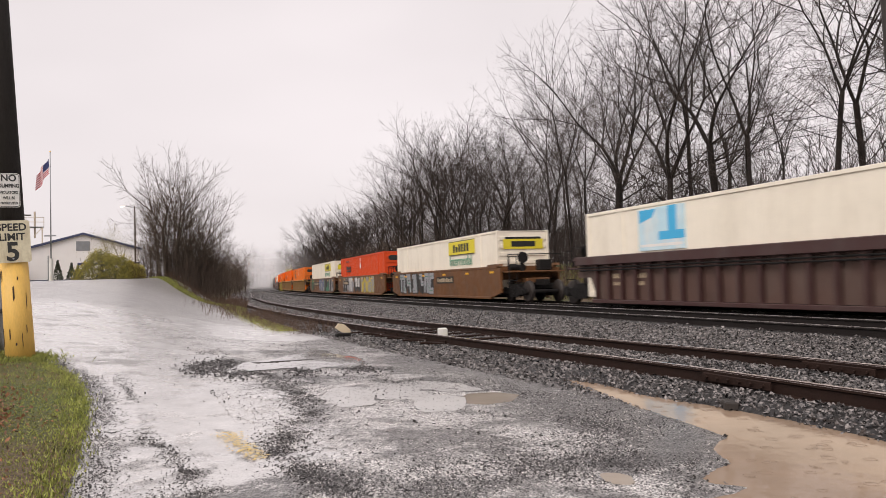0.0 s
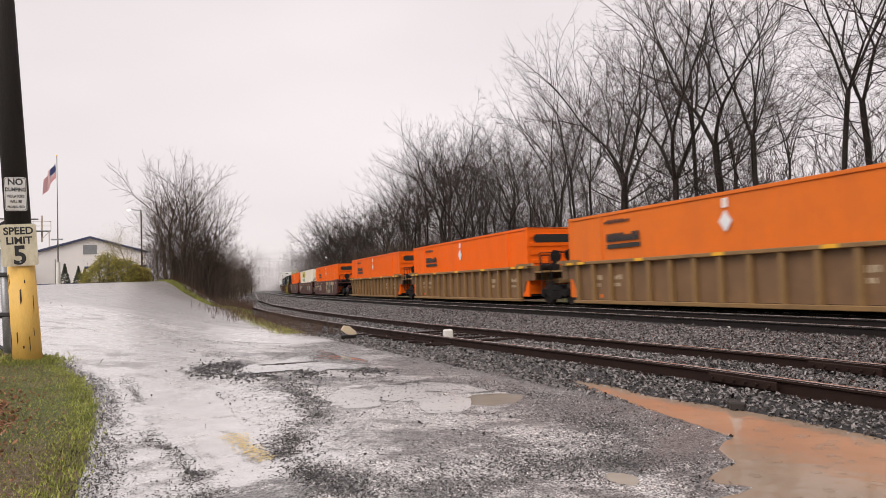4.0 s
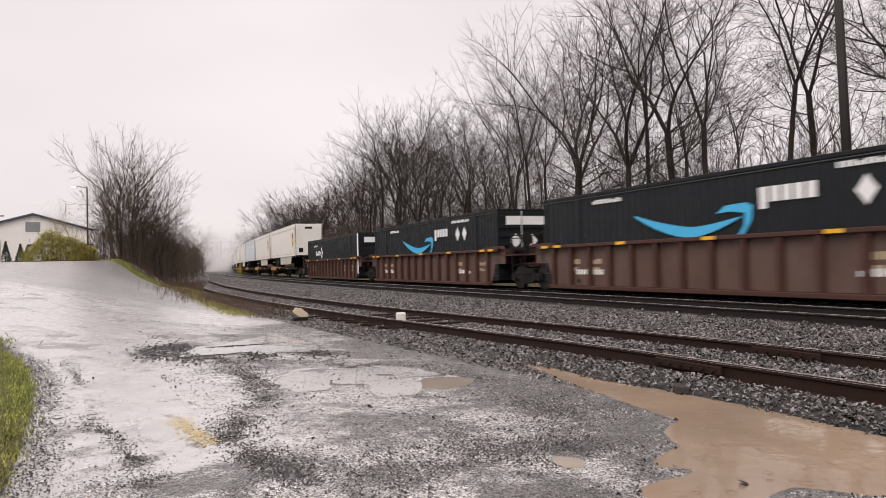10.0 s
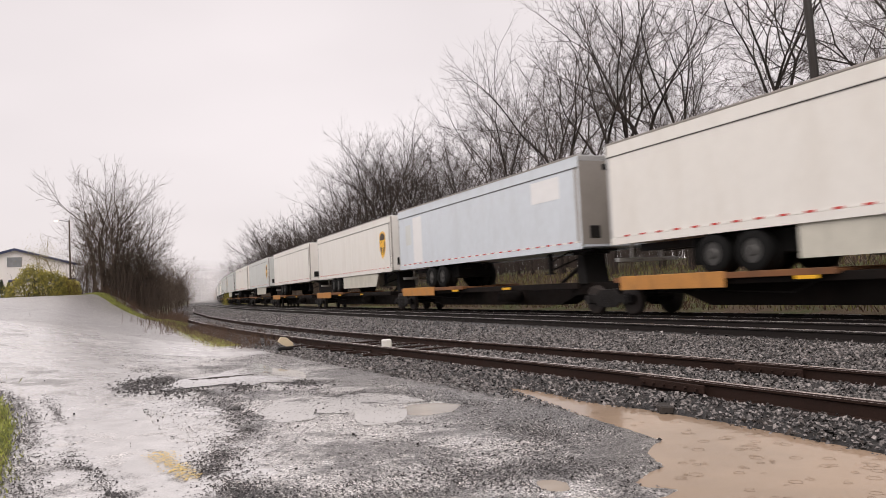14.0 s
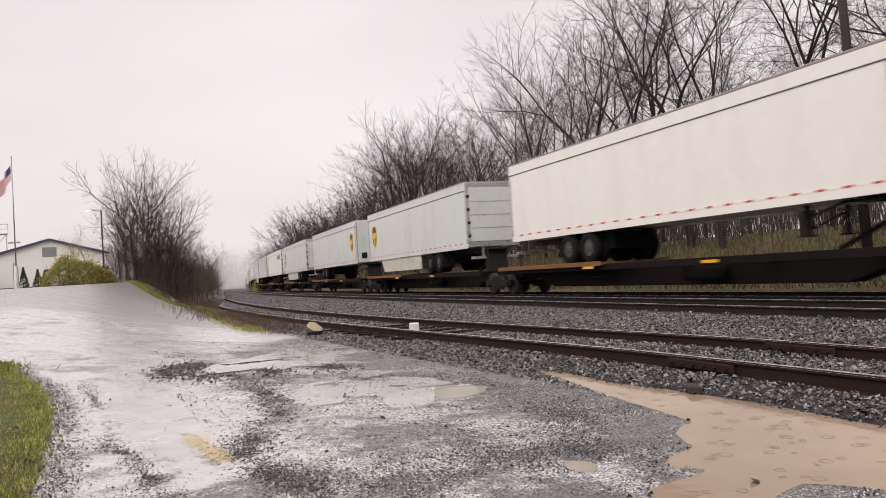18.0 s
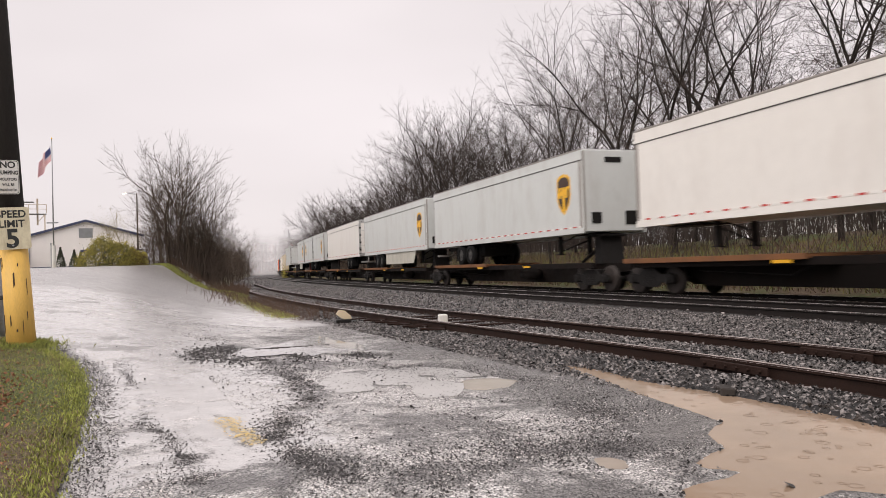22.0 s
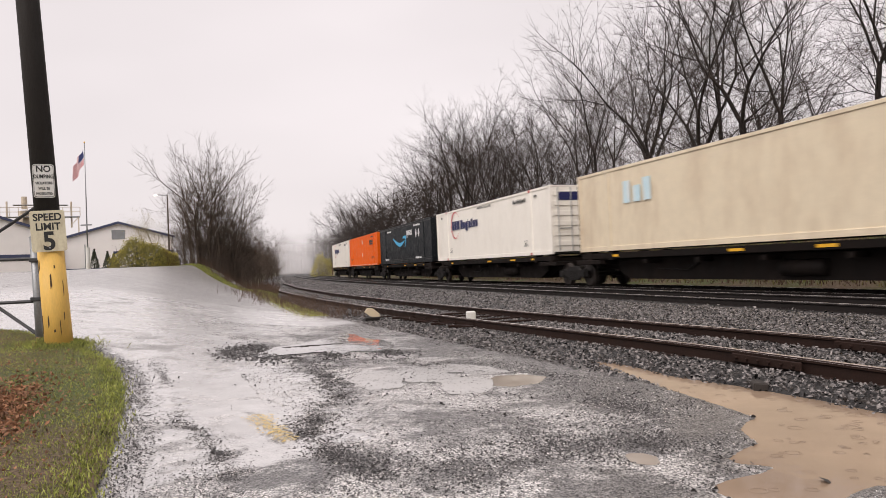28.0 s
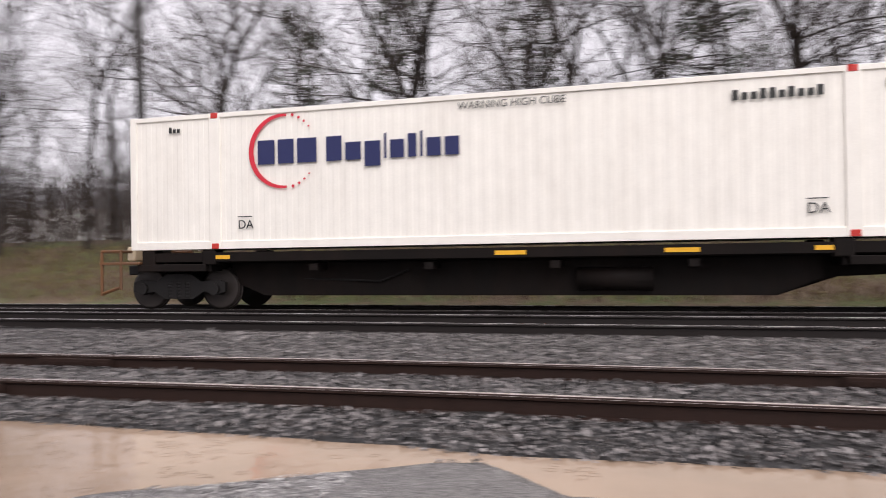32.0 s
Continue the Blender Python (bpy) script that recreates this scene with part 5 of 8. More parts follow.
def deco_orange_end(c):
    part("name_bars", bars(MB(), 4.2, 2.08, Y0 - .004, 1.8, .24, 9, 2, .14), M["letter_black"], c, "black name bars")
    part("name_underline", MB().box(4.2, 6.0, Y0 - .006, Y0 + .02, 1.9, 2.02), M["letter_black"], c)
    d = MB()
    for z in (2.3, 1.05):
        d.add([(.0, Y0 - .006, z), (.23, Y0 - .006, z - .26), (.46, Y0 - .006, z), (.23, Y0 - .006, z + .26)], [(0, 1, 2, 3)])
    part("placard", d, M["letter_white"], c, "white diamond placards")
    side_text(c, "TOP LIFT ONLY", 4.9, .62, Y0 - .002, .26, M["letter_black"], "black lettering")
    side_text(c, "TOP LIFT ONLY", -7.2, .62, Y0 - .002, .2, M["letter_black"], "black lettering")
    part("small_marks", bars(MB(), 5.0, 2.55, Y0 - .004, 1.4, .1, 9, 6), M["letter_black"], c)
    e = MB()
    for zz in (1.0, 1.75):
        e.add([(8.224, .1, zz), (8.224, .38, zz - .3), (8.224, .66, zz), (8.224, .38, zz + .3)], [(0, 1, 2, 3)])
    part("end_placard", e, M["silver"], c, "grey diamond placards on the end wall")
    t = MB()
    for k in range(22):
        t.box(-7.9 + k * .72, -7.5 + k * .72, Y0 - .004, Y0 + .02, .05, .11)
    tagged(part("reflective_tape", t, M["whitetape"], c), "white reflective dashes", kind="stuff")


def deco_smile(c):
    mb = MB()
    rows_ = []
    for k in range(33):
        t = k / 32
        x = -3.1 + 4.0 * t
        z = 1.27 + (.68 * ((.58 - t) / .58) ** 1.7 if t < .58 else .42 * ((t - .58) / .42) ** 1.6)
        w = .03 + .26 * math.sin(math.pi * min(t * .98 + .02, 1)) ** .9
        rows_.append((x, z, w))
    for (x0, z0, w0), (x1, z1, w1) in zip(rows_[:-1], rows_[1:]):
        mb.add([(x0, Y0 - .006, z0), (x1, Y0 - .006, z1), (x1, Y0 - .006, z1 + w1), (x0, Y0 - .006, z0 + w0)], [(0, 1, 2, 3)])
    mb.add([(.12, Y0 - .007, 1.84), (.42, Y0 - .007, 2.02), (1.1, Y0 - .007, 2.05), (1.3, Y0 - .007, 1.95), (1.05, Y0 - .007, 1.8), (.6, Y0 - .007, 1.86)], [(0, 5, 4, 3, 2, 1)])
    mb.add([(1.05, Y0 - .0065, 1.8), (1.3, Y0 - .0065, 1.97), (1.25, Y0 - .0065, 1.6), (.95, Y0 - .0065, 1.22), (.8, Y0 - .0065, 1.24), (1.02, Y0 - .0065, 1.5)], [(0, 5, 4, 3, 2, 1)])
    part("curved_arrow", mb, M["smile"], c, "light blue curved arrow")
    part("name_bars", bars(MB(), 1.5, 2.0, Y0 - .004, 1.65, .36, 5, 8, .22).box(1.5, 1.72, Y0 - .004, Y0, 1.85, 2.0), M["letter_white"], c, "white name bars")
    part("small_marks", bars(bars(MB(), -5.2, 2.5, Y0 - .004, 1.5, .13, 11, 6), 3.6, 2.55, Y0 - .004, 1.9, .13, 12, 7), M["letter_white"], c)
    d = MB()
    for xx in (4.0, 4.75):
        d.add([(xx, Y0 - .006, 2.05), (xx + .25, Y0 - .006, 1.73), (xx + .5, Y0 - .006, 2.05), (xx + .25, Y0 - .006, 2.37)], [(0, 1, 2, 3)])
    part("placard", d, M["letter_white"], c, "white diamond placards")
    part("small_marks", bars(bars(MB(), -6.2, .28, Y0 - .004, 1.5, .16, 9, 16), 4.0, .28, Y0 - .004, 1.6, .16, 10, 17), M["letter_white"], c)
    e = MB()
    for yy in (-.75, .0):
        e.add([(8.224, yy, 1.6), (8.224, yy + .27, 1.3), (8.224, yy + .54, 1.6), (8.224, yy + .27, 1.9)], [(0, 1, 2, 3)])
    part("end_placard", e, M["letter_white"], c, "white diamond placards")
    part("end_rods", MB().tube((8.23, -.2, .2), (8.23, -.2, 2.8), .025, n=6).tube((8.23, .9, .2), (8.23, .9, 2.8), .025, n=6), M["silver"], c, "pale lock rods")


def deco_diamonds(c):
    part("name_bars", bars(MB(), -4.95, 1.6, Y0 - .004, 1.75, .36, 4, 9, .25), M["letter_white"], c, "white name bars")
    d = MB()
    for k in range(4):
        a = math.pi / 2 * k
        cx, cz = -2.8 + .27 * math.cos(a), 1.8 + .27 * math.sin(a)
        d.add([(cx - .2, Y0 - .006, cz), (cx, Y0 - .006, cz - .2), (cx + .2, Y0 - .006, cz), (cx, Y0 - .006, cz + .2)], [(0, 1, 2, 3)])
    part("emblem", d, M["letter_white"], c, "white emblem of four diamonds")
    part("small_marks", bars(MB(), -5.6, 2.3, Y0 - .004, 1.4, .14, 10, 6), M["letter_white"], c)
    part("front_stripe", MB().box(7.9, 8.19, Y0 - .006, Y0 + .02, .2, 2.85), M["letter_white"], c, "white corner stripe")


def deco_ring(c):
    ring = MB()
    cx, cz, R = -4.5, 2.0, .77
    for k in range(30):
        a0, a1 = radians(82 + 196 * k / 30), radians(82 + 196 * (k + 1) / 30)
        w0, w1 = (.05 + .06 * math.sin(math.pi * (k + q) / 30) for q in (0, 1))
        ring.add([(cx + (R + 0) * math.cos(a0), Y0 - .006, cz + R * math.sin(a0)), (cx + R * math.cos(a1), Y0 - .006, cz + R * math.sin(a1)), (cx + (R - w1) * math.cos(a1), Y0 - .006, cz + (R - w1) * math.sin(a1)), (cx + (R - w0) * math.cos(a0), Y0 - .006, cz + (R - w0) * math.sin(a0))], [(0, 1, 2, 3)])
    for k in range(4):
        for sg in (1, -1):
            a = radians(sg * (72 - 11 * k))
            ring.tube((cx + R * math.cos(a), Y0 - .006, cz + R * math.sin(a)), (cx + R * math.cos(a), Y0, cz + R * math.sin(a)), .035 - .005 * k, n=8)
    part("ring_emblem", ring, M["logored"], c, "red broken ring emblem")
    mb = MB()
    x = -5.06
    for k, (w, hh, z) in enumerate(((.4, .5, 0), (.38, .5, 0), (.44, .5, 0), (.12, 0, 0), (.36, .5, 0), (.36, .36, 0), (.36, .5, -.14), (.11, .5, 0), (.32, .36, 0), (.22, .46, 0), (.11, .5, 0), (.32, .36, 0), (.32, .36, 0))):
        if hh:
            mb.box(x, x + w * 1.155 - .08, Y0 - .008, Y0, 1.74 + z, 1.74 + z + hh)
        x += w * 1.155
    part("name_bars", mb, M["navy"], c, "navy blue name bars")
    side_text(c, "WARNING HIGH CUBE", -.75, 2.6, Y0 - .002, .2, M["letter_black"], "small black lettering")
    part("small_marks", bars(MB(), 4.2, 2.42, Y0 - .004, 1.5, .18, 10, 3, .35), M["letter_black"], c)
    for xx in (-5.55, 5.35):
        side_text(c, "DA", xx, .42, Y0 - .002, .26, M["letter_black"], "small black lettering")
        part("small_marks", MB().box(xx, xx + .34, Y0 - .004, Y0, .66, .68), M["letter_black"], c)
    part("small_marks", bars(bars(MB(), -7.2, 2.52, Y0 - .004, .3, .12, 3, 3, .3), 6.6, 2.52, Y0 - .004, .3, .12, 3, 3, .3), M["letter_black"], c)


def deco_blue_square(c, x=-5.1):
    part("logo_square", MB().box(x, x + 2.2, Y0 - .005, Y0 + .03, 1.45, 2.74), M["skyblue"], c, "washed-out pale blue square logo")
    b = M["smile"]
    part("logo_bar", MB().box(x + 1.45, x + 1.85, Y0 - .009, Y0 - .005, 1.75, 2.74).box(x + 1.0, x + 2.2, Y0 - .0085, Y0 - .005, 1.75, 2.0), b, c, "bright blue bar")
    part("logo_patch", MB().add([(x + .05, Y0 - .009, 2.3), (x + .7, Y0 - .009, 2.45), (x + .9, Y0 - .009, 2.7), (x + .05, Y0 - .009, 2.7)], [(0, 1, 2, 3)]), b, c, "faded blue corner patch")
    part("logo_line", MB().box(x + .1, x + 2.1, Y0 - .0085, Y0 - .005, 1.56, 1.64), M["whitetape"], c)


def deco_small_blue(c):
    part("logo_square", bars(MB(), -5.0, 1.6, Y0 - .005, 1.8, .75, 3, 1, .3), M["skyblue"], c, "light blue letter blocks")


def wheel_meshes():
    ty = MB()
    n = 24
    prof = [(.30, -.14), (.46, -.14), (.51, -.10), (.51, .10), (.46, .14), (.30, .14)]
    for r, y in prof:
        ty.v += [(r * math.cos(2 * math.pi * k / n), y, r * math.sin(2 * math.pi * k / n)) for k in range(n)]
    for j in range(len(prof) - 1):
        for k in range(n):
            ty.f.append((j * n + k, j * n + (k + 1) % n, (j + 1) * n + (k + 1) % n, (j + 1) * n + k))
    rm = MB().tube((0, -.1, 0), (0, .1, 0), .3, n=20).tube((0, -.13, 0), (0, -.1, 0), .1, .14, 12).tube((0, .1, 0), (0, .13, 0), .14, .1, 12)
    return ty.mesh("tyre", M["rubber"], True), rm.mesh("rim", M["rim"])


TYRE, RIM = wheel_meshes()


def shield(c, x, y, sg):
    """a two-tone shield on one side of a trailer"""
    out = [(-.5, .55), (-.3, .68), (0, .73), (.3, .68), (.5, .55), (.52, -.1), (.42, -.42), (.2, -.68), (0, -.82), (-.2, -.68), (-.42, -.42), (-.52, -.1)]
    f = lambda pts, yy: MB().add([(x + .9 * (a if sg < 0 else -a), yy, 2.55 + .9 * b) for a, b in pts], [tuple(range(len(pts)))])
    g = part("shield_border", f([(a * 1.12, b * 1.1) for a, b in out], sg * (y + .003)), M["shield_gold"], c, "golden shield emblem")
    part("shield_field", f([(a * .93, b * .93) for a, b in out], sg * (y + .005)), M["shield_brown"], g, "dark brown shield field")
    mid = bars(MB(), x - .36, 2.38, sg * (y + .007) + (.002 if sg > 0 else 0), .72, .4, 3, 2, .25, .002)
    part("shield_block", mid, M["shield_gold"], g)
    part("shield_lower", f([(-.5, .02), (.5, .3), (.5, .22), (.1, -.05), (.1, -.72), (-.1, -.72), (-.1, -.08), (-.5, -.12)], sg * (y + .0065)), M["shield_gold"], g)


def trailer(skin, label, L=16.15, logo=True, skirt=True, name_green=False, white_squares=False):
    """a road trailer; origin on the deck at its middle; nose at +x, doors at -x"""
    c = empty("semi_trailer", label, "trailer", "trailers on the train")
    m, h, y = M[skin], L / 2, 1.3
    pup = L < 10
    part("body", MB().box(-h, h, -y, y, 1.05, 4.0, .03), m, c)
    part("roof", MB().box(-h + .03, h - .03, -y + .03, y - .03, 3.99, 4.03, .01), M["silver"], c)
    seam = MB().box(-.012, .012, -y - .004, -y + .01, 1.25, 3.85).mesh("seam", m)
    nse = max(4, int(L / 1.22))
    for sg in (-1, 1):
        a = lambda q, r: sorted((sg * q, sg * r))
        part("top_rail", MB().box(-h, h, *a(y + .012, y - .02), 3.63, 3.98, .008), m if skin != "grey" else M["grey"], c)
        part("top_trim", MB().box(-h, h, *a(y + .018, y - .02), 3.605, 3.622), M["rim"], c, "thin dark line under the roof rail")
        part("roof_edge", MB().box(-h, h, *a(y + .02, y - .04), 3.98, 4.04, .008), M["post"], c, "taupe roof edge")
        part("bottom_rail", MB().box(-h, h, *a(y + .014, y - .05), 1.0, 1.2, .006), m, c)
        t1, t2 = MB(), MB()
        k = 0
        x = -h + .3
        while x < h - .3:
            (t1 if k % 2 else t2).box(x, x + .22, *a(y + .018, y), 1.21, 1.26)
            x += .34
            k += 1
        tagged(part("reflective_tape", t1, M["redtape"], c), "red reflective dashes", kind="stuff")
        tagged(part("reflective_tape", t2, M["whitetape"], c), "white reflective dashes", kind="stuff")
        for k in range(1, nse):
            shared("seam", seam, c, Matrix.Translation((-h + k * L / nse, 0, 0)) @ (Matrix.Identity(4) if sg < 0 else FLIP))
        part("corner_post", MB().box(h - .24, h + .006, *a(y + .008, y - .16), 1.05, 4.0, .05), M["post"], c)
        part("corner_post", MB().box(-h - .004, -h + .12, *a(y + .006, y - .1), 1.05, 4.0, .02), M["silver"], c)
        if logo:
            shield(c, h - (1.6 if pup else 1.35), y, sg)
        if skirt:
            part("side_skirt", MB().prism([(-h + 6.5 if not pup else -h + 2.3, .25), (h - 3.0 if not pup else h - 3.0, .25), (h - 2.4 if not pup else h - 2.6, 1.0), (-h + 6.5 if not pup else -h + 2.3, 1.0)], *a(y - .05, y - .08)), M["skirt"], c, "cream side skirt panel")
        if name_green:
            part("name_bars", bars(MB(), -h + 1.2, 2.9, sg * (y + .006) if sg < 0 else y + .01, 3.4, .55, 7, 4, .22), M["letter_green"], c, "green name bars")
        if white_squares:
            part("white_square", MB().box(h - 2.9, h - 1.1, *a(y + .006, y), 2.75, 3.5), M["letter_white"], c, "white square patch")
            part("white_square", MB().box(-h + 2.0, -h + 3.1, *a(y + .006, y), 1.3, 3.5), M["letter_white"], c, "white square patch")
            part("grey_square", MB().box(-h + 1.0, -h + 1.7, *a(y + .006, y), 2.2, 3.2), M["grey"], c, "pale grey square patch")
    # doors
    dr = part("door_frame", MB().box(-h - .03, -h, -y, y, 1.05, 4.0, .02), M["silver"], c)
    part("door", MB().box(-h - .05, -h - .03, -y + .16, y - .16, 1.3, 3.75, .01), m, dr, "closed rear door")
    for zz in (1.9, 2.5, 3.1):
        part("door_rib", MB().box(-h - .056, -h - .05, -y + .18, y - .18, zz, zz + .03), M["silver"], dr)
    for yy in (-1.2, 1.2):
        for zz in (1.5, 2.1, 2.7, 3.3):
            part("hinge", MB().box(-h - .07, -h - .03, yy - .07, yy + .07, zz, zz + .12), M["truck"], dr)
    part("bumper", MB().box(-h - .03, -h + .06, -1.15, 1.15, .5, .62, .01).box(-h, -h + .05, -.6, -.5, .6, 1.05).box(-h, -h + .05, .5, .6, .6, 1.05), M["silver"], c, "underride bumper bar")
    if white_squares:
        part("nose_panel", MB().box(h + .001, h + .008, -y + .05, y - .05, 1.15, 3.9), M["post"], c, "dark grey nose panel")
        part("nose_cap", MB().box(h - .1, h + .012, -y + .04, y - .04, 3.82, 4.02, .02), M["silver"], c)
    part("nose_unit", MB().box(h, h + .03, -.95, -.55, 1.35, 1.75, .01).box(h, h + .03, .45, .95, 1.3, 1.8, .01).box(h, h + .02, -.35, .35, 3.55, 3.75, .01), M["truck"], c, "small dark nose boxes")
    # running gear
    part("frame_rail", MB().box(-h + .3, -h + (6.4 if not pup else 3.0), -.5, -.36, .78, 1.0).box(-h + .3, -h + (6.4 if not pup else 3.0), .36, .5, .78, 1.0), M["truck"], c)
    axs = (-h + 3.95, -h + 5.2) if not pup else (-h + 1.3,)
    part("slider_frame", MB().box(axs[0] - .9, axs[-1] + .9, -.85, .85, .42, .98, .02), M["rubber"], c, "dark axle slider frame")
    part("king_pin_plate", MB().box(h - 2.0, h - .5, -.5, .5, .96, 1.02), M["truck"], c)
    for x in axs:
        ax = part("axle", MB().tube((x, -1.1, .51), (x, 1.1, .51), .08, n=10), M["truck"], c)
        for yy in (-1.14, -.8, .8, 1.14):
            wl_ = shared("tyre", TYRE, ax, Matrix.Translation((x, yy, .51)))
            if abs(yy) > 1:
                shared("rim", RIM, ax, Matrix.Translation((x, yy, .51)))
        for a_, b_ in (((-1.25, -.7), (.7, 1.25)) if x == axs[0] else ()):
            part("mud_flap", MB().box(x - .66, x - .64, a_, b_, .25, .95), M["rubber"], c)
    gx = h - 2.9 if not pup else h - 2.4
    for yy in (-.65, .65):
        part("landing_leg", MB().box(gx - .07, gx + .07, yy - .07, yy + .07, .3, 1.0).box(gx - .14, gx + .14, yy - .14, yy + .14, .27, .31), M["truck"], c)
    part("leg_brace", MB().tube((gx, -.65, .4), (gx, .65, .85), .03, n=6).tube((gx, -.65, .7), (gx + .8, -.4, 1.0), .03, n=6), M["truck"], c)
    return c


MOVERS = []      # (thing, place along the train, height above its rail, turned round)


def loco(q, t, z, back=False, half=6.5):
    """pose of a thing whose middle is q metres down the train"""
    s = q - V * t
    a, b = s + half, s - half
    pa, pb = at(a, 15.11 + bend(a)), at(b, 15.11 + bend(b))
    ang = math.degrees(math.atan2(pb[1] - pa[1], pb[0] - pa[0])) + (180 if back else 0)
    return pose((pa[0] + pb[0]) / 2, (pa[1] + pb[1]) / 2, RAIL2 + z, 0, 0, ang)


# rear end of each load along the train, its kind and finish
LOADS = [
    (22.6, "white", "blue", "dark"), (46.65, "white", "inter", "brown"), (66.45, "red_orange", "orange", "brown"), (86.2, "white", "inter", "brown"),
    (109.9, "tan_orange", "orange", "tan"), (129.8, "orange", "orange", "tan"), (149.6, "orange", "orange", "tan"),
    (173.5, "orange", "orange", "maroon"), (193.3, "white", "inter", "maroon"), (213.1, "orange", "orange", "maroon"),
    (236.9, "black", "smile", "ribbed"), (256.9, "black", "smile", "ribbed"), (277.0, "black", "diamond", "ribbed"),
]
L53 = 16.4
centres = [q - L53 / 2 for q, *_ in LOADS]
PAINTED = {0: ((1.5, 2.3, (6, 6)), (-2.6, -1.9, (6, 6))), 1: ((-7.2, -.4, (5, 2, 1)),), 2: ((-6.5, -4.4, (1, 5)), (-4.4, -1.9, (0, 5)), (-1.6, .8, (0, 1)), (1.0, 5.6, (5, 3, 3))), 3: ((-7.3, -5.2, (2, 1, 1)), (-1.4, 2.3, (7, 5, 5)), (2.5, 5.4, (2, 1, 1)), (5.6, 8.0, (5, 0, 1))),
           7: ((-7.8, -6.6, (6, 1)), (-4.4, -2.6, (6, 5)), (.8, 6.6, (6, 6, 1))), 8: ((-7.4, -6.2, (6, 5)), (2.4, 4.0, (6, 2)), (4.6, 6.4, (5, 6))), 9: ((-7.4, -4.6, (6, 0, 1)), (2.2, 3.4, (6, 5))), 10: ((-2.6, -1.9, (6, 6)), (-1.5, -.9, (6, 6))), 11: ((-.6, 5.2, (0, 6)),)}
WORDS = {"dark": "dark red ribbed", "brown": "brown smooth-sided", "tan": "yellow-brown ribbed", "maroon": "maroon smooth-sided", "ribbed": "dull maroon ribbed"}
for i, (q, colour, deco, kind) in enumerate(LOADS):
    last = i in (0, 3, 6, 9, 12)
    first = i in (1, 4, 7, 10)
    tr = []
    if last:
        tr.append(-9.2)
    else:
        tr.append(-(centres[i + 1] - centres[i]) / 2)
    if first:
        tr.append(9.2)
    if i == 0:
        tr.append(9.9)
    lab = WORDS[kind] + " steel well car carrying one container"
    car = well_car(kind, 19.8, tr, lab, {1: (.2, 2.9), 3: (-5.0, -1.6)}.get(i, (-6.3, -3.9)))
    for x0, x1, cols in PAINTED.get(i, ()):
        graffiti(car, x0, x1, .6 if i in (7, 8, 9) and not (i == 7 and x0 > 0) else .3, 1.15 if i in (7, 8, 9) and not (i == 7 and x0 > 0) else 1.5, -1.264 if kind in ("tan", "ribbed", "dark") else -1.472, cols, i * 7 + int(x0))
    MOVERS.append((car, centres[i], 0, False, 6.5))
    names = {"blue": "cream container with a washed-out blue square", "inter": "cream white container with a yellow name panel", "orange": "weathered orange container with black name bars",
             "smile": "charcoal container with a light blue curved arrow", "diamond": "charcoal black container with a white diamond emblem"}
    if colour == "red_orange":
        names["orange"] = "faded red-orange container with black name bars"
    if colour == "tan_orange":
        names["orange"] = "sun-faded light orange container with black name bars"
    box = container(colour, names[deco] + " in a well car", L53, .24 if "orange" in colour else .3, .009 if colour == "white" else .014)
    {"blue": deco_blue_square, "inter": (lambda b: deco_intermodal(b, -5.1)) if i == 8 else deco_intermodal, "orange": deco_orange, "smile": deco_smile, "diamond": deco_diamonds}[deco](box)
    MOVERS.append((box, centres[i], .33, False, 6.5))

# spine cars: rear end, length, load, turned round
SPINE = [
    (299.6, 16.3, "T_logo", 0), (317.8, 16.3, "T_logo", 0), (335.6, 16.3, "T_blue", 0), (353.2, 16.3, "T_logo", 0), (372.6, 16.3, "T_white", 0),
    (392.5, 16.3, "T_logo", 0), (411.5, 16.3, "T_white", 0), (432.2, 16.3, "T_logo", 1), (451.9, 16.3, "T_logo", 0), (472.0, 16.3, "T_logo", 1),
    (490.9, 16.3, "T_green", 1), (510.4, 16.3, "T_logo", 0), (528.2, 16.3, "T_logo", 0), (546.7, 16.4, "T_plain", 1),
    (567.7, 18.0, "pups", 0), (587.5, 18.9, "pup_one", 0), (606.2, 14.3, "T_back", 1),
    (625.0, L53, "beige", 0), (643.8, L53, "stg", 0), (661.5, L53, "black", 0), (679.2, L53, "orange", 0), (696.4, L53, "stg", 0),
]
ends = [(q - l, q) for q, l, *_ in SPINE]
joints = [ends[0][0] - 1.6] + [(ends[k][1] + ends[k + 1][0]) / 2 for k in range(len(ends) - 1)] + [ends[-1][1] + .75]
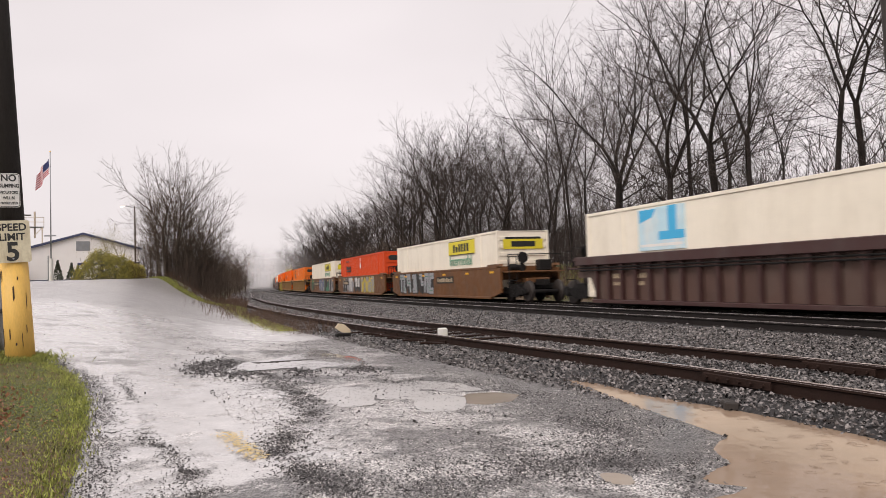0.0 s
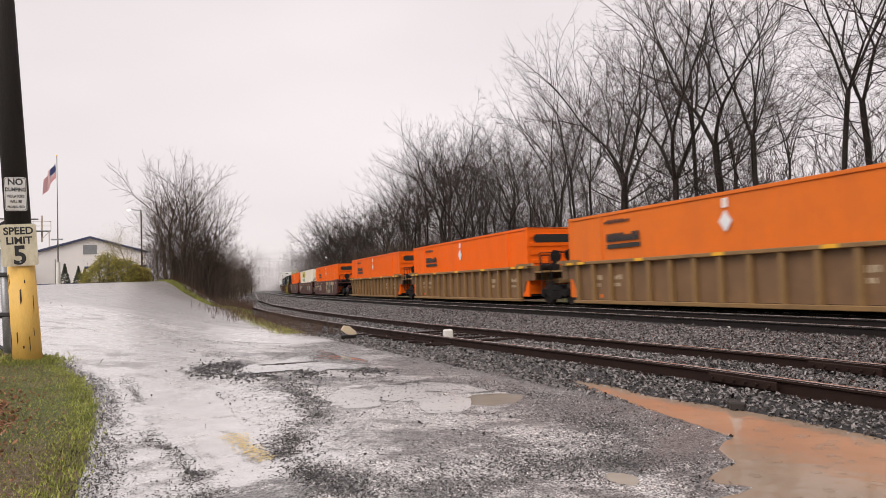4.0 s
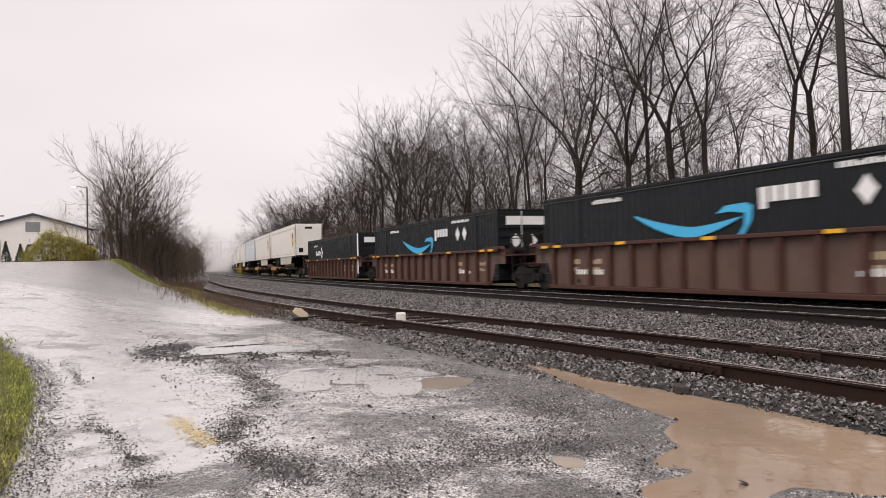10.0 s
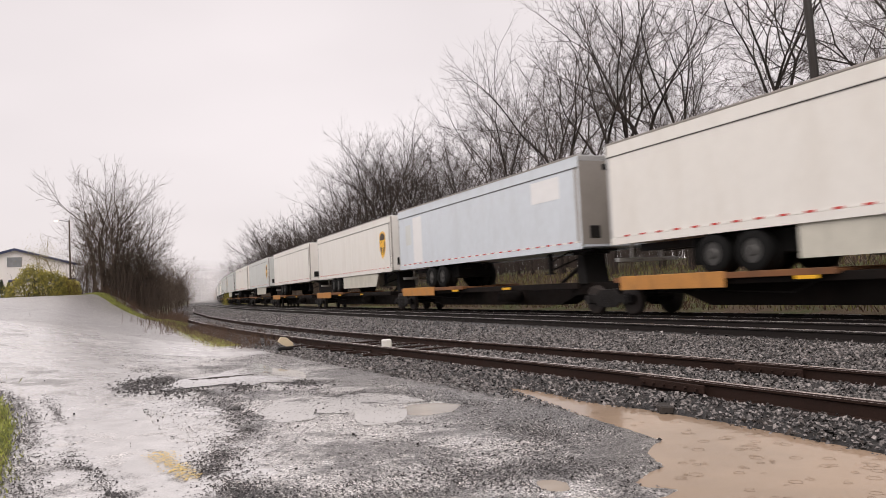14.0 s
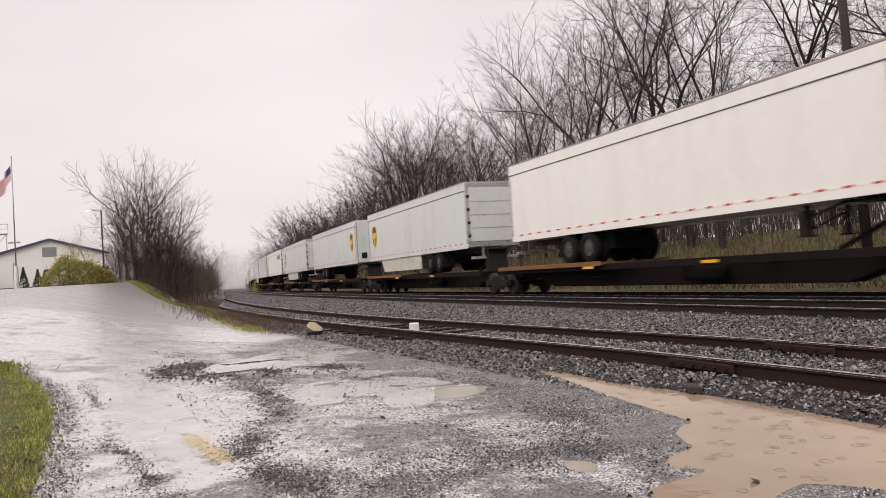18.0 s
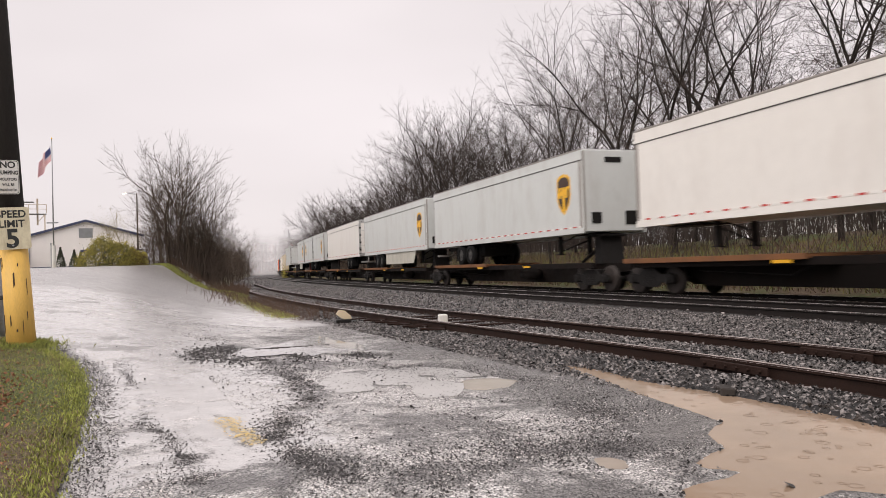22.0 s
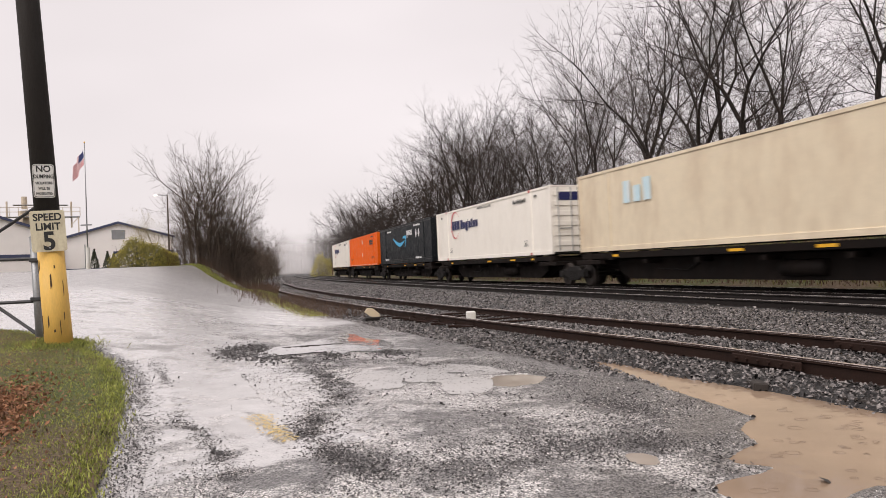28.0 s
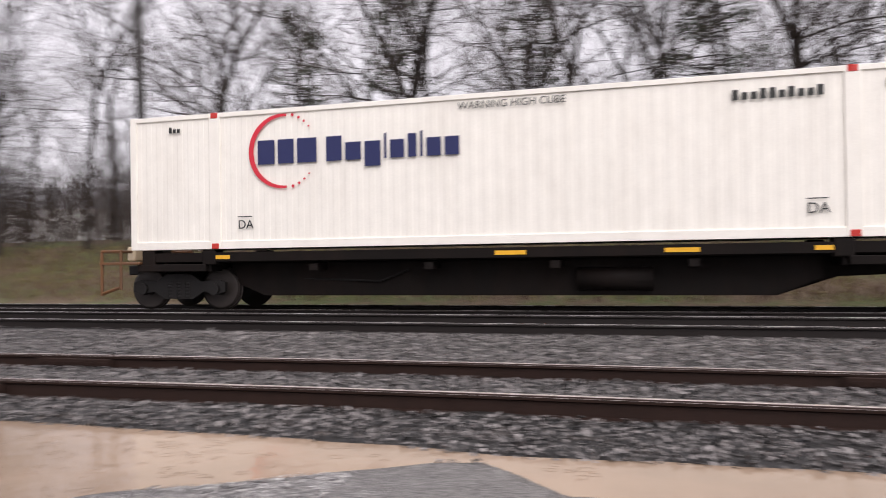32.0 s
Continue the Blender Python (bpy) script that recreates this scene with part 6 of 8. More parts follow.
for k, (q, l, what, back) in enumerate(SPINE):
    j0, j1 = joints[k], joints[k + 1]
    mid, span = (j0 + j1) / 2, j1 - j0
    # front is towards the head of the train, at +x
    wide_rear = k in (4, 7, 10, 13, 16, 21)
    tr = [-span / 2 + (1.75 if wide_rear else 0)]
    if k in (0, 5, 8, 11, 14, 17):
        tr.append(span / 2 - 1.75)
    cofc = what in ("beige", "stg", "black", "orange")
    car = spine_car(span, tr, cofc if what != "pup_one" else None, ("grimy black spine car carrying a container" if cofc else "grimy spine car with rusty decks carrying trailers"), bright=k < 5)
    if k == 21:
        # the tail of the train
        x0 = -span / 2
        part("end_platform", MB().box(x0 - .05, x0 + 1.0, -1.35, 1.35, 1.0, 1.06, .01), M["brown"], car, "rusty brown end platform")
        for yy in (-1.32, 1.32):
            part("grab_iron", MB().tube((x0, yy, 1.3), (x0, yy, .32), .035, n=6).tube((x0 + .5, yy, 1.3), (x0 + .5, yy, .45), .035, n=6).tube((x0, yy, 1.3), (x0 + .5, yy, 1.3), .035, n=6).tube((x0, yy, .36), (x0 + .45, yy, .5), .035, n=6), M["brown"], car, "brown side ladder irons")
        part("cross_rail", MB().tube((x0, -1.32, 1.3), (x0, 1.32, 1.3), .035, n=6), M["brown"], car)
        part("tail_marker", MB().box(x0 - .12, x0 + .1, -.35, -.05, 1.08, 1.42, .03), M["marker"], car, "pale yellow tail marker box")
        part("brake_wheel", MB().tube((x0 + .1, .7, 1.35), (x0 + .14, .7, 1.35), .26, n=16), M["truck"], car)
    MOVERS.append((car, mid, 0, False, span / 2 - 1.5))
    c = q - l / 2
    if what.startswith("T_"):
        args = {"T_logo": ("grey", "grey trailer with a brown and gold shield", dict()),
                "T_blue": ("trailer_blue", "pale blue trailer with white patches", dict(logo=False, skirt=False, white_squares=True)),
                "T_white": ("trailer_white", "plain white road trailer", dict(logo=False, skirt=False)),
                "T_green": ("trailer_white", "white road trailer with green name bars", dict(logo=False, skirt=False, name_green=True)),
                "T_plain": ("trailer_white", "white road trailer with yellowed door posts", dict(logo=False, skirt=False)),
                "T_back": ("grey", "short grey trailer with a closed roll door", dict(skirt=False))}[what]
        skin = "trailer_cream" if k < 5 and args[0] == "grey" else args[0]
        t = trailer(skin, (args[1] if skin == args[0] else "cream trailer with a brown and gold shield") + " on a spine car", l, **dict(args[2], **({"skirt": False} if k in (8, 11) else {})))
        MOVERS.append((t, c, 1.1, bool(back), 6.0))
    elif what == "pups":
        for qq, bk in ((558.3, 0), (567.7, 1)):
            t = trailer("grey", "short grey pup trailer with a brown and gold shield", 8.6, skirt=False)
            MOVERS.append((t, qq - 4.3, 1.1, bool(bk), 3.5))
    elif what == "pup_one":
        t = trailer("grey", "short grey pup trailer on a half-empty spine car", 8.6, skirt=True)
        MOVERS.append((t, 577.5 - 4.3, 1.1, False, 3.5))
    else:
        names = {"beige": "rust-stained beige container with blue letter blocks", "stg": "white corrugated container with red ring and navy bars", "black": "charcoal container with a light blue curved arrow", "orange": "bright orange container with black name bars"}
        box = container(what, names[what] + (" on a spine car" if what != "stg" else ""), l, .26 if what == "stg" else .3, .005 if what in ("stg", "beige") else .009, end="door" if what == "stg" else "ribs")
        {"beige": deco_small_blue, "stg": deco_ring, "black": deco_smile, "orange": deco_orange_end}[what](box)
        MOVERS.append((box, c, 1.31, False, 6.5))



# ================= trees =================
def limb(mb, pts, radii, n):
    """a bent tapered tube through points"""
    o = len(mb.v)
    prev = None
    for i, p in enumerate(pts):
        w = (pts[min(i + 1, len(pts) - 1)] - pts[max(i - 1, 0)]).normalized()
        a = w.orthogonal().normalized() if prev is None else (prev - w * prev.dot(w)).normalized()
        prev = a
        b = w.cross(a)
        for k in range(n):
            t = 2 * math.pi * k / n
            mb.v.append(tuple(p + (a * math.cos(t) + b * math.sin(t)) * radii[i]))
    for i in range(len(pts) - 1):
        for k in range(n):
            mb.f.append((o + i * n + k, o + i * n + (k + 1) % n, o + (i + 1) * n + (k + 1) % n, o + (i + 1) * n + k))


def twiglet(mb, p, q, r):
    """a thin pointed shoot of two crossed blades"""
    w = (q - p).normalized()
    a = w.orthogonal().normalized() * r
    b = w.cross(a)
    o = len(mb.v)
    mb.v += [tuple(p - a), tuple(p + a), tuple(q), tuple(p - b), tuple(p + b)]
    mb.f += [(o, o + 1, o + 2), (o + 3, o + 4, o + 2)]


def grow(rg, out, p, w, length, r, habit, turn=0.0):
    """a branch that forks at its end, with shoots along it; habit: fork angle, fine end, shoots, upward pull"""
    fork, fine, shoots, lift = habit
    seg = 4 if r > .09 else 3 if r > .03 else 2
    pts, radii, d = [p.copy()], [r], w.copy()
    for k in range(seg):
        j = .05 if r > .05 else .09
        d = (d + Vector((rg.gauss(0, j), rg.gauss(0, j), rg.gauss(0, j * .6) + lift * (1 - d.z)))).normalized()
        pts.append(pts[-1] + d * (length / seg))
        radii.append(r * (1 - .2 * (k + 1) / seg))
    tip = radii[-1]
    if r > .1:
        limb(out[0], pts, radii, 8)
    elif r > .022:
        limb(out[1], pts, radii, 5 if r > .05 else 4)
    else:
        limb(out[2], pts, [max(q, .0055) for q in radii], 3)
    side = d.orthogonal().normalized()
    side.rotate(Matrix.Rotation(turn, 3, d))
    if tip < fine:
        for k in range(3):
            ang = rg.uniform(.25, 1.05)
            q = side.copy()
            q.rotate(Matrix.Rotation(1.6 * k + rg.uniform(-.5, .5), 3, d))
            i = rg.choice((1, len(pts) - 1))
            nd = (d * math.cos(ang) + q * math.sin(ang) + Vector((0, 0, .12))).normalized()
            twiglet(out[2], pts[i], pts[i] + nd * length * rg.uniform(.6, 1.1), max(tip * .7, .0048))
        return
    lean = rg.uniform(.5, 1.0)
    a1, a2 = fork * .42 * lean, fork * rg.uniform(.85, 1.25)
    n1 = (d * math.cos(a1) + side * math.sin(a1)).normalized()
    n2 = (d * math.cos(a2) - side * math.sin(a2)).normalized()
    grow(rg, out, pts[-1], n1, length * rg.uniform(.8, .98), tip * rg.uniform(.82, .9), habit, turn + rg.uniform(1.2, 2.4))
    grow(rg, out, pts[-1], n2, length * rg.uniform(.68, .9), tip * rg.uniform(.6, .78), habit, turn + rg.uniform(1.2, 2.4))
    for k in range(1 if r > .16 else shoots if r > .05 or r < .018 else shoots + 1):
        f = rg.uniform(.2, .95)
        i = min(int(f * seg), seg - 1)
        q = side.copy()
        q.rotate(Matrix.Rotation(rg.uniform(0, 6.28), 3, d))
        ang = rg.uniform(.75, 1.3)
        nd = (d * math.cos(ang) + q * math.sin(ang)).normalized()
        grow(rg, out, pts[i].lerp(pts[i + 1], f * seg - i), nd, length * rg.uniform(.4, .65), max(r * rg.uniform(.24, .36), fine * .9), habit, rg.uniform(0, 6))


def tree(name, label, seed, height, r, fork=.62, fine=.011, shoots=2, lift=.06, bole=.34, stems=1, lean=.03, bark="bark", twig="twig", group="bare trees"):
    """a bare tree: a bole, then forks on forks down to fine twigs"""
    rg = random.Random(seed)
    ob = empty(name, label, "tree", group)
    out = [MB(), MB(), MB()]
    habit = (fork, fine, shoots, lift)
    for k in range(stems):
        size = 1.0 if stems == 1 else rg.uniform(.62, 1)
        a = 6.28 * k / stems + rg.uniform(-.5, .5)
        lq = rg.gauss(0, lean) if stems == 1 else rg.uniform(.3, 1) * lean
        d = Vector((lq * math.cos(a), lq * math.sin(a), 1)).normalized()
        p = Vector((0, 0, -.2)) if stems == 1 else Vector((.35 * math.cos(a), .35 * math.sin(a), -.2))
        pts, radii = [p], [r * size * 1.3]
        n = 7
        for i in range(n):
            d = (d + Vector((rg.gauss(0, .03), rg.gauss(0, .03), .02))).normalized()
            pts.append(pts[-1] + d * (height * bole * size / n))
            radii.append(r * size * (1.08 - .2 * (i + 1) / n))
        limb(out[0], pts, radii, 9 if stems == 1 else 6)
        for i in range(2 if stems == 1 else 3, n + 1):
            for _ in range(1 if i < 5 and stems == 1 else 2):
                b = rg.uniform(0, 6.28)
                grow(rg, out, pts[i], Vector((math.cos(b), math.sin(b), rg.uniform(.25, .8))).normalized(), height * (rg.uniform(.08, .15) if stems == 1 else rg.uniform(.06, .11)) * size, r * size * (rg.uniform(.14, .27) if stems == 1 else rg.uniform(.16, .34)), habit)
        b = rg.uniform(0, 6.28)
        for i in range(rg.choice((2, 3)) if stems == 1 else 2):
            b += 6.28 / 3 + rg.uniform(-.4, .4)
            ang = rg.uniform(.35, 1.0) * fork
            nd = (d * math.cos(ang) + Vector((math.cos(b), math.sin(b), 0)) * math.sin(ang)).normalized()
            grow(rg, out, pts[-1] - d * .05, nd, height * .15 * size * rg.uniform(.85, 1.1), radii[-1] * rg.uniform(.6, .8), habit, b)
    zt = max(v[2] for mb in out for v in mb.v)
    k = height / zt
    for mb in out:
        mb.v = [(x * k, y * k, z * k) for x, y, z in mb.v]
    part("trunk", out[0], M[bark], ob, smooth=True)
    tagged(part("branching", out[1], M[bark], ob, smooth=True), kind="stuff")
    tagged(part("crown", out[2], M[twig], ob), kind="stuff")
    return ob


def stand(s, d, dz=0.0):
    x, y, _ = at(s, d)
    return x, y, ground_z(s, d) + dz


def skyline(az):
    """how high the tree tops stand, in degrees, by bearing"""
    return lerp(az, [-13, -12.2, -10.9, -9.6, -7, -5.2, -4.2, -3.3, -1.5, .2, 2.4, 4.2, 7.6, 9.3, 11.3, 13.3, 20, 40, 70], [2.8, 3.4, 4.4, 5.8, 7.4, 7.2, 9.0, 11.0, 12.2, 12.6, 11.6, 12.6, 12.8, 17, 19.3, 21, 25, 34, 36])


# habits: broad oaks, tall forked trees, slim poles, light far trees
KINDS = (("broad", 20, .25, .6, .0105, 2, .045, .36), ("broad", 20, .26, .6, .0105, 2, .04, .42), ("tall", 21, .2, .5, .010, 2, .06, .42), ("tall", 21, .17, .54, .0095, 2, .06, .5),
         ("pole", 18, .12, .5, .0092, 2, .08, .5), ("pole", 17, .11, .56, .0088, 2, .06, .44), ("broad", 19, .2, .62, .0095, 2, .05, .3),
         ("far", 16, .2, .62, .018, 2, .05, .28), ("far", 16, .18, .56, .017, 2, .06, .34), ("far", 15, .17, .66, .017, 2, .05, .24))
WORD = {"broad": "broad leafless tree with a spreading forked crown", "tall": "tall leafless tree with a long dark bole", "pole": "slim leafless tree with a narrow crown", "far": "leafless tree far down the railway line"}
PROTO = [tree("bare_tree", WORD[kd], 211 + 7 * k, h, r, fk, fn, sh, lf, bl) for k, (kd, h, r, fk, fn, sh, lf, bl) in enumerate(KINDS)]
rgt = random.Random(77)
# the big trees that stand out: place and kind
marked = [(44.6, 29.5, 0), (33.2, 29, 1), (30.0, 28.2, 2), (36.5, 28.0, 6), (91, 31, 0), (67, 30.5, 6), (78, 31.5, 2), (57, 31, 3), (26, 29.5, 3), (19, 29, 1), (52, 30, 5), (10, 31, 6), (3, 29, 2), (-6, 30, 1), (28, 34, 2), (39.5, 32, 4), (-1, 33, 3), (105, 31, 1), (-12, 30, 6), (84, 33, 6), (72, 33, 0), (98, 34, 6), (62, 34, 2)]
spots = [(s, d + bend(s), k, True) for s, d, k in marked]
s = -34.0
while s < 700:
    step = 3.4 if s < 100 else 4.6 if s < 180 else 6 if s < 260 else 11
    for row in ((25.5, 28.0), (29.5, 33), (35, 41), (43, 52), (54, 66)) if s < 120 else ((25, 29), (31, 37)):
        if rgt.random() < (.16 if s < 8 else (.3 if s < 48 else .8) if row[0] < 34 else .18 if s < 60 else .4):
            ss, dd = s + rgt.uniform(-1.6, 1.6), rgt.uniform(*row)
            if not any(abs(ss - a) < 2.0 and abs(dd - b) < 2.2 for a, b, _ in marked):
                far = math.hypot(ss, dd) > 105
                spots.append((ss, dd + bend(ss), rgt.choice((7, 8, 9)) if far else rgt.choice((2, 3, 4, 4, 5, 5, 6)) if dd < 43 else rgt.choice((4, 5, 8)), False))
    s += step
placed = set()
for ss, dd, k, hero in spots:
    x, y, z = stand(ss, dd, -.1)
    dist = math.hypot(x, y)
    want = min(dist * math.tan(radians(skyline(math.degrees(math.atan2(x, y))))) + EYE - z, 22.5)
    if ss > 200:
        want = max(want, 13.0 + .01 * (ss - 200))
    want *= rgt.uniform(1.03, 1.13) if hero and ss > 50 else rgt.uniform(.96, 1.02) if hero else rgt.uniform(.74, 1.02) if ss > 48 else rgt.uniform(.66, .95)
    m = pose(x, y, z, 0, 0, rgt.uniform(0, 360)) @ Matrix.Scale(want / KINDS[k][1], 4)
    c = copy_thing(PROTO[k], m) if k in placed else PROTO[k]
    placed.add(k)
    c.matrix_basis = m
# woods on the other side of the line, where it curves away
for k in range(40):
    ss = 118 + 9 * k + rgt.uniform(-2, 2)
    dd = edge(min(ss, 330)) + (0 if ss < 330 else bend(ss) - bend(330)) - rgt.uniform(2.5, 14)
    x, y, z = stand(ss, dd, -.1)
    copy_thing(PROTO[7 + k % 3], pose(x, y, z, 0, 0, 47 * k) @ Matrix.Scale((6.0 + .014 * ss * rgt.uniform(.8, 1.15)) / 16, 4))


# brush: many thin stems in one mesh
def thicket(name, label, seed, count, region, h, material, r=.012, side=3, lean=.2):
    rg = random.Random(seed)
    mb = MB()
    for _ in range(count):
        s, d = region(rg)
        x, y, z = stand(s, d, -.05)
        p = Vector((x, y, z))
        w = Vector((rg.gauss(0, lean), rg.gauss(0, lean), 1)).normalized()
        hh = rg.uniform(.45, 1) * h
        pts = [p]
        for k in range(3):
            w = (w + Vector((rg.gauss(0, .12), rg.gauss(0, .12), .03))).normalized()
            pts.append(pts[-1] + w * hh / 3)
        limb(mb, pts, [r, r * .8, r * .6, r * .3], 3)
        for _b in range(side):
            k = rg.choice((0, 1, 1, 2, 2))
            q = pts[k].lerp(pts[k + 1], rg.random())
            a = rg.uniform(0, 6.28)
            ww = (w + Vector((math.cos(a), math.sin(a), rg.uniform(-.1, .5))) * rg.uniform(.5, 1.0)).normalized()
            twiglet(mb, q, q + ww * hh * rg.uniform(.14, .34), r * .6)
    ob = part(name, mb, material)
    return tagged(ob, label, "brush", kind="stuff")


thicket("brush", "dark mass of saplings deep in the wood", 33, 3300, lambda rg: (lambda s: (s, rg.uniform(29, 58) + bend(s)))(rg.uniform(-8, 160)), 7.0, M["twig"], .026, 12, .1)
thicket("brush", "tangle of bare undergrowth beneath the trees", 3, 5000, lambda rg: (lambda s: (s, rg.uniform(24.5, 42) + bend(s)))(rg.uniform(-30, 170)), 3.8, M["twig"], .016, 8)
thicket("brush", "dense far undergrowth along the line", 31, 2400, lambda rg: (lambda s: (s, rg.uniform(23.5, 34) + bend(s)))(rg.uniform(80, 290)), 6.5, M["brushwood"], .03, 10)
thicket("brush", "pale far brush where the line curves away", 32, 2300, lambda rg: (lambda s: (s, rg.uniform(21, 32) + bend(s)))(rg.uniform(230, 520)), 9.0, M["brushwood"], .05, 10, .1)
thicket("brush", "bare brush on the bank above the siding", 4, 950, lambda rg: (lambda s: (s, edge(s) - 1.2 - abs(rg.gauss(0, 1.6))))(rg.uniform(57, 130)), 2.6, M["brushwood"], .013, 8)
thicket("brush", "bare brush far along the siding bank", 46, 1200, lambda rg: (lambda s: (s, edge(min(s, 330)) + max(bend(s) - bend(330), 0) - 1.5 - abs(rg.gauss(0, 4))))(rg.uniform(115, 420)), 5.0, M["brushwood"], .03, 9)
thicket("brush", "reddish dead weeds beside the siding rails", 5, 700, lambda rg: (lambda s: (s, edge(s) + .1 + rg.gauss(0, .35)))(rg.uniform(17.5, 31)), .42, M["thorn"], .006, 4, .4)
thicket("brush", "brown dead weeds along the slope", 6, 650, lambda rg: (lambda s: (s, edge(s) - .1 - abs(rg.gauss(0, .8))))(rg.uniform(26, 64)), .5, M["thorn"], .007, 5, .4)
thicket("brush", "brown thicket round the feet of the slender trees", 7, 420, lambda rg: to_sd(*polar(rg.gauss(-19.2, 1.5), rg.uniform(55, 63))), 3.0, M["brushwood"], .012, 8)

# clump on the left bank
YOUNG = [tree("young_tree", "slender leafless tree in a clump on the bank", 351 + k, 9.0, .075, .5, .0062, 2, .07, (.3, .24, .36)[k], stems=(3, 4, 3)[k], lean=(.15, .26, .1)[k], bark="brushwood", twig="brushwood", group="trees by the lot") for k in range(3)]
placed = set()
for k, (az, dist, el, j) in enumerate(((-22.0, 58, 4.2, 1), (-21.2, 57, 8.9, 0), (-20.3, 57, 11.2, 2), (-19.4, 57, 10.6, 0), (-18.5, 58, 8.6, 2), (-17.9, 60, 6.2, 1), (-17.3, 64, 5.2, 0), (-16.8, 68, 4.6, 1), (-16.4, 74, 4.1, 2), (-16.0, 82, 3.6, 1), (-15.6, 96, 3.3, 0), (-15.2, 118, 3.1, 1), (-20.8, 60, 8.2, 0), (-19.9, 61, 9.4, 1), (-19.0, 60, 8.0, 1), (-18.2, 61, 6.8, 0))):
    x, y = polar(az, dist)
    z = ground_z(*to_sd(x, y)) - .1
    m = pose(x, y, z, 0, 0, 70 * k) @ Matrix.Scale((EYE + dist * math.tan(radians(el)) - z) / 9.0, 4)
    c = copy_thing(YOUNG[j], m) if j in placed else YOUNG[j]
    placed.add(j)
    c.matrix_basis = m


# pines in the wood behind the bare trees
def pine(seed, height):
    rg = random.Random(seed)
    ob = empty("pine_tree", "ragged dull green pine among the bare trees", "tree", "pines in the wood")
    tr = MB()
    pts = [Vector((.08 * math.sin(k * 1.3), .08 * math.cos(k), height * k / 10 - .2)) for k in range(11)]
    limb(tr, pts, [.17 * (1 - k / 11.5) for k in range(11)], 7)
    br, tips = MB(), []
    for k in range(46):
        z = height * rg.uniform(.38, .97)
        a = rg.uniform(0, 6.28)
        ln = (1.02 - z / height) * height * .26 * rg.uniform(.6, 1.1) + .5
        p = Vector((0, 0, z))
        w = Vector((math.cos(a), math.sin(a), rg.uniform(-.1, .35))).normalized()
        q = [p, p + w * ln * .5, p + w * ln + Vector((0, 0, .12 * ln))]
        limb(br, q, [.04, .025, .01], 3)
        for _ in range(5):
            f = rg.uniform(.4, 1)
            tips.append(p.lerp(q[2], f) + Vector((rg.gauss(0, .22), rg.gauss(0, .22), rg.gauss(0, .12))))
    part("trunk", tr, M["bark"], ob, smooth=True)
    part("branching", br, M["bark"], ob)
    T = np.array([tuple(v) for v in tips])
    leaf_cloud("needles", "", "", seed, 2400, lambda rn, n: T[rn.integers(0, len(T), n)] + rn.normal(0, .17, (n, 3)), (.07, .14), M["needle"], parent=ob)
    return ob


# leaves in small folded blades
def leaf_cloud(name, label, category, seed, count, place, size, material, kind="", parent=None):
    rg = np.random.default_rng(seed)
    P = place(rg, count)
    n = len(P)
    A = rg.normal(size=(n, 3))
    A /= np.linalg.norm(A, axis=1, keepdims=True)
    B = np.cross(A, rg.normal(size=(n, 3)))
    B /= np.linalg.norm(B, axis=1, keepdims=True)
    C = np.cross(A, B)
    sz = rg.uniform(size[0], size[1], (n, 1))
    v = np.stack([P - A * sz, P + B * sz * .45 + C * sz * .12, P + A * sz, P - B * sz * .45 + C * sz * .12], 1).reshape(-1, 3)
    f = [(4 * i, 4 * i + 1, 4 * i + 2, 4 * i + 3) for i in range(n)]
    mb = MB()
    mb.v, mb.f = [tuple(q) for q in v], f
    ob = part(name, mb, material, parent)
    if parent is None:
        tagged(ob, label, category, kind=kind)
    return ob


def bush(name, label, az, dist, r, h, seed, inner, outer):
    x, y = polar(az, dist)
    z = ground_z(*to_sd(x, y))
    b = empty(name, label, "bush", m=pose(x, y, z))
    rg = random.Random(seed)
    st = MB()
    for _ in range(60):
        w = Vector((rg.gauss(0, .5), rg.gauss(0, .5), 1)).normalized()
        p = Vector((rg.gauss(0, r * .3), rg.gauss(0, r * .3), -.1))
        limb(st, [p, p + w * h * .5, p + w * h * .9 + Vector((0, 0, -.1))], [.02, .014, .006], 3)
    part("stem_clump", st, M["twig"], b)

    def cloud(scale):
        def f(rgn, n):
            q = rgn.normal(size=(n, 3))
            q /= np.linalg.norm(q, axis=1, keepdims=True)
            q *= rgn.uniform(.6, 1, (n, 1)) ** .5 * scale * (1 + .12 * np.sin(5 * q[:, :1] + 3 * q[:, 1:2] + 4 * q[:, 2:3]))
            q[:, 2] = np.abs(q[:, 2])
            return q * np.array([r, r, h])
        return f
    leaf_cloud("foliage", "", "", seed, 5000, cloud(.95), (.04, .08), M[inner], parent=b)
    leaf_cloud("blossom", "", "", seed + 1, 3600, cloud(1.05), (.03, .06), M[outer], parent=b)
    return b


PINES = [pine(81, 15.0), pine(82, 14.0)]
for k, (ss, dd, hh) in enumerate(((13, 38, 15), (20, 40, 14), (6, 38, 14.5), (-3, 37, 15), (-14, 36, 15))):
    x, y, z = stand(ss, dd, -.1)
    m = pose(x, y, z, 0, 0, 77 * k) @ Matrix.Scale(hh / (15, 14)[k % 2], 4)
    c = PINES[k] if k < 2 else copy_thing(PINES[k % 2], m)
    c.matrix_basis = m
bush("bush", "olive green and yellow flowering bush beside the lot", -24.6, 52, 1.75, 1.85, 8, "leaf", "bud")
bush("bush", "brown and yellow shrub beside the lot", -22.9, 53, .9, 1.1, 9, "thorn", "bud")
bush("bush", "pale yellow-green shrub far down the line", -11.6, 140, 2.2, 4.2, 12, "bud", "bud")
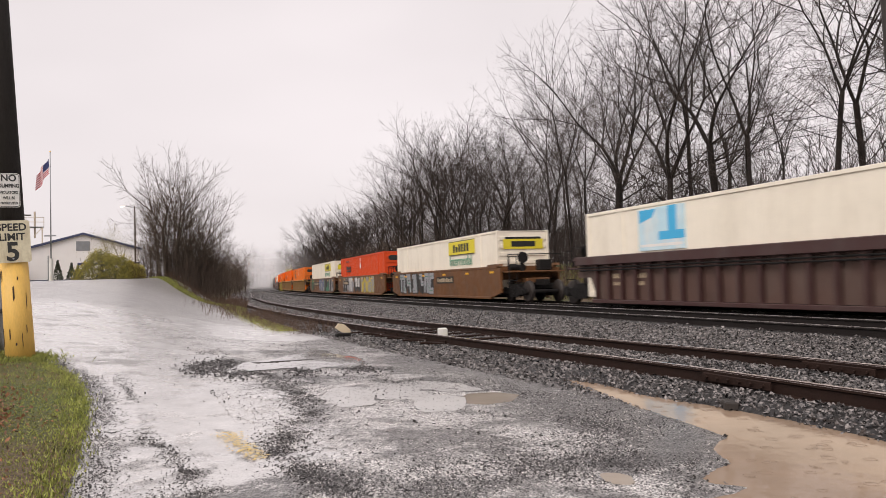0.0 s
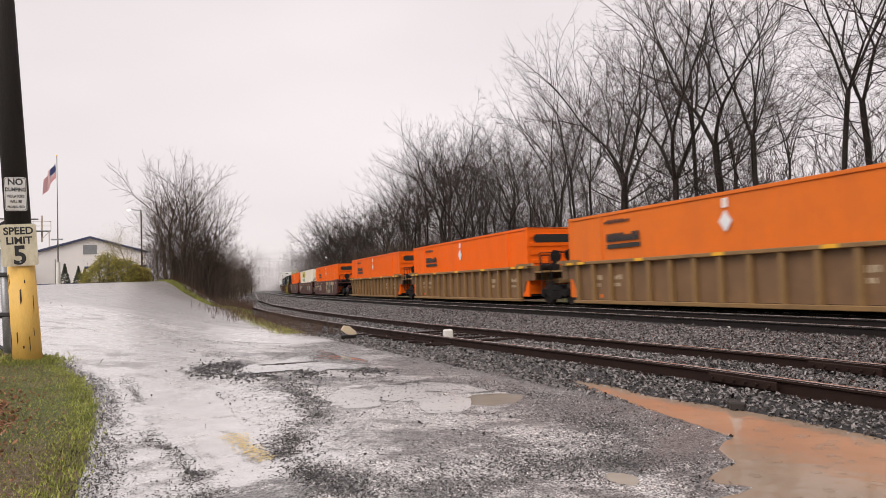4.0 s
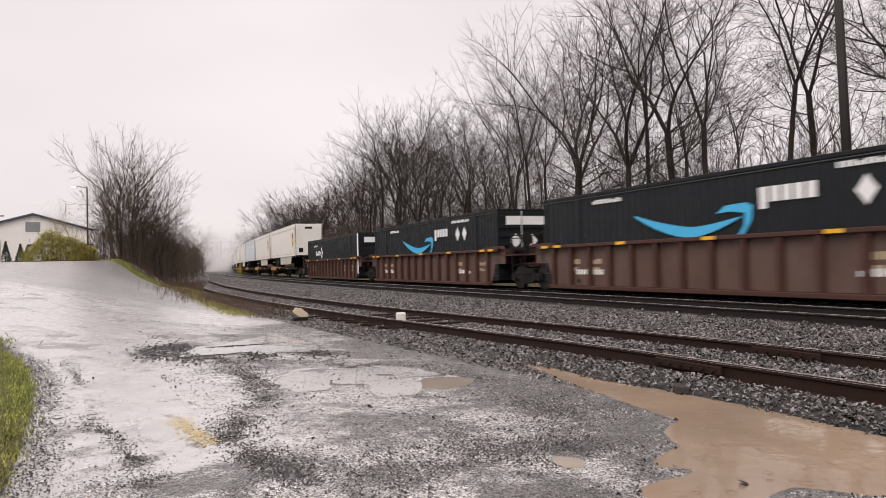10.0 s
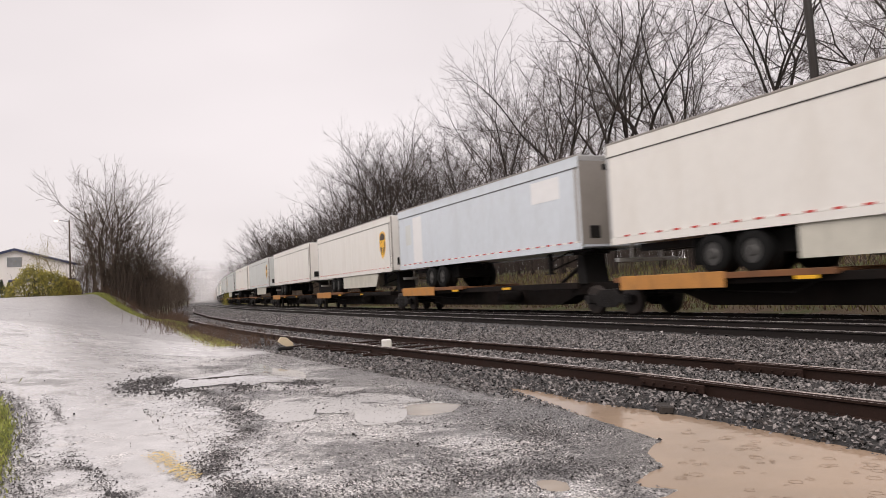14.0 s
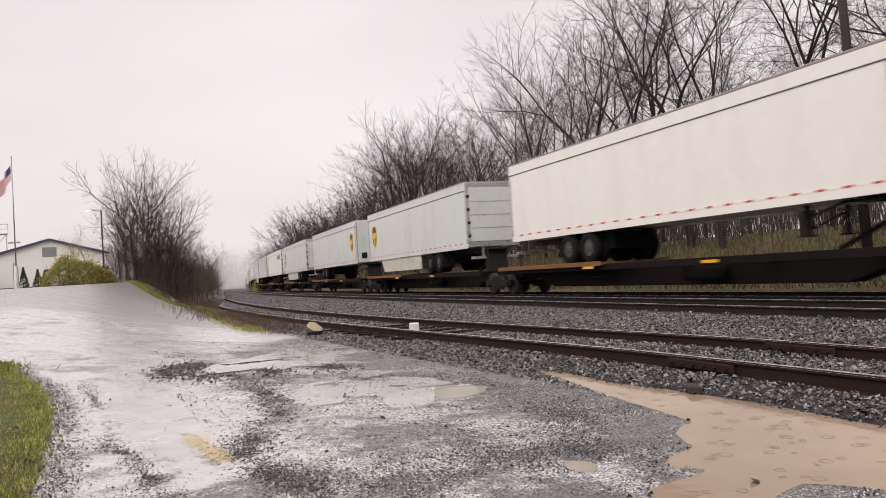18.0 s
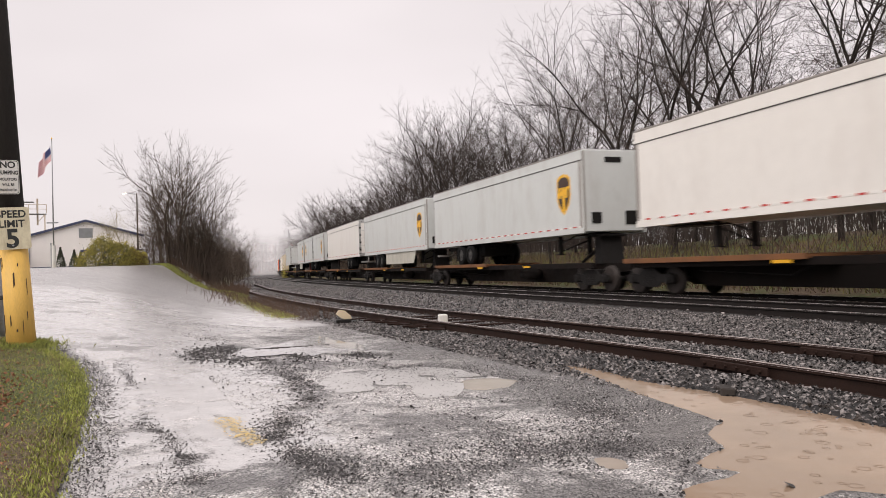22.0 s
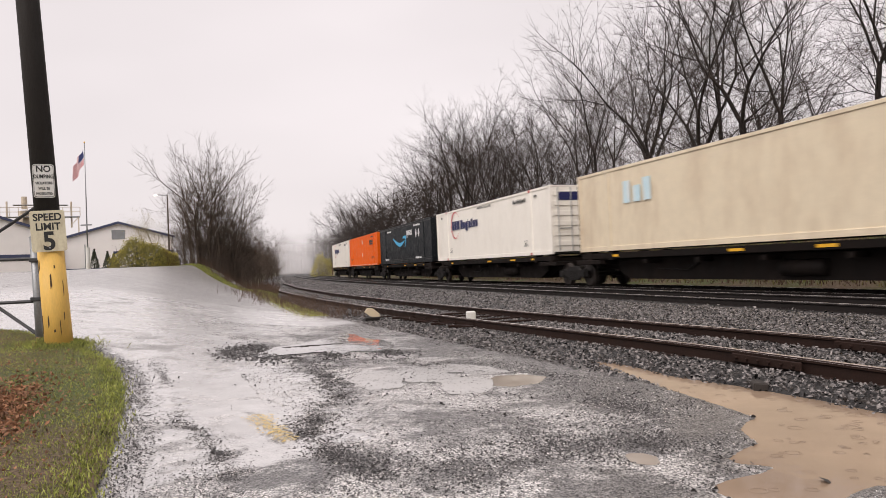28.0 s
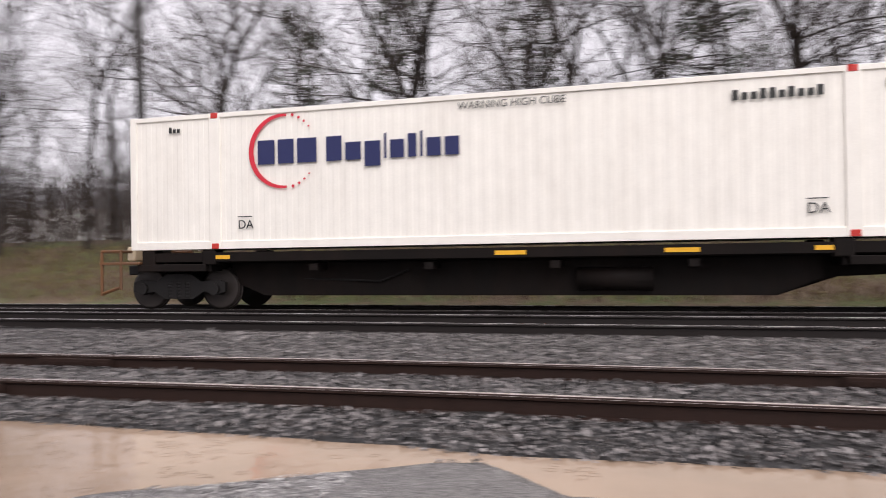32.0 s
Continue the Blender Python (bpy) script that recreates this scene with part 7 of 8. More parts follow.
PT = tree("budding_tree", "small pale budding tree behind the bush", 61, 4.8, .045, .55, .008, 2, .06, .2, stems=3, lean=.3, bark="pale_twig", twig="pale_twig", group="trees by the lot")
x, y = polar(-24.2, 64)
PT.matrix_basis = pose(x, y, ground_z(*to_sd(x, y)))
leaf_cloud("blossom", "", "", 63, 1500, lambda rn, n: np.column_stack([rn.normal(0, .85, n), rn.normal(0, .85, n), 3.0 + rn.normal(0, .75, n)]), (.02, .05), M["pale_twig"], parent=PT)
WT = tree("budding_tree", "small white-blossoming tree beside the far track", 62, 4.0, .04, .55, .008, 2, .06, .2, stems=3, lean=.3, bark="pale_twig", twig="pale_twig", group="trees by the line")
x, y, z = stand(95, 24.5 + bend(95))
WT.matrix_basis = pose(x, y, z)

for az, hh in ((-27.55, .95), (-26.7, .8), (-26.3, .7)):
    x, y = polar(az, 61)
    cn = empty("conifer_shrub", "small dark pointed evergreen shrub by the flagpole", "shrub", "evergreen shrubs", m=pose(x, y, ground_z(*to_sd(x, y))))
    part("trunk", MB().tube((0, 0, -.05), (0, 0, hh * .4), .04, n=6), M["bark"], cn)

    def cone(rgn, n, hh=hh):
        t = rgn.uniform(0, 1, n)
        a = rgn.uniform(0, 2 * math.pi, n)
        rr = (1 - t) * .42 * rgn.uniform(.6, 1, n)
        return np.column_stack([rr * np.cos(a), rr * np.sin(a), .08 + t * hh * 1.5])
    leaf_cloud("foliage", "", "", int(hh * 100), 700, cone, (.04, .1), M["needle"], parent=cn)


# added upright veils that imitate haze between the woods where the line curves away
for ss, d0, d1, hh, dens in ((185, 4, 26, 13, .2), (260, 1, 32, 16, .32), (335, -2, 38, 20, .45), (430, -5, 46, 26, .75)):
    b = bend(ss)
    mb = MB()
    n = 24
    for i in range(n + 1):
        d = d0 + (d1 - d0) * i / n
        mb.v += [(d - d0, 0, 0), (d - d0, .4 * math.sin(i), hh)]
    mb.f = [(2 * i, 2 * i + 2, 2 * i + 3, 2 * i + 1) for i in range(n)]
    ob = tagged(part("mist", mb, haze_material(dens)), "pale see-through veil standing in for haze over the far line", "mist", kind="stuff")
    x, y, z = at(ss, b + d0, 0)
    ob.matrix_basis = pose(x, y, -1.0, 0, 0, 20.488)

# ================= grass =================
def blades(name, label, seed, count, place, h, material, w=.006):
    rg = np.random.default_rng(seed)
    P = place(rg, count)
    n = len(P)
    a = rg.uniform(0, 2 * math.pi, n)
    side = np.column_stack([np.cos(a), np.sin(a), 0 * a]) * w
    lean = np.column_stack([rg.normal(0, .35, n), rg.normal(0, .35, n), 0 * a])
    hh = rg.uniform(.4, 1, (n, 1)) * h
    upv = np.array([[0, 0, 1.0]])
    v = np.stack([P - side, P + side, P + upv * hh * .6 + lean * hh * .4 + side * .6, P + upv * hh * .95 + lean * hh], 1).reshape(-1, 3)
    mb = MB()
    mb.v = [tuple(q) for q in v]
    mb.f = [(4 * i, 4 * i + 1, 4 * i + 2, 4 * i + 3) for i in range(n)]
    return tagged(part(name, mb, material), label, "grass", kind="stuff")


def verge_edge(s):
    return lerp(s, [-3, 3, 4.7, 6, 7.7, 9.4, 11.1, 12.5, 13.6], [-.75, -.62, -.6, -.63, -.73, -1.03, -1.62, -2.6, -4.2])


def verge_place(rg, n, pad=0.0):
    s = rg.uniform(-2, 13.4, n)
    d = np.array([verge_edge(a) for a in s]) + pad - np.abs(rg.normal(0, 2.1, n))
    d += rg.normal(0, .05, n)
    keep = d > -8
    s, d = s[keep], d[keep]
    z = np.array([ground_z(a, q) + .03 for a, q in zip(s, d)])
    return np.column_stack([s * UX + d * NX, s * UY + d * NY, z])


sheet("verge", M["earth"], steps((-3, 13.4, 66)), lambda s: [-9, -7, -5] + [-4.4 + (verge_edge(s) + .05 * noise.noise((s * 1.7, 0, 0)) + 4.4) * k / 12 for k in range(13)] if verge_edge(s) > -4.3 else [-9 + (verge_edge(s) + 9) * k / 15 for k in range(16)],
      lambda s, d: ground_z(s, d) + .035 * sm((verge_edge(s) + .1 - d) / .3) + .012, "grassy verge with dead leaves round a pole", "verge")
blades("grass", "wet green grass on the verge", 21, 125000, verge_place, .042, M["grass"], .005)
blades("grass", "dead tan grass tufts on the verge", 22, 20000, lambda rg, n: verge_place(rg, n, -.1), .036, M["deadgrass"], .004)


def mud_place(rg, n):
    s = rg.uniform(2, 11.5, n)
    d = np.array([verge_edge(a) for a in s]) + .1 + rg.normal(0, .1, n)
    z = np.array([ground_z(a, q) for a, q in zip(s, d)])
    return np.column_stack([s * UX + d * NX, s * UY + d * NY, z + .006])


stones("gravel", 11000, mud_place, (.003, .008), M["pebble"], "dark muddy grit along the grass edge", "gravel", 29)


def around_pole(rg, n):
    p = np.array([polar(-30.0, 11.05)])
    q = p + rg.normal(0, .2, (n, 2))
    z = np.array([ground_z(*to_sd(a, b)) + .03 for a, b in q])
    return np.column_stack([q, z])


blades("grass", "longer dead grass round the pole foot", 23, 3200, around_pole, .085, M["grass"], .004)


def leaves_place(rg, n):
    s = rg.normal(6.3, .75, n)
    d = -1.6 - np.abs(rg.normal(0, .5, n)) + rg.normal(.15, .15, n)
    z = np.array([ground_z(a, q) + .085 for a, q in zip(s, d)])
    return np.column_stack([s * UX + d * NX, s * UY + d * NY, z + rg.uniform(0, .03, n)])


leaf_cloud("dead_leaves", "brown dead leaves lying on the grass", "leaves", 24, 7000, leaves_place, (.012, .03), M["deadleaf"], kind="stuff")


leaf_cloud("dead_leaves", "scattered brown leaves over the verge", "leaves", 39, 2600, lambda rg, n: verge_place(rg, n, -.25) + np.array([0, 0, .045]), (.008, .022), M["deadleaf"], kind="stuff")


def strip_place(rg, n):
    s = rg.uniform(19, 62, n)
    e = np.array([edge(a) for a in s])
    d = e - .05 - np.abs(rg.normal(0, .28, n))
    z = np.array([ground_z(a, q) + .02 for a, q in zip(s, d)])
    return np.column_stack([s * UX + d * NX, s * UY + d * NY, z])


LOT_EDGE = ((64, -5.5), (58, -1.9), (54, -.56), (51.6, .48), (50.0, 1.64), (46.8, 3.3), (40, 3.3), (34, 3.2))


def rim_spot(u, off):
    """a place along the grassy rim where the lot ends"""
    k = min(int(u * (len(LOT_EDGE) - 1)), len(LOT_EDGE) - 2)
    f = u * (len(LOT_EDGE) - 1) - k
    (a, b), (c, d) = LOT_EDGE[k], LOT_EDGE[k + 1]
    return a + (c - a) * f + off, b + (d - b) * f + off * .12


def rim_place(rg, n):
    q = np.array([rim_spot(u, o) for u, o in zip(rg.uniform(0, 1, n), np.abs(rg.normal(0, 1.3, n)))])
    z = np.array([ground_z(a, b) - (.08 if a > 56 else -.01) for a, b in q])
    return np.column_stack([q[:, 0] * UX + q[:, 1] * NX, q[:, 0] * UY + q[:, 1] * NY, z])


blades("grass", "yellow-green grass on the rim of the lot", 35, 24000, rim_place, .14, M["grass"], .012)
blades("grass", "dead brown grass on the rim of the lot", 36, 4000, rim_place, .14, M["thorn"], .01)
thicket("brush", "brown weeds behind the grassy rim of the lot", 37, 900, lambda rg: rim_spot(rg.random(), 1.6 + abs(rg.gauss(0, 2))), .7, M["thorn"], .009, 5)
blades("grass", "bright wet grass strip between the lot and the siding", 25, 16000, strip_place, .045, M["grass"], .014)
blades("grass", "tan dead grass on the slope by the siding", 26, 4500, strip_place, .07, M["deadgrass"], .01)


def bank_place(rg, n):
    s = rg.uniform(-14, 70, n)
    d = rg.uniform(19.3, 30, n) + np.array([bend(a) for a in s])
    z = np.array([ground_z(a, q) for a, q in zip(s, d)])
    return np.column_stack([s * UX + d * NX, s * UY + d * NY, z])


blades("grass", "rough grass on the bank behind the train", 27, 9000, bank_place, .28, M["leaf"], .02)
blades("grass", "dead tan grass on the bank behind the train", 28, 22000, bank_place, .3, M["thorn"], .018)

thicket("brush", "brown and green weeds on the bank behind the train", 44, 2600, lambda rg: (lambda s: (s, rg.uniform(19.6, 27) + bend(s)))(rg.uniform(-16, 90)), .9, M["thorn"], .008, 4)
thicket("brush", "green briars on the bank behind the train", 45, 900, lambda rg: (lambda s: (s, rg.uniform(20.5, 27) + bend(s)))(rg.uniform(-16, 70)), 1.1, M["leaf"], .012, 6)

# ================= pole with signs =================
px, py = polar(-29.95, 11.05)
pz = ground_z(*to_sd(px, py))
pole = empty("utility_pole", "leaning tarred utility pole, its foot painted yellow", "pole", m=pose(px, py, pz, 0, -3.5, 0))
part("shaft", MB().tube((0, 0, 1.28), (0, 0, 9.5), .155, .125, 20), M["pole"], pole, "black tarred timber shaft", smooth=True)
part("painted_foot", MB().tube((0, 0, -.3), (0, 0, 1.29), .175, .16, 24), M["pole_yellow"], pole, "chipped yellow painted foot", smooth=True)
rgc = random.Random(5)
for k in range(11):
    a = radians(rgc.uniform(190, 350))
    zc, hh, ww = rgc.uniform(.1, 1.15), rgc.uniform(.02, .12), rgc.uniform(.003, .011)
    r = .178 - .012 * zc
    ca, sa = math.cos(a), math.sin(a)
    q = [(r * ca - sa * u, r * sa + ca * u, zc + v) for u, v in ((-ww, -hh), (ww, -hh * .6), (ww * .7, hh), (-ww * .8, hh * .8))]
    part("paint_chip", MB().add(q + [(a_ * .97, b_ * .97, c_) for a_, b_, c_ in q], [(0, 1, 2, 3), (4, 7, 6, 5), (0, 4, 5, 1), (1, 5, 6, 2), (2, 6, 7, 3), (3, 7, 4, 0)]), M["chip"], pole)
# signs face the camera


def sign(name, label, w, h, z, lines, material, border, tilt, ink):
    sg = empty(name, label, "sign", m=pose(px, py, pz, 0, -3.5, 0) @ pose(-.02, 0, z) @ pose(0, 0, 0, 0, tilt, 33.95) @ Matrix.Translation((0, -.185, 0)))
    r = .03
    pts = []
    for cx, cz, a0 in ((w / 2 - r, h / 2 - r, 0), (-w / 2 + r, h / 2 - r, 90), (-w / 2 + r, -h / 2 + r, 180), (w / 2 - r, -h / 2 + r, 270)):
        for k in range(4):
            a = radians(a0 + 30 * k)
            pts.append((cx + r * math.cos(a), cz + r * math.sin(a)))
    part("plate", MB().prism(pts, -.002, .002), material, sg)
    if border:
        o = MB()
        n = len(pts)
        A = [(x * .95, -.0032, z_ * .965) for x, z_ in pts]
        B = [(x * .91, -.0032, z_ * .935) for x, z_ in pts]
        o.add(A + B, [(k, (k + 1) % n, n + (k + 1) % n, n + k) for k in range(n)])
        part("border", o, ink, sg)
    for txt, size, zz in lines:
        me = text_mesh(txt, size, ink, "lettering", .002, "CENTER", .028)
        ob = shared("lettering", me, sg, Matrix.Translation((0, -.004, zz)) @ FRONT @ Matrix.Scale(.74 if len(txt) > 6 else .95, 4, (1, 0, 0)))
    for zz in (h / 2 - .05, -h / 2 + .05):
        part("bolt", MB().tube((0, -.008, zz), (0, .06, zz), .012, n=8), M["galv"], sg)
    return sg


sign("sign", "white no dumping sign with black letters on the pole", .25, .44, 2.2, (("NO", .115, .12), ("DUMPING", .07, .035), ("VIOLATORS", .05, -.045), ("WILL BE", .05, -.115), ("PROSECUTED", .042, -.18)), M["sign"], True, 1.5, M["letter_black"])
sign("sign", "rust-stained cream speed limit 5 sign on the pole", .41, .54, 1.54, (("SPEED", .13, .14), ("LIMIT", .13, .015), ("5", .33, -.24)), M["sign_cream"], False, 0, M["letter_black"])

# gate post and gate
gx, gy = polar(-31.05, 11.9)
gz = ground_z(*to_sd(gx, gy))
gate = empty("swing_gate", "open tubular steel gate on a grey post", "gate", m=pose(gx, gy, gz))
part("post", MB().tube((0, 0, -.3), (-.06, 0, 1.45), .055, n=14), M["galv"], gate, "galvanised gate post", smooth=True)
part("post_cap", MB().tube((-.06, 0, 1.45), (-.06, 0, 1.49), .065, .03, 14), M["galv"], gate)
for z in (.55, 1.1):
    part("hinge", MB().box(-.1, .05, -.07, .07, z, z + .06, .01), M["gatetube"], gate)
for a, b in (((-.05, 0, 1.15), (-3.6, .5, 1.2)), ((-.05, 0, .55), (-3.6, .5, .5)), ((.1, -.1, 1.9), (-1.9, .2, .85)), ((.0, 0, .05), (-1.7, .25, 1.15)), ((-3.6, .5, .1), (-3.6, .5, 1.4))):
    part("tube", MB().tube(a, b, .024, n=8), M["gatetube"], gate, "dark gate tube")

# ================= far left: warehouse, flagpole, tank =================
def gable(name, label, az0, az1, azp, dist, base_el, eave_el, peak_el, depth):
    (x0, y0), (x1, y1) = polar(az0, dist), polar(az1, dist)
    xp, yp = polar(azp, dist)
    t = ((xp - x0) * (x1 - x0) + (yp - y0) * (y1 - y0)) / ((x1 - x0) ** 2 + (y1 - y0) ** 2)
    w = math.hypot(x1 - x0, y1 - y0)
    zb, ze, zp = (EYE + dist * math.tan(radians(e)) for e in (base_el, eave_el, peak_el))
    ang = math.degrees(math.atan2(y1 - y0, x1 - x0))
    g = empty(name, label, "building", m=pose(x0, y0, zb, 0, 0, ang))
    he, hp, xp = ze - zb, zp - zb, t * w
    part("wall", MB().prism([(0, -.6), (w, -.6), (w, he), (xp, hp), (0, he)], 0, .2), M["siding"], g, "white metal siding wall")
    part("wall", MB().box(w - .2, w, .21, depth, -.6, he), M["siding"], g, "white metal siding wall")
    part("wall", MB().box(0, .2, .21, depth, -.6, he), M["siding"], g, "white metal siding wall")
    part("wall", MB().box(.21, w - .21, depth - .2, depth, -.6, he), M["siding"], g, "white metal siding wall")
    for a, b in (((-.2, he - .05), (xp, hp + .02)), ((xp, hp + .02), (w + .2, he - .05))):
        part("roof", MB().prism([a, b, (b[0], b[1] + .1), (a[0], a[1] + .1)], -.25, depth + .25), M["roof"], g)
        part("rake_trim", MB().prism([(a[0], a[1] - .12), (b[0], b[1] - .12), (b[0], b[1] + .14), (a[0], a[1] + .14)], -.3, -.26), M["trimblue"], g, "dark blue roof trim")
    seam = MB().box(-.015, .015, -.012, 0, -.5, he - .1).mesh("seam", M["siding"])
    for k in range(1, int(w / .6)):
        shared("seam", seam, g, Matrix.Translation((k * .6, 0, 0)))
    return g, w, he, hp


wh, ww, he, hp = gable("warehouse", "white metal-sided warehouse with dark blue roof trim", -29.6, -22.3, -25.94, 92, .72, 2.9, 3.95, 22)
part("band", MB().box(ww * .45, ww + .02, -.04, -.002, he * .48, he * .56), M["trimblue"], wh, "dark blue band")
part("window", MB().box(ww * .44, ww * .56, -.05, -.002, he * .95, he * 1.25, .01), M["galv"], wh, "small grey window")
for k in (.02, .2):
    part("downpipe", MB().box(ww * k, ww * k + .1, -.12, -.002, -.3, he * .8), M["galv"], wh)
part("skirting", MB().box(0, ww, -.05, -.002, -.5, .15), M["trimblue"], wh, "dark base course")
w2, ww2, he2, hp2 = gable("warehouse", "second white metal warehouse with dark blue trim beyond the gate", -46, -30.1, -38, 80, .5, 3.3, 6.0, 22)
part("band", MB().box(0, ww2, -.05, -.002, he2 * .35, he2 * .5), M["trimblue"], w2, "dark blue band")
part("skirting", MB().box(0, ww2, -.05, -.002, -.5, .2), M["trimblue"], w2, "dark blue base course")

fx, fy = polar(-27.95, 60)
fz = ground_z(*to_sd(fx, fy))
fp = empty("flagpole", "tall white flagpole with a limp flag", "flagpole", m=pose(fx, fy, fz))
ftop = EYE + 60 * math.tan(radians(9.54)) - fz
part("base", MB().tube((0, 0, -.1), (0, 0, 1.6), .16, .14, 12), M["sign"], fp, "white base sleeve")
part("shaft", MB().tube((0, 0, 1.6), (0, 0, ftop), .05, .03, 10), M["galv"], fp, smooth=True)
part("finial", MB().tube((0, 0, ftop), (0, 0, ftop + .1), .06, .02, 10), M["shield_gold"], fp)
part("cross_arm", MB().box(-.45, .35, -.05, .05, 3.2, 3.3), M["galv"], fp)
flag = empty("flag", "limp red white and blue flag on the pole", "flag", m=pose(fx, fy, fz + ftop - 1.35))
NC = 10


def fold(u, v):
    """the hanging cloth: u along the fly, v down the hoist"""
    return (-.12 - .8 * u + .06 * math.sin(u * 9 + v * 2), .1 * math.sin(u * 11) * u, .9 - v * 1.1 - u * 1.25)


for k in range(13):
    mb = MB()
    u0 = .4 if k < 7 else 0
    for j in range(NC):
        a, b = u0 + (1 - u0) * j / NC, u0 + (1 - u0) * (j + 1) / NC
        q = [fold(a, k / 13), fold(b, k / 13), fold(b, (k + 1) / 13), fold(a, (k + 1) / 13)]
        mb.add(q, [(0, 1, 2, 3)])
    part("stripe", mb, M["flagred" if k % 2 == 0 else "flagwhite"], flag)
mb = MB()
for j in range(6):
    a, b = .4 * j / 6, .4 * (j + 1) / 6
    mb.add([fold(a, 0), fold(b, 0), fold(b, 7 / 13), fold(a, 7 / 13)], [(0, 1, 2, 3)])
part("canton", mb, M["flagblue"], flag)
FLAG_BASE = flag.matrix_basis.copy()

tx, ty = polar(-31.2, 110)
tz = ground_z(*to_sd(tx, ty))
tank = empty("industrial_tank", "tan industrial tank tower with railed platforms", "tank", m=pose(tx, ty, tz - 1.3, 0, 0, 30))
part("vessel", MB().tube((0, 0, 0), (0, 0, 9.3), 1.7, 1.7, 24), M["tank"], tank, smooth=True)
part("platform", MB().box(-3.6, 5.4, -2.8, -1.2, 8.34, 8.42), M["galv"], tank)
part("platform", MB().box(-2.2, 4.0, -2.6, -1.2, 9.9, 9.96), M["galv"], tank)
for x in (-3.4, -1.2, 1.2, 3.2, 5.2):
    part("leg", MB().box(x - .07, x + .07, -2.75, -2.6, 0, 8.34), M["tank"], tank)
    part("brace", MB().tube((x - .9, -2.68, 7.2), (x, -2.68, 8.3), .05, n=6), M["tank"], tank)
for x in (-2.9, .3, 2.3, 4.4):
    part("pipe", MB().tube((x, -1.9, 7.0), (x, -1.9, 10.4), .11, n=8), M["tank"], tank)
for k in range(10):
    x = -3.6 + k
    part("rail_post", MB().tube((x, -2.8, 8.45), (x, -2.8, 9.6), .04, n=6), M["tank"], tank)
for z in (9.0, 9.6):
    part("handrail", MB().tube((-3.6, -2.8, z), (5.4, -2.8, z), .04, n=6), M["tank"], tank)
part("stack", MB().tube((-1.0, 0, 9.6), (-1.0, 0, 11.2), .35, n=12).tube((1.2, 0, 9.6), (1.2, 0, 10.6), .25, n=12), M["tank"], tank)

lx, ly = polar(-22.6, 66)
lz = ground_z(*to_sd(lx, ly))
lamp = empty("street_lamp", "lit street lamp on a timber pole by the trees", "lamp", m=pose(lx, ly, lz))
part("pole", MB().tube((0, 0, -.2), (0, 0, 6.0), .08, .05, 10), M["brushwood"], lamp)
part("arm", MB().tube((0, 0, 5.9), (-.9, 0, 6.05), .03, n=8), M["galv"], lamp)
part("lens", MB().tube((-1.15, 0, 5.98), (-.85, 0, 6.02), .06, .05, 10), M["lamp_glow"], lamp, "glowing white lens")

# ================= right side: pole, house =================
x, y, z = stand(17.2, 22.4)
rp = empty("utility_pole", "tall dark timber utility pole behind the tracks", "pole", m=pose(x, y, z, 0, -1.2, 0))
part("shaft", MB().tube((0, 0, -.3), (0, 0, 13.5), .17, .12, 14), M["pole"], rp, smooth=True)
part("cross_arm", MB().box(-1.2, 1.2, -.06, .06, 12.6, 12.75), M["pole"], rp)
for k in (-1, -.4, .4, 1):
    part("insulator", MB().tube((k, 0, 12.75), (k, 0, 12.95), .05, n=8), M["glass"], rp)

hx, hy = polar(26.8, 105)
hz = ground_z(*to_sd(hx, hy))
hs = empty("house", "white house with windows behind the trees", "house", m=pose(hx, hy, hz, 0, 0, -26))
part("wall", MB().box(-7, 9, 0, 8, -1, 4.6), M["housewall"], hs)
part("roof", MB().prism([(-7.4, 4.6), (9.4, 4.6), (8.6, 7.2), (-6.6, 7.2)], -.4, 8.4), M["roof"], hs)
for k in (-5, -2, 1.5, 5):
    wn_ = part("window", MB().box(k, k + 1.0, -.06, -.002, 1.6, 3.1), M["glass"], hs)
    part("frame", MB().box(k - .08, k + 1.08, -.09, -.062, 1.5, 1.6).box(k - .08, k + 1.08, -.09, -.062, 3.1, 3.2).box(k + .46, k + .54, -.09, -.062, 1.6, 3.1), M["sign"], wn_)

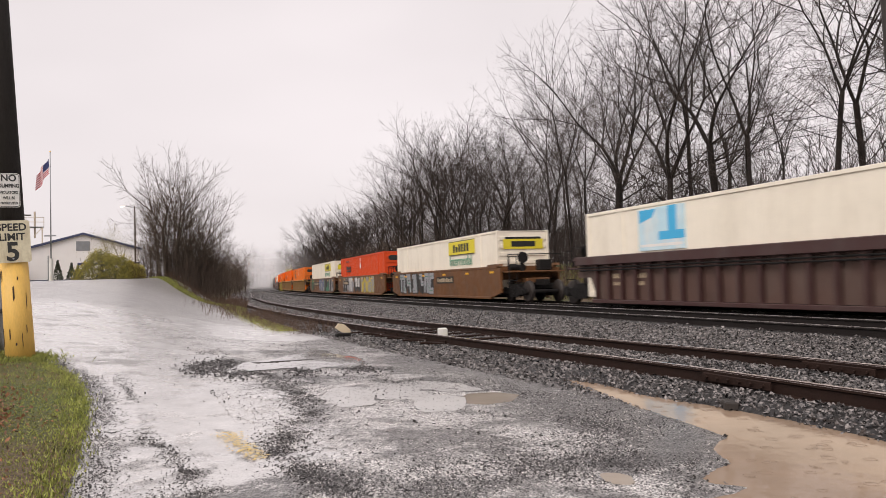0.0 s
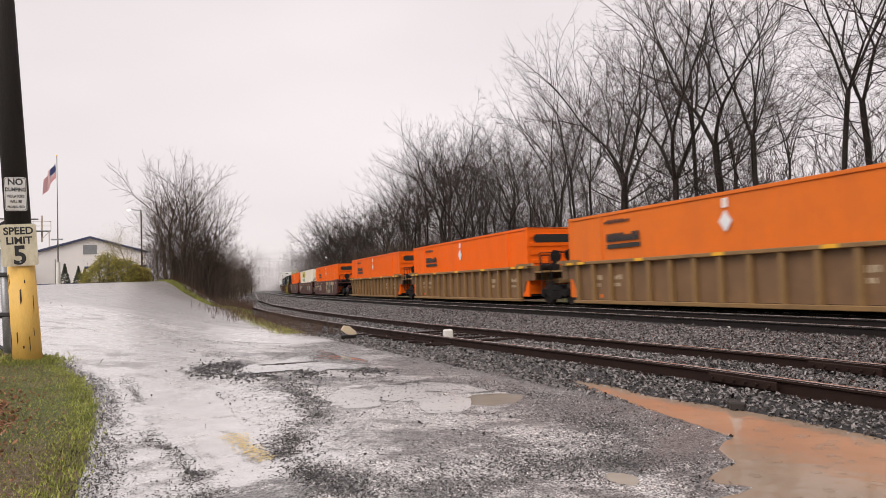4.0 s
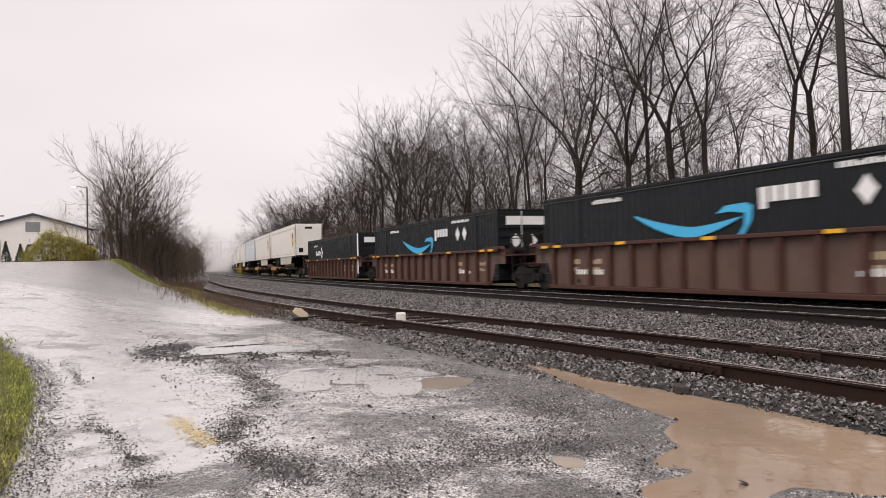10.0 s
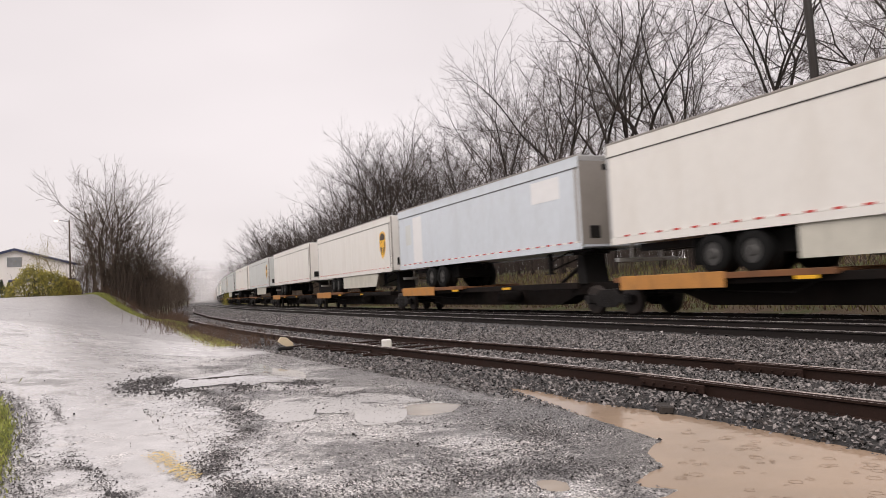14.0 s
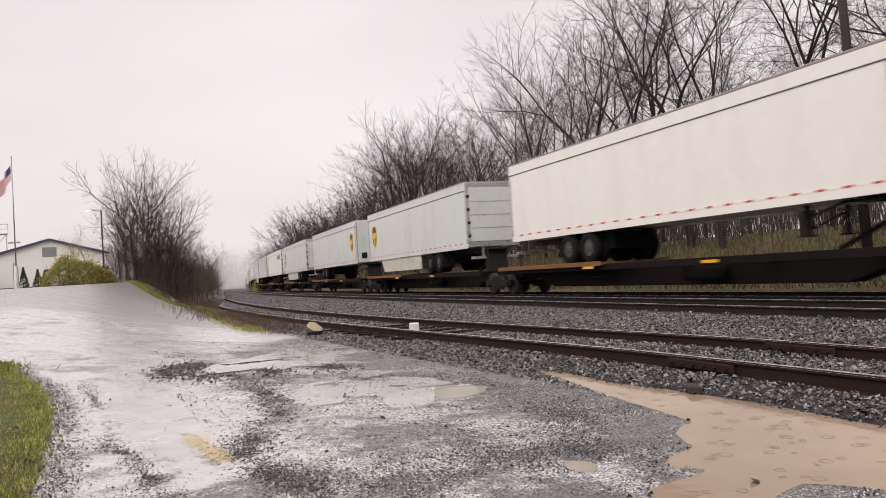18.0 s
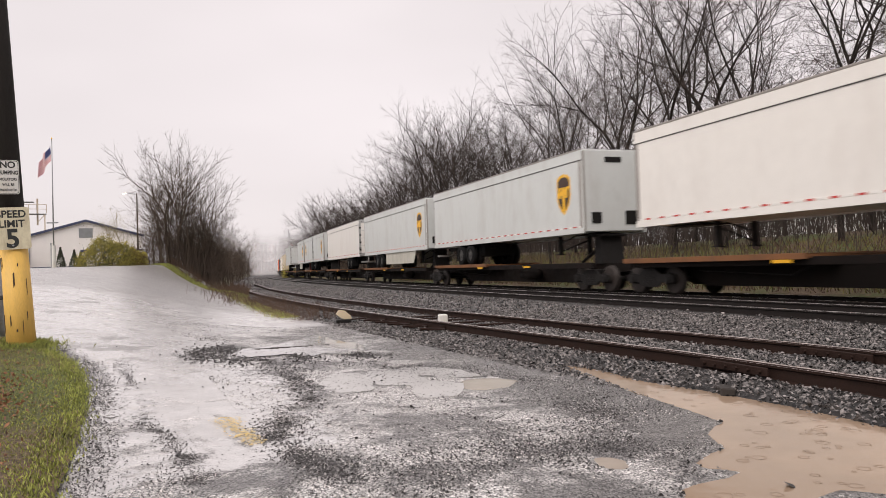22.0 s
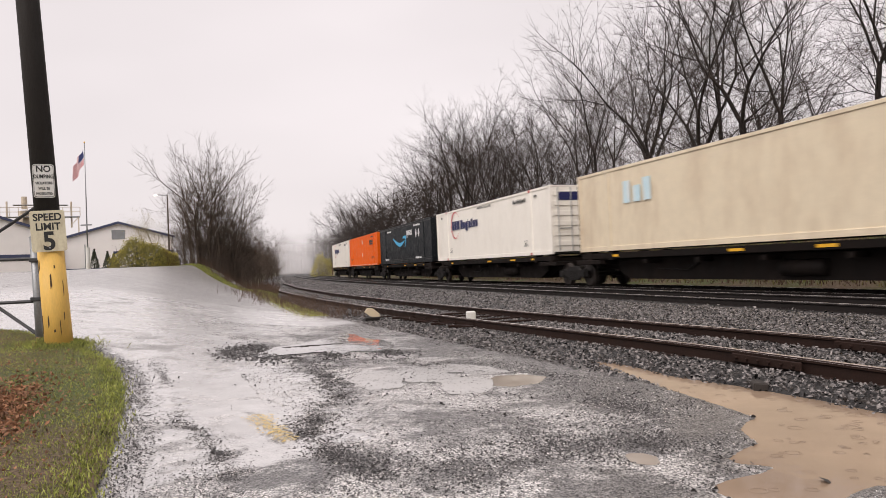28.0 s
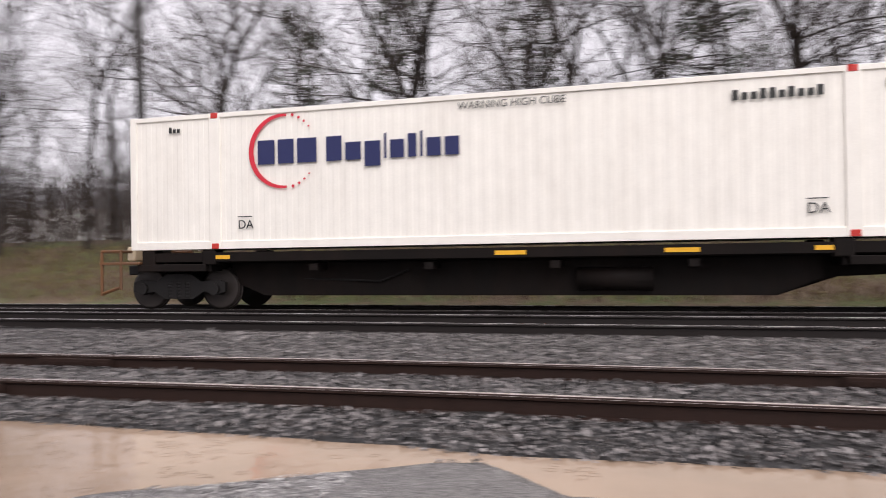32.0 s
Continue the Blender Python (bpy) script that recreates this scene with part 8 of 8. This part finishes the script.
# ================= small track things =================
x, y, z = *at(16.0, 3.55)[:2], .05
sw = empty("switch_stand", "low switch stand with a faded target blade", "switch stand", m=pose(x, y, z, 0, 0, 22))
part("foot", MB().box(-.16, .16, -.09, .09, -.02, .06, .02), M["truck"], sw)
part("target", MB().prism([(-.17, .18), (-.1, .27), (.02, .25), (.16, .13), (.17, .04), (.06, .03), (-.07, .1)], -.03, .03), M["marker"], sw, "faded yellow-white target blade")
part("lever", MB().tube((.14, -.05, .05), (.5, -.08, .06), .015, n=6), M["rail"], sw)
x, y, _ = at(13.5, 4.95)
mk = empty("track_marker", "white painted marker block between the rails", "marker", m=pose(x, y, .1, 0, 0, 10))
part("block", MB().box(-.09, .09, -.07, .07, 0, .17, .02), M["sign"], mk)
part("foot", MB().box(-.16, .16, -.1, .1, -.05, .005, .01), M["rail"], mk)
rods = empty("switch_rods", "rusty switch rods and plates between the rails", "switch rods", m=pose(0, 0, 0))
for s in (12.4, 13.2, 14.0, 14.7, 15.4):
    c = siding(s)
    p, q = at(s, c - 1.25, .1), at(s + .12, c + .6, .1)
    part("rod", MB().tube(p, q, .025, n=6), M["rail"], rods)
    x, y, _ = at(s, c - .95, 0)
    part("plate", MB().box(x - .16, x + .16, y - .1, y + .1, .075, .1), M["rail"], rods)
for s, side in ((6.0, 1), (5.85, -1), (-2.0, 1)):
    c = siding(s) + side * .7535
    j = empty("joint_bar", "bolted rusty joint bar on the siding rail", "joint bar", "joint bars", m=pose(*at(s, c - .04, RAIL0 - .12), 0, 0, math.degrees(math.atan2(UY, UX))))
    part("bar", MB().box(-.46, .46, -.0, .03, .0, .085, .008), M["rail"], j)
    for k in range(6):
        part("bolt", MB().tube((-.38 + .152 * k, .03, .042), (-.38 + .152 * k, .06, .042), .018, n=6), M["rail"], j)
x, y, _ = at(5.35, 4.62)
part_ = tagged(part("timber_block", MB().box(-.16, .16, -.06, .06, -.03, .07, .012), M["tie"]), "dark broken timber lying at the puddle edge", "timber")
part_.matrix_basis = pose(x, y, -.02, 4, 3, 80)
x, y, _ = at(3.03, 3.01)
rk = stones("rock", 1, lambda rg, n: np.array([[x, y, -.004]]), (.02, .028), M["pebble"], "small dark rock in the puddle", "rock", 9)


def flag_motion():
    rows = []
    for t in range(0, 33):
        rows.append((t, FLAG_BASE @ pose(0, 0, 0, 0, 0, 14 * math.sin(t * 1.7) + 8 * math.sin(t * .63 + 1))))
    walk(flag, rows)


def motions():
    for thing, q, z, back, half in MOVERS:
        rows = [(t, loco(q, t, z, back, half)) for t in range(0, 33)]
        walk(thing, rows)
    flag_motion()


motions()
